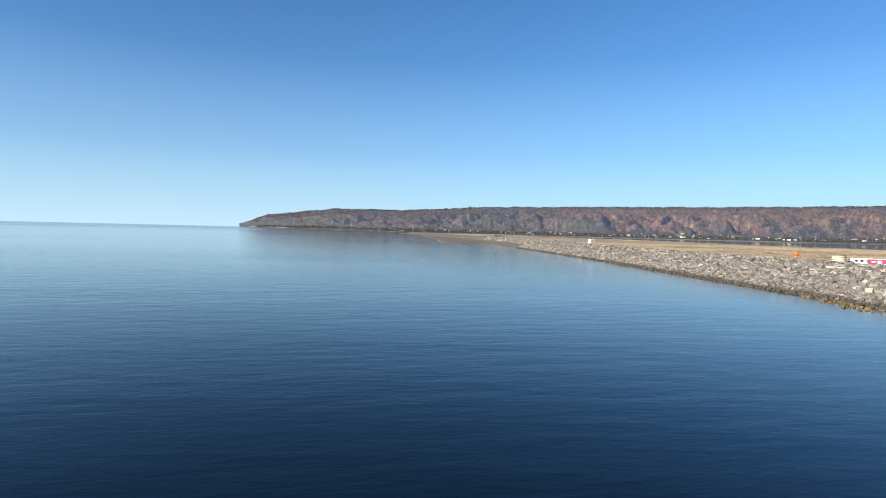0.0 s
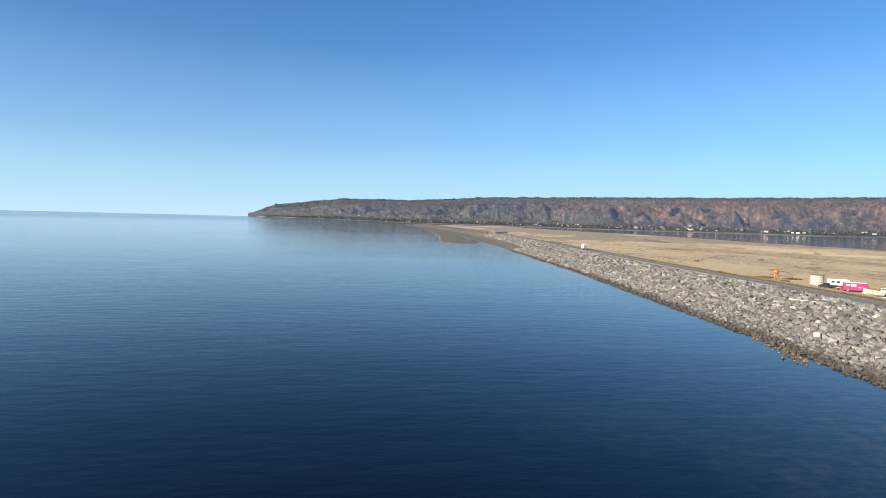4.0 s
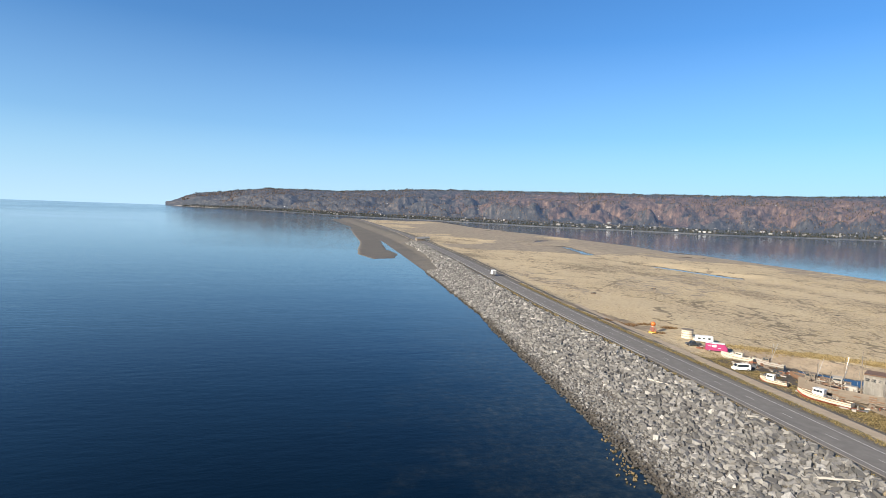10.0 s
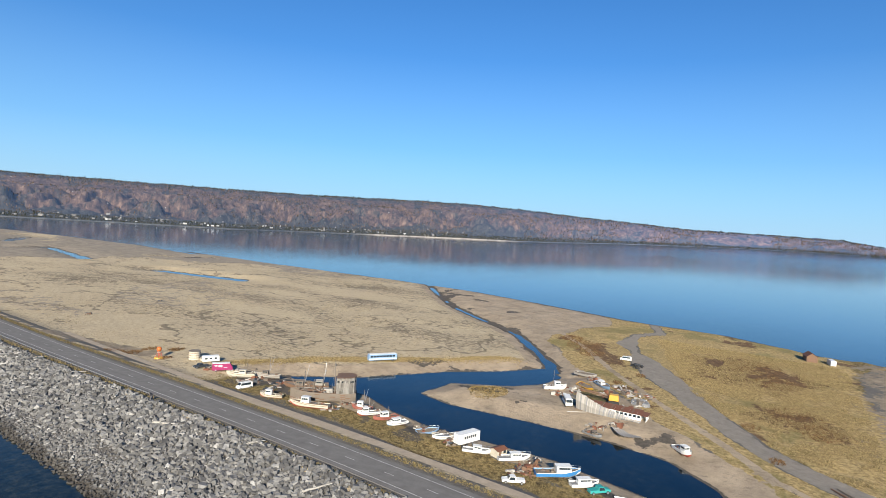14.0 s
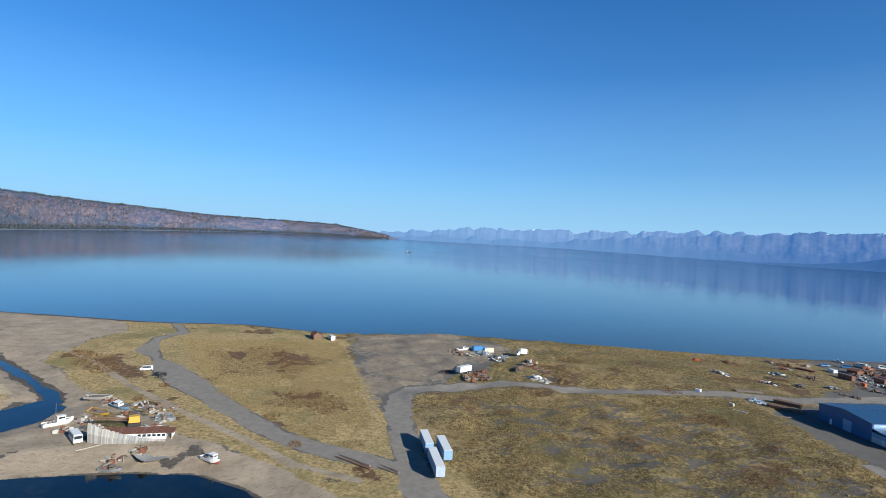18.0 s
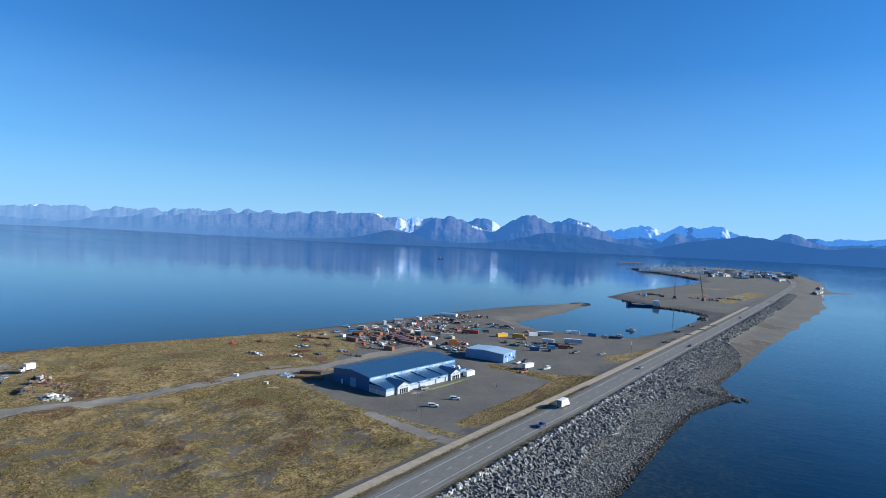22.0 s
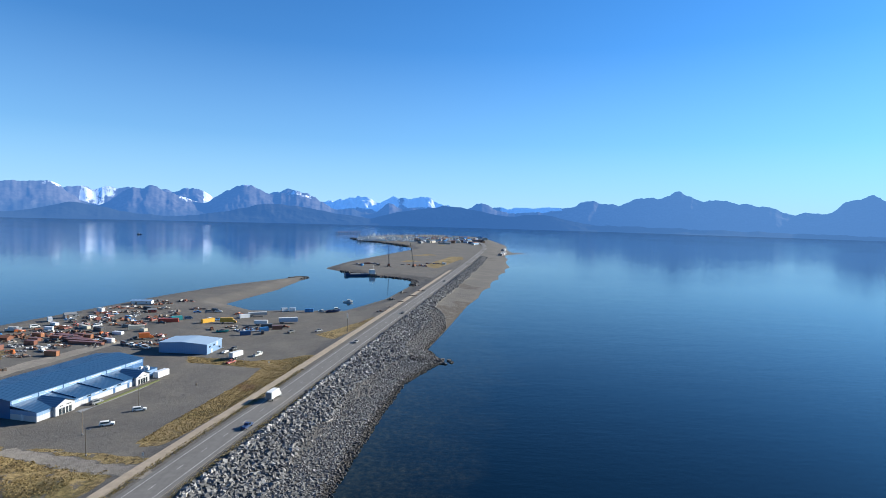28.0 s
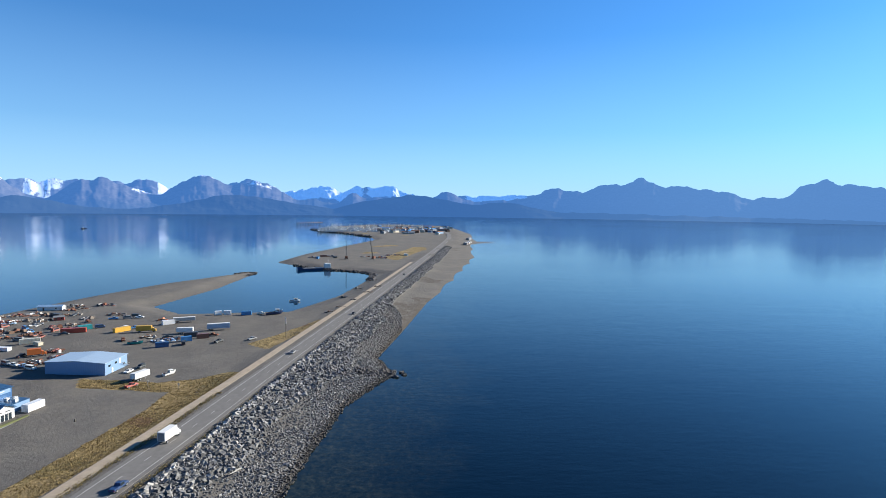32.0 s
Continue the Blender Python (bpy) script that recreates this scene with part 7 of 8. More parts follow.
for x, y, a, lean in ((-48, -862, 100, -7.0), (-86, -866, 60, 10.0)):
    t = thing("lattice_crane", "tall dark lattice boom crane beside the lagoon", "crane", "cranes")
    bm = B()
    bx(bm, 6, 3.6, 3.2, 0, 0, 1.2, (0.9, 0.9))
    part("cab", soften(bm, 0.15), RUST, t)
    for s in (-1, 1):
        bm = B()
        bx(bm, 6.5, 1.0, 1.3, 0, s * 2, 0, (0.9, 1))
        part("track", bm, DARK, t)
    bm = B()
    for p, q in ((-0.6, -0.6), (-0.6, 0.6), (0.6, -0.6), (0.6, 0.6)):
        cyl(bm, 0.14, (2 + p, q, 3), (2 + lean + p * 0.3, q * 0.3, 36), 5)
    for k in range(16):
        u, v = k / 16, (k + 1) / 16
        for q in (-1, 1):
            f, g = 0.6 * (1 - 0.7 * u), 0.6 * (1 - 0.7 * v)
            cyl(bm, 0.08, (2 + lean * u - f, q * f, 3 + 33 * u), (2 + lean * v + g, q * g, 3 + 33 * v), 4)
    part("boom", bm, DARK, t)
    bm = B()
    cyl(bm, 0.06, (-2.5, 0, 4), (2 + lean, 0, 36), 4)
    part("stay", bm, DARK, t)
    stand(t, x, y, a)
boat("white fishing boat lying in the still lagoon", -40, -519, -170, 8.5, 3, 1.8, WHITE, WHITE, 0.1, 0.35, 1.8, 3.0, 0, None, True, sink=0.6, z=0.0)
boat("dark fishing vessel far out on the bay", 826, -1840, 20, 16, 5, 3, NAVY, WHITE, 0.15, 0.3, 3.0, 6.0, 0, None, False, sink=1.0, z=0.0)
boat("dark fishing vessel far out on the bay", 2300, -640, 60, 26, 7, 4, NAVY, WHITE, 0.15, 0.3, 4.0, 8.0, 0, None, False, sink=1.2, z=0.3)
boat("low dark barge far out on the bay", 2750, -480, 70, 44, 10, 3, DARK, None, 0, 0, 0, 0, 0, None, False, "barge", sink=1.2, z=0.9)
r = random.Random(12)
for k, (x, y) in enumerate(((-8, -868), (2, -884), (-18, -905), (-30, -880), (-108, -925), (-120, -932), (-132, -930), (-96, -880), (-70, -900), (-12, -895))):
    if k % 3 == 0:
        container(("blue", "rust", "white", "dark")[k % 4], ((0.06, 0.2, 0.42), (0.28, 0.09, 0.05), (0.75, 0.75, 0.74), (0.08, 0.08, 0.08))[k % 4], "shipping container on the far landing", x, y, r.uniform(0, 180), 9)
    else:
        heap("gear_heap", "heap of dark fishing gear on the far landing", x, y, 8, 4, 16, [DARK, RUST, GREY, NAVY], 90 + k, (2, 6), 2.2)
for k in range(3):
    heap("beach_heap", "dark heap of driftwood on the lagoon bank", -78 - 9 * k, -520 - 62 * k, 5, 2, 18, [DARK, BROWN, WOOD], 120 + k, (1, 4), 1.0)
for k in range(60):
    u = r.random()
    x, y = (-60 - 215 * u + r.uniform(-35, 45), -1640 - 560 * r.random())
    if not bool(inside(np.array([[x, y]]), LAND)[0]):
        continue
    wall_m = r.choice([WHITE, GREY, SKYBLUE, BROWN, CREAM, NAVY])
    shed(wall_m, r.choice([GREY, RUST, BLUE, BROWN]), "harbour building on the far end of the spit", x, y, r.uniform(0, 180), r.uniform(12, 30), r.uniform(8, 13), r.uniform(4, 7), r.uniform(1.5, 3), "harbour_building")
for k, (x, y) in enumerate(((-262, -1255), (-268, -1275), (-274, -1300), (-258, -1235), (-285, -1420), (-292, -1450))):
    shed(r.choice([WHITE, BROWN, GREY]), GREY, "beach cabin on the far spit", x, y, 75, 11, 8, 3.5, 2.0, "cabin")
vs, fs = [], []
for k in range(420):
    x, y = r.uniform(-200, 140), r.uniform(-2150, -1760)
    h = r.uniform(9, 17)
    i = len(vs)
    L2, a = r.uniform(5, 9), r.choice([0.5, 2.07])
    c, s = math.cos(a), math.sin(a)
    for dx, dy, z in ((-L2, -1.8, 3), (L2, -0.6, 3), (L2, 0.6, 3), (-L2, 1.8, 3), (-L2, -1.8, 5.6), (L2 * 0.5, -1.2, 6.4), (L2 * 0.5, 1.2, 6.4), (-L2, 1.8, 5.6)):
        vs.append((x + dx * c - dy * s, y + dx * s + dy * c, z))
    fs += [(i, i + 1, i + 5, i + 4), (i + 1, i + 2, i + 6, i + 5), (i + 2, i + 3, i + 7, i + 6), (i + 3, i, i + 4, i + 7), (i + 4, i + 5, i + 6, i + 7)]
    i = len(vs)
    for q in range(3):
        vs += [(x + 0.25 * math.cos(2.1 * q), y + 0.25 * math.sin(2.1 * q), 5), (x + 0.25 * math.cos(2.1 * q), y + 0.25 * math.sin(2.1 * q), 5 + h)]
    fs += [(i + 2 * q, i + (2 * q + 2) % 6, i + (2 * q + 3) % 6, i + 2 * q + 1) for q in range(3)]
tagged(raw("moored_boats", vs, fs, WHITE), "crowded small boat harbour of white hulls and masts", "boats", kind="stuff")
t = thing("trestle_pier", "long dark trestle pier at the far harbour", "pier")
bm = B()
bx(bm, 150, 9, 2, 0, 0, 7)
part("deck", bm, BROWN, t)
for k in range(16):
    bm = B()
    cyl(bm, 1.0, (-70 + 9.4 * k, 0, -2), (-70 + 9.4 * k, 0, 7), 6)
    part("pile", bm, DARK, t)
t.matrix_world = pose(262, -2500, 0, 0, 0, 55)
r2 = np.random.default_rng(31)


def along(line, step, spread, seed):
    q = resample(line, step)
    g = np.random.default_rng(seed)
    q = np.concatenate([q + g.normal(0, spread, q.shape) for _ in range(4)])
    return np.c_[q, np.maximum(height(q), 0.0)]


q = along([(10, -800), (-31, -748), (-62, -741), (-97, -708), (-90, -660)], 2.2, 1.6, 3)
stones("lagoon_rocks", q, r2.uniform(0.8, 1.9, len(q)), DARKROCK, "dark rock bank along the lagoon", 4)
q = along([(40, -690), (39, -712), (47, -722), (60, -705)], 1.5, 1.5, 5)
stones("point_rocks", q, r2.uniform(0.5, 1.2, len(q)), DARKROCK, "dark rocks at the point of a sand spit", 6)
q = along([(168, -1990), (160, -1925), (90, -1800), (18, -1676), (-45, -1532)], 5, 3, 7)
stones("breakwater_rocks", q, r2.uniform(2, 4, len(q)), DARKROCK, "dark rock breakwater of the harbour", 8)
q = along([(-105, -316), (-113, -317), (-122, -318)], 1.0, 2.2, 9)
q = q[np.abs(q[:, 1] + 317) < 9]
stones("outcrop_rocks", np.concatenate([q, q + r2.normal(0, 1.6, q.shape) * [1, 1, 0]]), r2.uniform(0.5, 1.1, 2 * len(q)), DARKROCK, "dark wet rocks running out into the water", 10)
KELP = worn("kelp_rock", (0.13, 0.092, 0.042), 0.8, amount=0.6, scale=2.0, dirt=(0.08, 0.065, 0.045))
q = resample([(-47, 110), (-52, 92), (-56.5, 74), (-60, 58), (-64, 40), (-68, 22)], 0.55)
q = np.concatenate([q + r2.normal(0, 1, q.shape) * [0.9 + 0.5 * k, 1.2] for k in range(2)])
q = q[wobble(q, 9, 3.0) > -0.25]
q = np.c_[q, 0.02 + 0.05 * r2.random(len(q))]
stones("kelp_rocks", q, r2.uniform(0.1, 0.32, len(q)), KELP, "yellow-brown weedy rocks standing in the shallows", 12)

pale_stone = worn("pale_stone", (0.42, 0.395, 0.355), 0.85, amount=0.4, scale=0.8, dirt=(0.2, 0.19, 0.17))
y = np.arange(-345, 60, 1.15)
q = np.stack([at_y(CREST, y) + r2.uniform(-1.1, 0.5, len(y)), y + r2.uniform(-0.4, 0.4, len(y))], 1)
stones("crest_stones", np.c_[q, height(q) + 0.25], r2.uniform(0.5, 1.0, len(q)), pale_stone, "pale boulders along the top of the riprap", 14)

# ---- guard rail and driftwood ----
t = thing("guard_rail", "grey steel guard rail along the seaward side of the road", "guard rail")
gl = resample(ROAD, 4.0)
gd = np.gradient(gl, axis=0)
gd /= np.linalg.norm(gd, axis=1)[:, None]
gs = np.stack([gd[:, 1], -gd[:, 0]], 1)
if gs[100][0] > 0:
    gs = -gs
gl = gl + gs * 6.9
ok = (gl[:, 1] > 150) & (gl[:, 1] < 480)
gl = gl[ok]
bm = B()
for a, b in zip(gl, gl[1:]):
    slab(bm, [(*a, 5.45), (*b, 5.45), (*b, 5.12), (*a, 5.12)], (0.06, 0, 0))
part("rail_beam", bm, STEEL, t)
post_bm = B()
bx(post_bm, 0.16, 0.14, 1.05, 0, 0, 0)
post = part("post", post_bm, WOOD, t)
post.location = (gl[0][0] - 0.12, gl[0][1], 4.4)
for a in gl[1:]:
    o = bpy.data.objects.new("post", post.data)
    scene.collection.objects.link(o)
    o.parent = t
    o.location = (a[0] - 0.12, a[1], 4.4)
for x, y, a, lg, z in ((-6.9, 228.9, 5, 8, 4.6), (-18, 130.5, -70, 6.8, 4.0), (-24, 74.7, -25, 6.4, 4.6), (-14.6, 101.5, -14, 4.4, 4.9), (-12, 160, 40, 4.5, 4.6), (-20, 112, 20, 3.5, 3.6), (-27, 92, 60, 4, 2.9), (-6, 190, -20, 4, 4.6), (-83, -262, 30, 5, 3.4), (-80, -215, 60, 4, 3.3), (-2, 262, 10, 6, 4.3)):
    log("bleached driftwood log lying on riprap boulders", x, y, a, lg, 0.26, DRIFT, z + 0.35, r.uniform(-6, 6))
for k in range(14):
    x = at_y(ROAD, 20 + 13 * k) + 17.5
    log("short grey post beside the path", float(x), 20 + 13 * k, 0, 0.4, 0.1, WOOD, roots=False, name="verge_post") if k % 3 == 0 else None
car(DARK, "dark car parked beside far cabins", 60, 806, 60, "wagon")
for x, y, a in ((72, 790, 10), (80, 806, 20), (88, 822, 15)):
    shed(r.choice([WOOD, CREAM, WHITE]), GREY, "small roadside building on the far marsh", x, y, a, 12, 7, 3, 1.8, "roadside_building")
for x, y in ((118, 320), (62, 300)):
    heap("marsh_stump", "dark driftwood stump on the marsh", x, y, 1.6, 1.2, 8, [DARK, BROWN], int(x), (0.6, 1.8), 0.8)

# ---- grass ----
grass_mat = mat("dry_grass", rough=0.9, spec=0.1)
geo = grass_mat.node_tree.nodes.new("ShaderNodeNewGeometry")
base(grass_mat, ramp(grass_mat, geo.outputs["Random Per Island"], [(0.0, (0.04, 0.03, 0.011)), (0.35, (0.12, 0.086, 0.033)), (0.7, (0.27, 0.195, 0.082)), (1.0, (0.44, 0.33, 0.152))]))

olive_mat = mat("olive_grass", rough=0.9, spec=0.1)
geo = olive_mat.node_tree.nodes.new("ShaderNodeNewGeometry")
base(olive_mat, ramp(olive_mat, geo.outputs["Random Per Island"], [(0.0, (0.07, 0.056, 0.022)), (0.5, (0.18, 0.142, 0.062)), (1.0, (0.33, 0.262, 0.13))]))
gold_mat = mat("golden_grass", rough=0.9, spec=0.1)
geo = gold_mat.node_tree.nodes.new("ShaderNodeNewGeometry")
base(gold_mat, ramp(gold_mat, geo.outputs["Random Per Island"], [(0.0, (0.09, 0.07, 0.03)), (0.4, (0.25, 0.19, 0.09)), (1.0, (0.45, 0.35, 0.18))]))


def tufts(name, p, size, label, seed, material):
    """Bunches of seven bent blades, joined."""
    g = np.random.default_rng(seed)
    n = len(p)
    z = height(p)
    k = 7
    a = g.uniform(0, 6.283, (n, k))
    lean = g.uniform(0.3, 1.0, (n, k)) * size[:, None]
    h = g.uniform(0.35, 0.8, (n, k)) * size[:, None]
    w = 0.09 * size[:, None]
    root = np.c_[p, z - 0.04][:, None, :]
    ca, sa = np.cos(a), np.sin(a)
    v0 = root + np.stack([-sa * w, ca * w, 0 * a], -1)
    v1 = root + np.stack([sa * w, -ca * w, 0 * a], -1)
    v2 = root + np.stack([ca * lean, sa * lean, h], -1)
    v = np.stack([v0, v1, v2], 2).reshape(-1, 3)
    return tagged(raw(name, v, np.arange(len(v)).reshape(-1, 3), material), label, "grass", kind="stuff")


def scatter(poly, count, seed, clump=8.0, cut=-0.1):
    g = np.random.default_rng(seed)
    q = np.array(poly, float)
    p = g.uniform(q.min(0), q.max(0), (int(count * 3), 2))
    p = p[inside(p, poly)]
    keep = (wobble(p, clump, 31.0) > cut) & (dist_line(p, TRACKS[0]) > 4.5) & (dist_line(p, TRACKS[1]) > 6) & (height(p) > 1.2)
    for lotp in LOTS:
        keep &= ~inside(p, lotp)
    return p[keep][:count]


FIELD = [(-14, -100), (8, -55), (60, -58), (106, -70), (112, -108), (94, -150), (82, -200), (64, -205), (10, -184), (-26, -175)]
p = scatter(FIELD, 26000, 1, 5.0, -0.35)
tufts("dune_grass", p, np.random.default_rng(2).uniform(0.3, 0.7, len(p)), "clumped dry yellow dune grass on the open field", 3, grass_mat)
p = scatter([(130, -90), (190, -150), (235, -190), (190, -290), (120, -290), (85, -240), (100, -160)], 9000, 5, 6.0, -0.1)
tufts("dune_grass", p, np.random.default_rng(6).uniform(0.3, 0.75, len(p)), "clumped dry grass between scrap heaps and bay", 7, grass_mat)
p = scatter([(60, -10), (110, 10), (190, 30), (240, 40), (225, -50), (150, -45), (85, -40), (45, -30)], 30000, 8, 6.0, -0.4)
tufts("dune_grass", p, np.random.default_rng(9).uniform(0.4, 0.95, len(p)), "tall dry grass along the low bank", 10, gold_mat)
for k, poly in enumerate(GREENY[:3]):
    p = scatter(poly, 2600, 40 + k, 5.0, -0.9) if k != 1 else None
    if p is None:
        g = np.random.default_rng(41)
        p = g.uniform((-60, -306), (12, -195), (60000, 2))
        p = p[inside(p, poly)][:4200]
    tufts("verge_grass", p, np.random.default_rng(50 + k).uniform(0.4, 0.8, len(p)), "rough grass strip beside the road", 60 + k, grass_mat)
g = np.random.default_rng(70)
y = g.uniform(-280, 330, 16000)
p = np.stack([at_y(ROAD, y) + g.uniform(6.8, 9.0, len(y)) * np.where(g.random(len(y)) < 0.45, -1, 1), y], 1)
tufts("verge_grass", p, g.uniform(0.35, 0.75, len(p)), "thin strip of dry grass along the road's edge", 71, olive_mat)
y = g.uniform(-5, 165, 7000)
p = np.stack([at_y(ROAD, y) + g.uniform(17, 27, len(y)), y], 1)
p = p[(dist_line(p, SLOUGH) > 5) & ~inside(p, SLOUGH)]
tufts("verge_grass", p, g.uniform(0.25, 0.55, len(p)), "rough green-tan grass among the beached boats", 72, olive_mat)
p = scatter([(20, 330), (30, 170), (90, 140), (130, 95), (250, 190), (380, 250), (395, 330), (200, 380)], 9000, 75, 25.0, 0.05)
tufts("marsh_grass", p, g.uniform(0.3, 0.6, len(p)), "low tan marsh grass", 76, grass_mat)
a = g.uniform(0, 6.283, 700)
d = np.sqrt(g.random(700)) * 7
tufts("marsh_grass", np.stack([74 + 1.3 * d * np.cos(a), 78 + d * np.sin(a)], 1), g.uniform(0.5, 0.9, 700), "yellow grass clump on the creek's mud island", 77, grass_mat)

q = resample([(40, 172), (66, 154), (93, 127), (104, 113), (122, 95), (131, 86)], 0.5)
p = np.concatenate([q + g.normal(0, 1, q.shape) * [2.6, 2.2] for _ in range(12)])
tufts("marsh_grass", p, g.uniform(0.5, 1.0, len(p)), "band of tall yellow grass along the creek's bank", 79, gold_mat)
shrub_mat = mat("brown_shrub", rough=0.9, spec=0.1)
geo = shrub_mat.node_tree.nodes.new("ShaderNodeNewGeometry")
base(shrub_mat, ramp(shrub_mat, geo.outputs["Random Per Island"], [(0.0, (0.07, 0.045, 0.02)), (0.6, (0.17, 0.1, 0.05)), (1.0, (0.27, 0.17, 0.08))]))
shrubs = []
for x, y, rad, n in ((27, 212, 3.0, 130), (36, 213, 2.6, 110), (41, 204, 2.6, 110), (30, 196, 2, 70), (23, 217, 3, 120), (185, 70, 9, 420), (168, 62, 6, 260), (200, 80, 6, 260), (195, -10, 12, 500), (165, -18, 9, 420), (112, -20, 9, 420), (98, -26, 6, 260), (90, -6, 3, 70), (118, 40, 2, 50), (136, 34, 2, 50), (62, -12, 2, 60), (150, -150, 6, 200), (165, -170, 6, 220), (140, -182, 4, 120), (100, -182, 5, 160), (60, -170, 5, 160), (40, -120, 5, 150), (30, -165, 4, 120), (10, -150, 3, 90), (80, -90, 3, 80), (55, -100, 2, 60)):
    a, d = g.uniform(0, 6.283, n), np.sqrt(g.random(n)) * rad
    shrubs.append(np.stack([x + d * np.cos(a) * 1.5, y + d * np.sin(a)], 1))
p = np.concatenate(shrubs)
tufts("shrubs", p, g.uniform(0.5, 1.1, len(p)), "patches of rust-brown low shrubs in the grass", 78, shrub_mat)


def tussocks(name, p, size, label, seed):
    """Low jagged domes of matted grass, joined."""
    g = np.random.default_rng(seed)
    n = len(p)
    ang = g.uniform(0, 6.283, (n, 1)) + np.arange(6) * 6.283 / 6
    rad = size[:, None] * g.uniform(0.6, 1.15, (n, 6))
    z = height(p)
    ring = np.stack([p[:, :1] + rad * np.cos(ang), p[:, 1:] + rad * np.sin(ang), (z - 0.1)[:, None] + 0 * ang], -1)
    tip = np.c_[p + g.normal(0, 0.2, p.shape) * size[:, None], z + size * g.uniform(0.4, 0.75, n)][:, None, :]
    v = np.concatenate([ring, tip], 1).reshape(-1, 3)
    i = 7 * np.arange(n)[:, None]
    f = np.stack([np.concatenate([i + k, i + (k + 1) % 6, i + 6], 1) for k in range(6)], 1).reshape(-1, 3)
    return tagged(raw(name, v, f, matted), label, "grass", kind="stuff")


matted = mat("matted_grass", rough=0.95, spec=0.1)
geo = matted.node_tree.nodes.new("ShaderNodeNewGeometry")
q = ramp(matted, geo.outputs["Random Per Island"], [(0.0, (0.1, 0.073, 0.028)), (0.5, (0.2, 0.145, 0.058)), (1.0, (0.34, 0.25, 0.11))])
base(matted, mix(matted, ramp(matted, nz(matted, 2.5, 6, 0.8), [(0.42, grey(0)), (0.6, grey(0.8))]), q, (0.07, 0.056, 0.026)))
p = scatter(FIELD, 8000, 81, 5.0, -0.25)
tussocks("grass_tussocks", p, np.random.default_rng(82).uniform(0.2, 0.55, len(p)), "matted straw tussocks scattered over the open field", 83)
p = scatter([(130, -90), (190, -150), (235, -190), (190, -290), (120, -290), (85, -240), (100, -160)], 5000, 84, 5.0, 0.0)
tussocks("grass_tussocks", p, np.random.default_rng(85).uniform(0.3, 0.85, len(p)), "matted straw tussocks on the bay-side grass", 86)

# ---- trees and houses on the far bluff ----
spruce_mat = mat("far_spruce", rough=1.0, spec=0.0)
geo = spruce_mat.node_tree.nodes.new("ShaderNodeNewGeometry")
base(spruce_mat, ramp(spruce_mat, geo.outputs["Random Per Island"], [(0.0, (0.014, 0.019, 0.016)), (0.7, (0.038, 0.04, 0.033)), (1.0, (0.08, 0.068, 0.05))]))
birch_mat = mat("far_birch", rough=1.0, spec=0.0)
geo = birch_mat.node_tree.nodes.new("ShaderNodeNewGeometry")
base(birch_mat, ramp(birch_mat, geo.outputs["Random Per Island"], [(0.0, (0.02, 0.024, 0.02)), (0.35, (0.055, 0.045, 0.036)), (0.7, (0.095, 0.066, 0.05)), (1.0, (0.16, 0.115, 0.085))]))
house_mat = mat("far_house", rough=0.8)
geo = house_mat.node_tree.nodes.new("ShaderNodeNewGeometry")
base(house_mat, ramp(house_mat, geo.outputs["Random Per Island"], [(0.0, (0.08, 0.08, 0.088)), (0.5, (0.15, 0.145, 0.14)), (0.85, (0.22, 0.215, 0.21)), (1.0, (0.42, 0.42, 0.42))]))


def on_bluff(count, t0, t1, seed, az0=-9, az1=103, power=1.0):
    g = np.random.default_rng(seed)
    az = g.uniform(az0, az1, count)
    t = t0 + (t1 - t0) * g.random(count) ** power
    rr = hill_r(az, t)
    z = hill_height(az, t)
    return np.stack([MID.x + rr * np.sin(np.radians(az)), MID.y + rr * np.cos(np.radians(az)), z], -1), g, rr


def cones(name, p, h, label, seed, material):
    g = np.random.default_rng(seed)
    n = len(p)
    ang = g.uniform(0, 6.283, (n, 1)) + np.arange(5) * 6.283 / 5
    rad = h[:, None] * g.uniform(0.2, 0.36, (n, 5))
    ring = p[:, None, :] + np.stack([rad * np.cos(ang), rad * np.sin(ang), -1.5 + 0 * ang], -1)
    tip = p[:, None, :] + np.stack([0 * h, 0 * h, h], -1)[:, None, :]
    v = np.concatenate([ring, tip], 1).reshape(-1, 3)
    i = 6 * np.arange(n)[:, None]
    f = np.stack([np.concatenate([i + k, i + (k + 1) % 5, i + 5], 1) for k in range(5)], 1).reshape(-1, 3)
    return tagged(raw(name, v, f, material), label, "trees", kind="stuff")


p, g, rr = on_bluff(15000, 0.03, 0.34, 1)
cones("shore_forest", p, g.uniform(3, 8, len(p)) * np.minimum(rr / 2800, 1.1), "dark spruce forest along the foot of the bluff", 2, spruce_mat)
p, g, rr = on_bluff(26000, 0.3, 0.98, 3)
keep = wobble(p[:, :2], 160, 5.0) > -0.25
cones("slope_forest", p[keep], (g.uniform(3.5, 8, len(p)) * rr / 3000)[keep], "scattered trees on the bluff's slopes", 4, birch_mat)
p, g, rr = on_bluff(6000, 0.95, 1.0, 5)
cones("ridge_forest", p, g.uniform(3, 8, len(p)) * rr / 3200, "row of trees along the bluff's skyline", 6, spruce_mat)


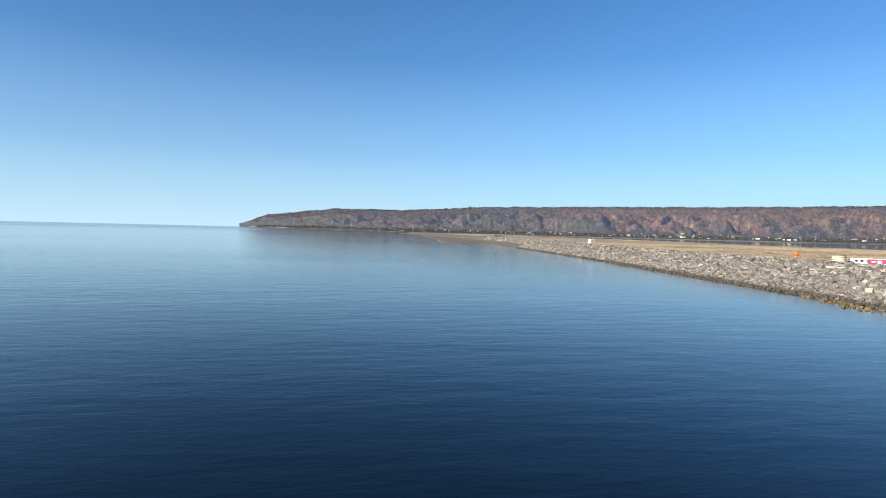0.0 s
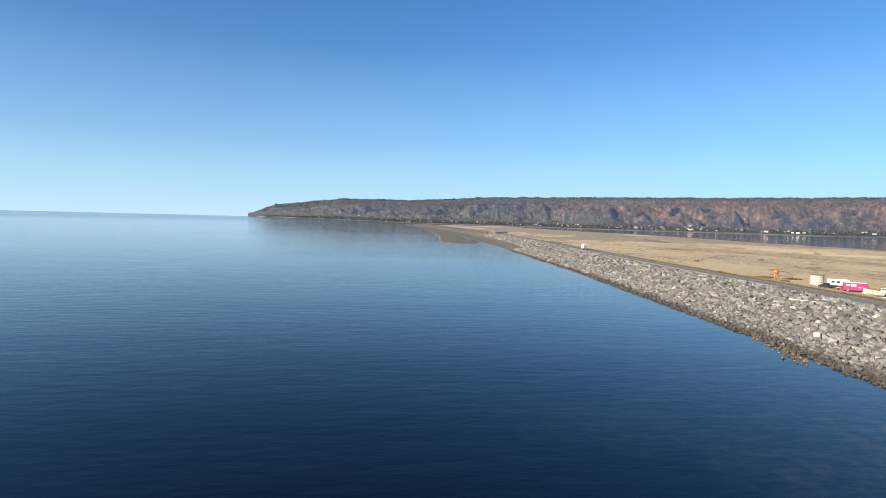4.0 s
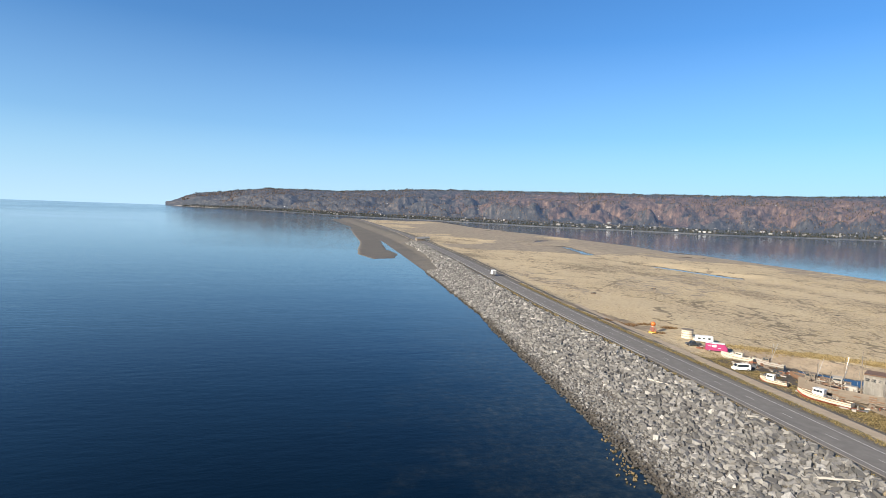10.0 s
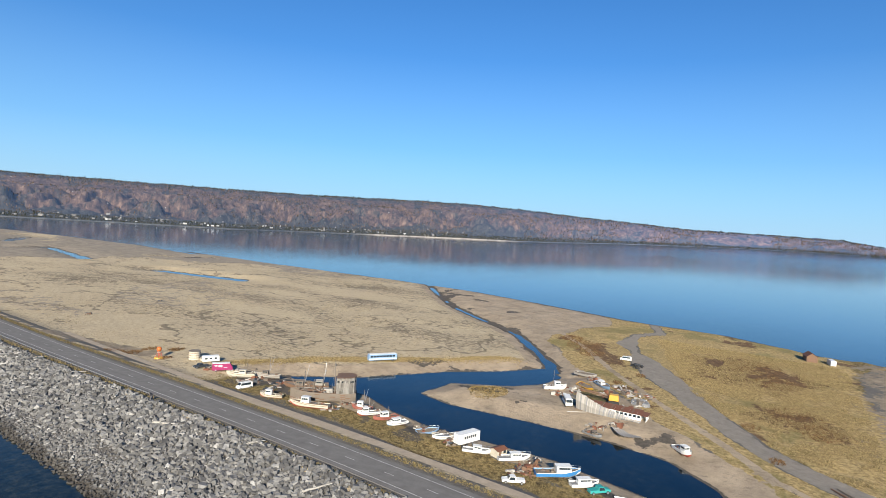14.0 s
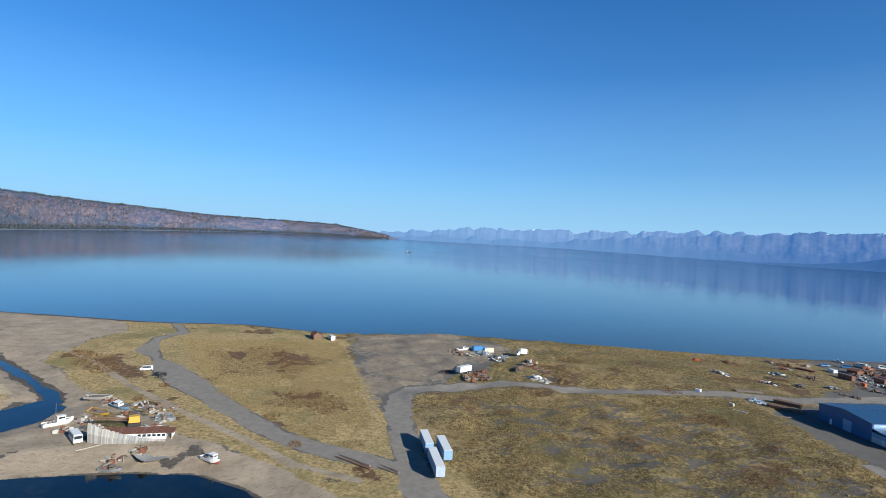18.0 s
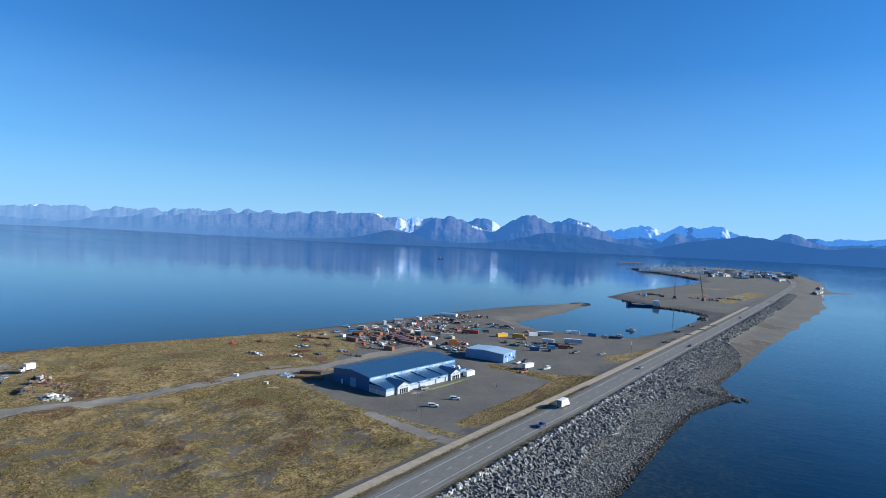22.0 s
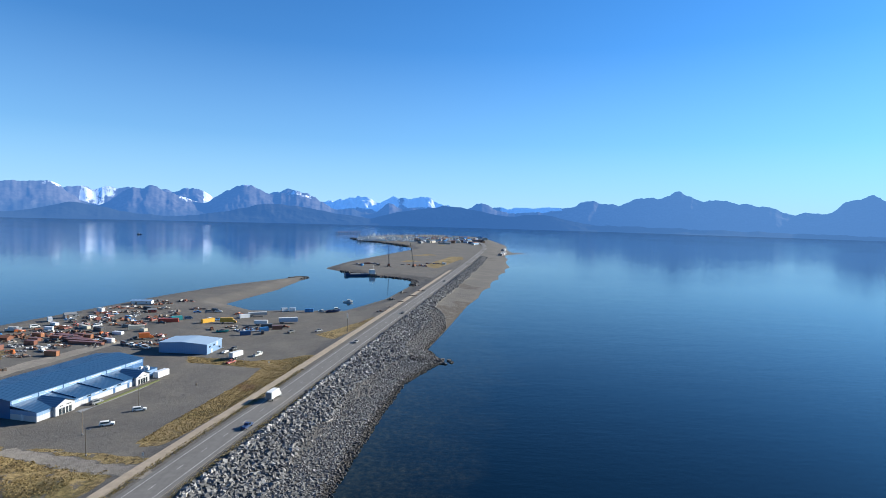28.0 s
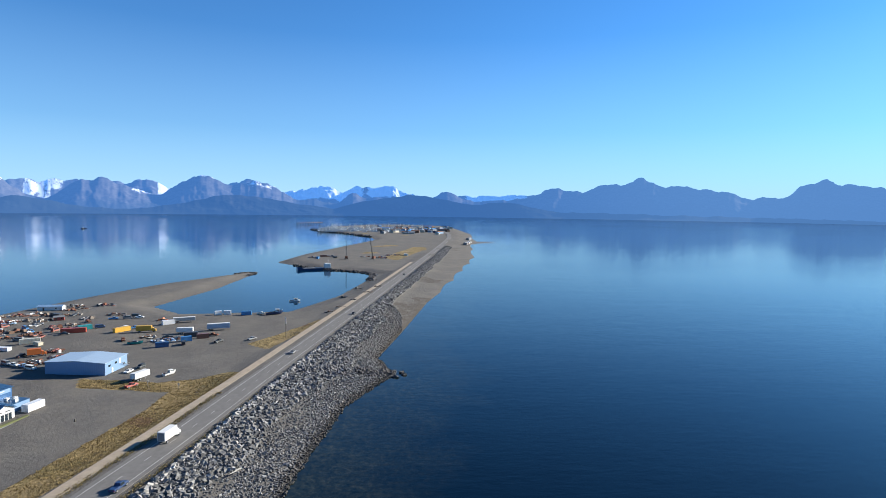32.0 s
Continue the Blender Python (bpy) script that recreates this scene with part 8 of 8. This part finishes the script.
def houses(name, p, size, label, seed):
    g = np.random.default_rng(seed)
    n = len(p)
    a = g.uniform(0, 3.14, n)
    w, d, h = size * g.uniform(0.8, 1.8, n), size * g.uniform(0.6, 1.0, n), size * g.uniform(0.4, 0.7, n)
    c = np.array([(-1, -1, 0), (1, -1, 0), (1, 1, 0), (-1, 1, 0), (-1, -1, 1), (1, -1, 1), (1, 1, 1), (-1, 1, 1), (-1, 0, 1.6), (1, 0, 1.6)], float)
    x, y, z = c[None, :, 0] * w[:, None] / 2, c[None, :, 1] * d[:, None] / 2, c[None, :, 2] * h[:, None] - 1
    v = np.stack([x * np.cos(a)[:, None] - y * np.sin(a)[:, None], x * np.sin(a)[:, None] + y * np.cos(a)[:, None], z], -1) + p[:, None, :]
    f = np.array([(0, 1, 5, 4), (2, 3, 7, 6), (1, 2, 6, 5), (3, 0, 4, 7), (4, 5, 9, 8), (6, 7, 8, 9)])
    return tagged(raw(name, v.reshape(-1, 3), (f[None] + 10 * np.arange(n)[:, None, None]).reshape(-1, 4), house_mat), label, "houses", kind="stuff")


p, g, rr = on_bluff(260, 0.1, 0.42, 11, -6, 70)
houses("town_houses", p + [0, 0, 2], g.uniform(3, 6.5, len(p)), "scattered pale houses of a town below the bluff", 12)
p, g, rr = on_bluff(26, 0.1, 0.16, 13, 0, 62)
houses("shore_buildings", p + [0, 0, 2], g.uniform(5, 10, len(p)), "long pale buildings near the far shore", 14)
p, g, rr = on_bluff(110, 0.45, 1.0, 15, -2, 80)
houses("hill_houses", p + [0, 0, 2], g.uniform(3, 5.5, len(p)), "pale houses on the bluff's top and slopes", 16)

# ---- boulders nearest to the flight, each one a part ----
t = thing("riprap_bank", "tumbled angular grey boulders of a sea wall", "rocks")
stone_meshes = []
for k, s in enumerate(SHAPES[:8]):
    m = bpy.data.meshes.new("boulder")
    m.from_pydata([tuple(q) for q in s], [], [tuple(int(i) for i in f) for f in BOX_F])
    m.materials.append(boulder_mat)
    stone_meshes.append(m)
p, z, tt, g = slope_spots(60, 70, 0.95, 99)
big = tt > 0.28
for (x, y), zz in list(zip(p[big], z[big]))[:300]:
    o = bpy.data.objects.new("boulder", stone_meshes[int(g.integers(0, 8))])
    scene.collection.objects.link(o)
    o.parent = t
    s = 0.95 * 0.76 * g.uniform(0.65, 1.35)
    o.matrix_basis = pose(x, y, zz + 0.12 * s, g.uniform(-25, 25), g.uniform(-25, 25), g.uniform(0, 360)) @ Matrix.Scale(s, 4)
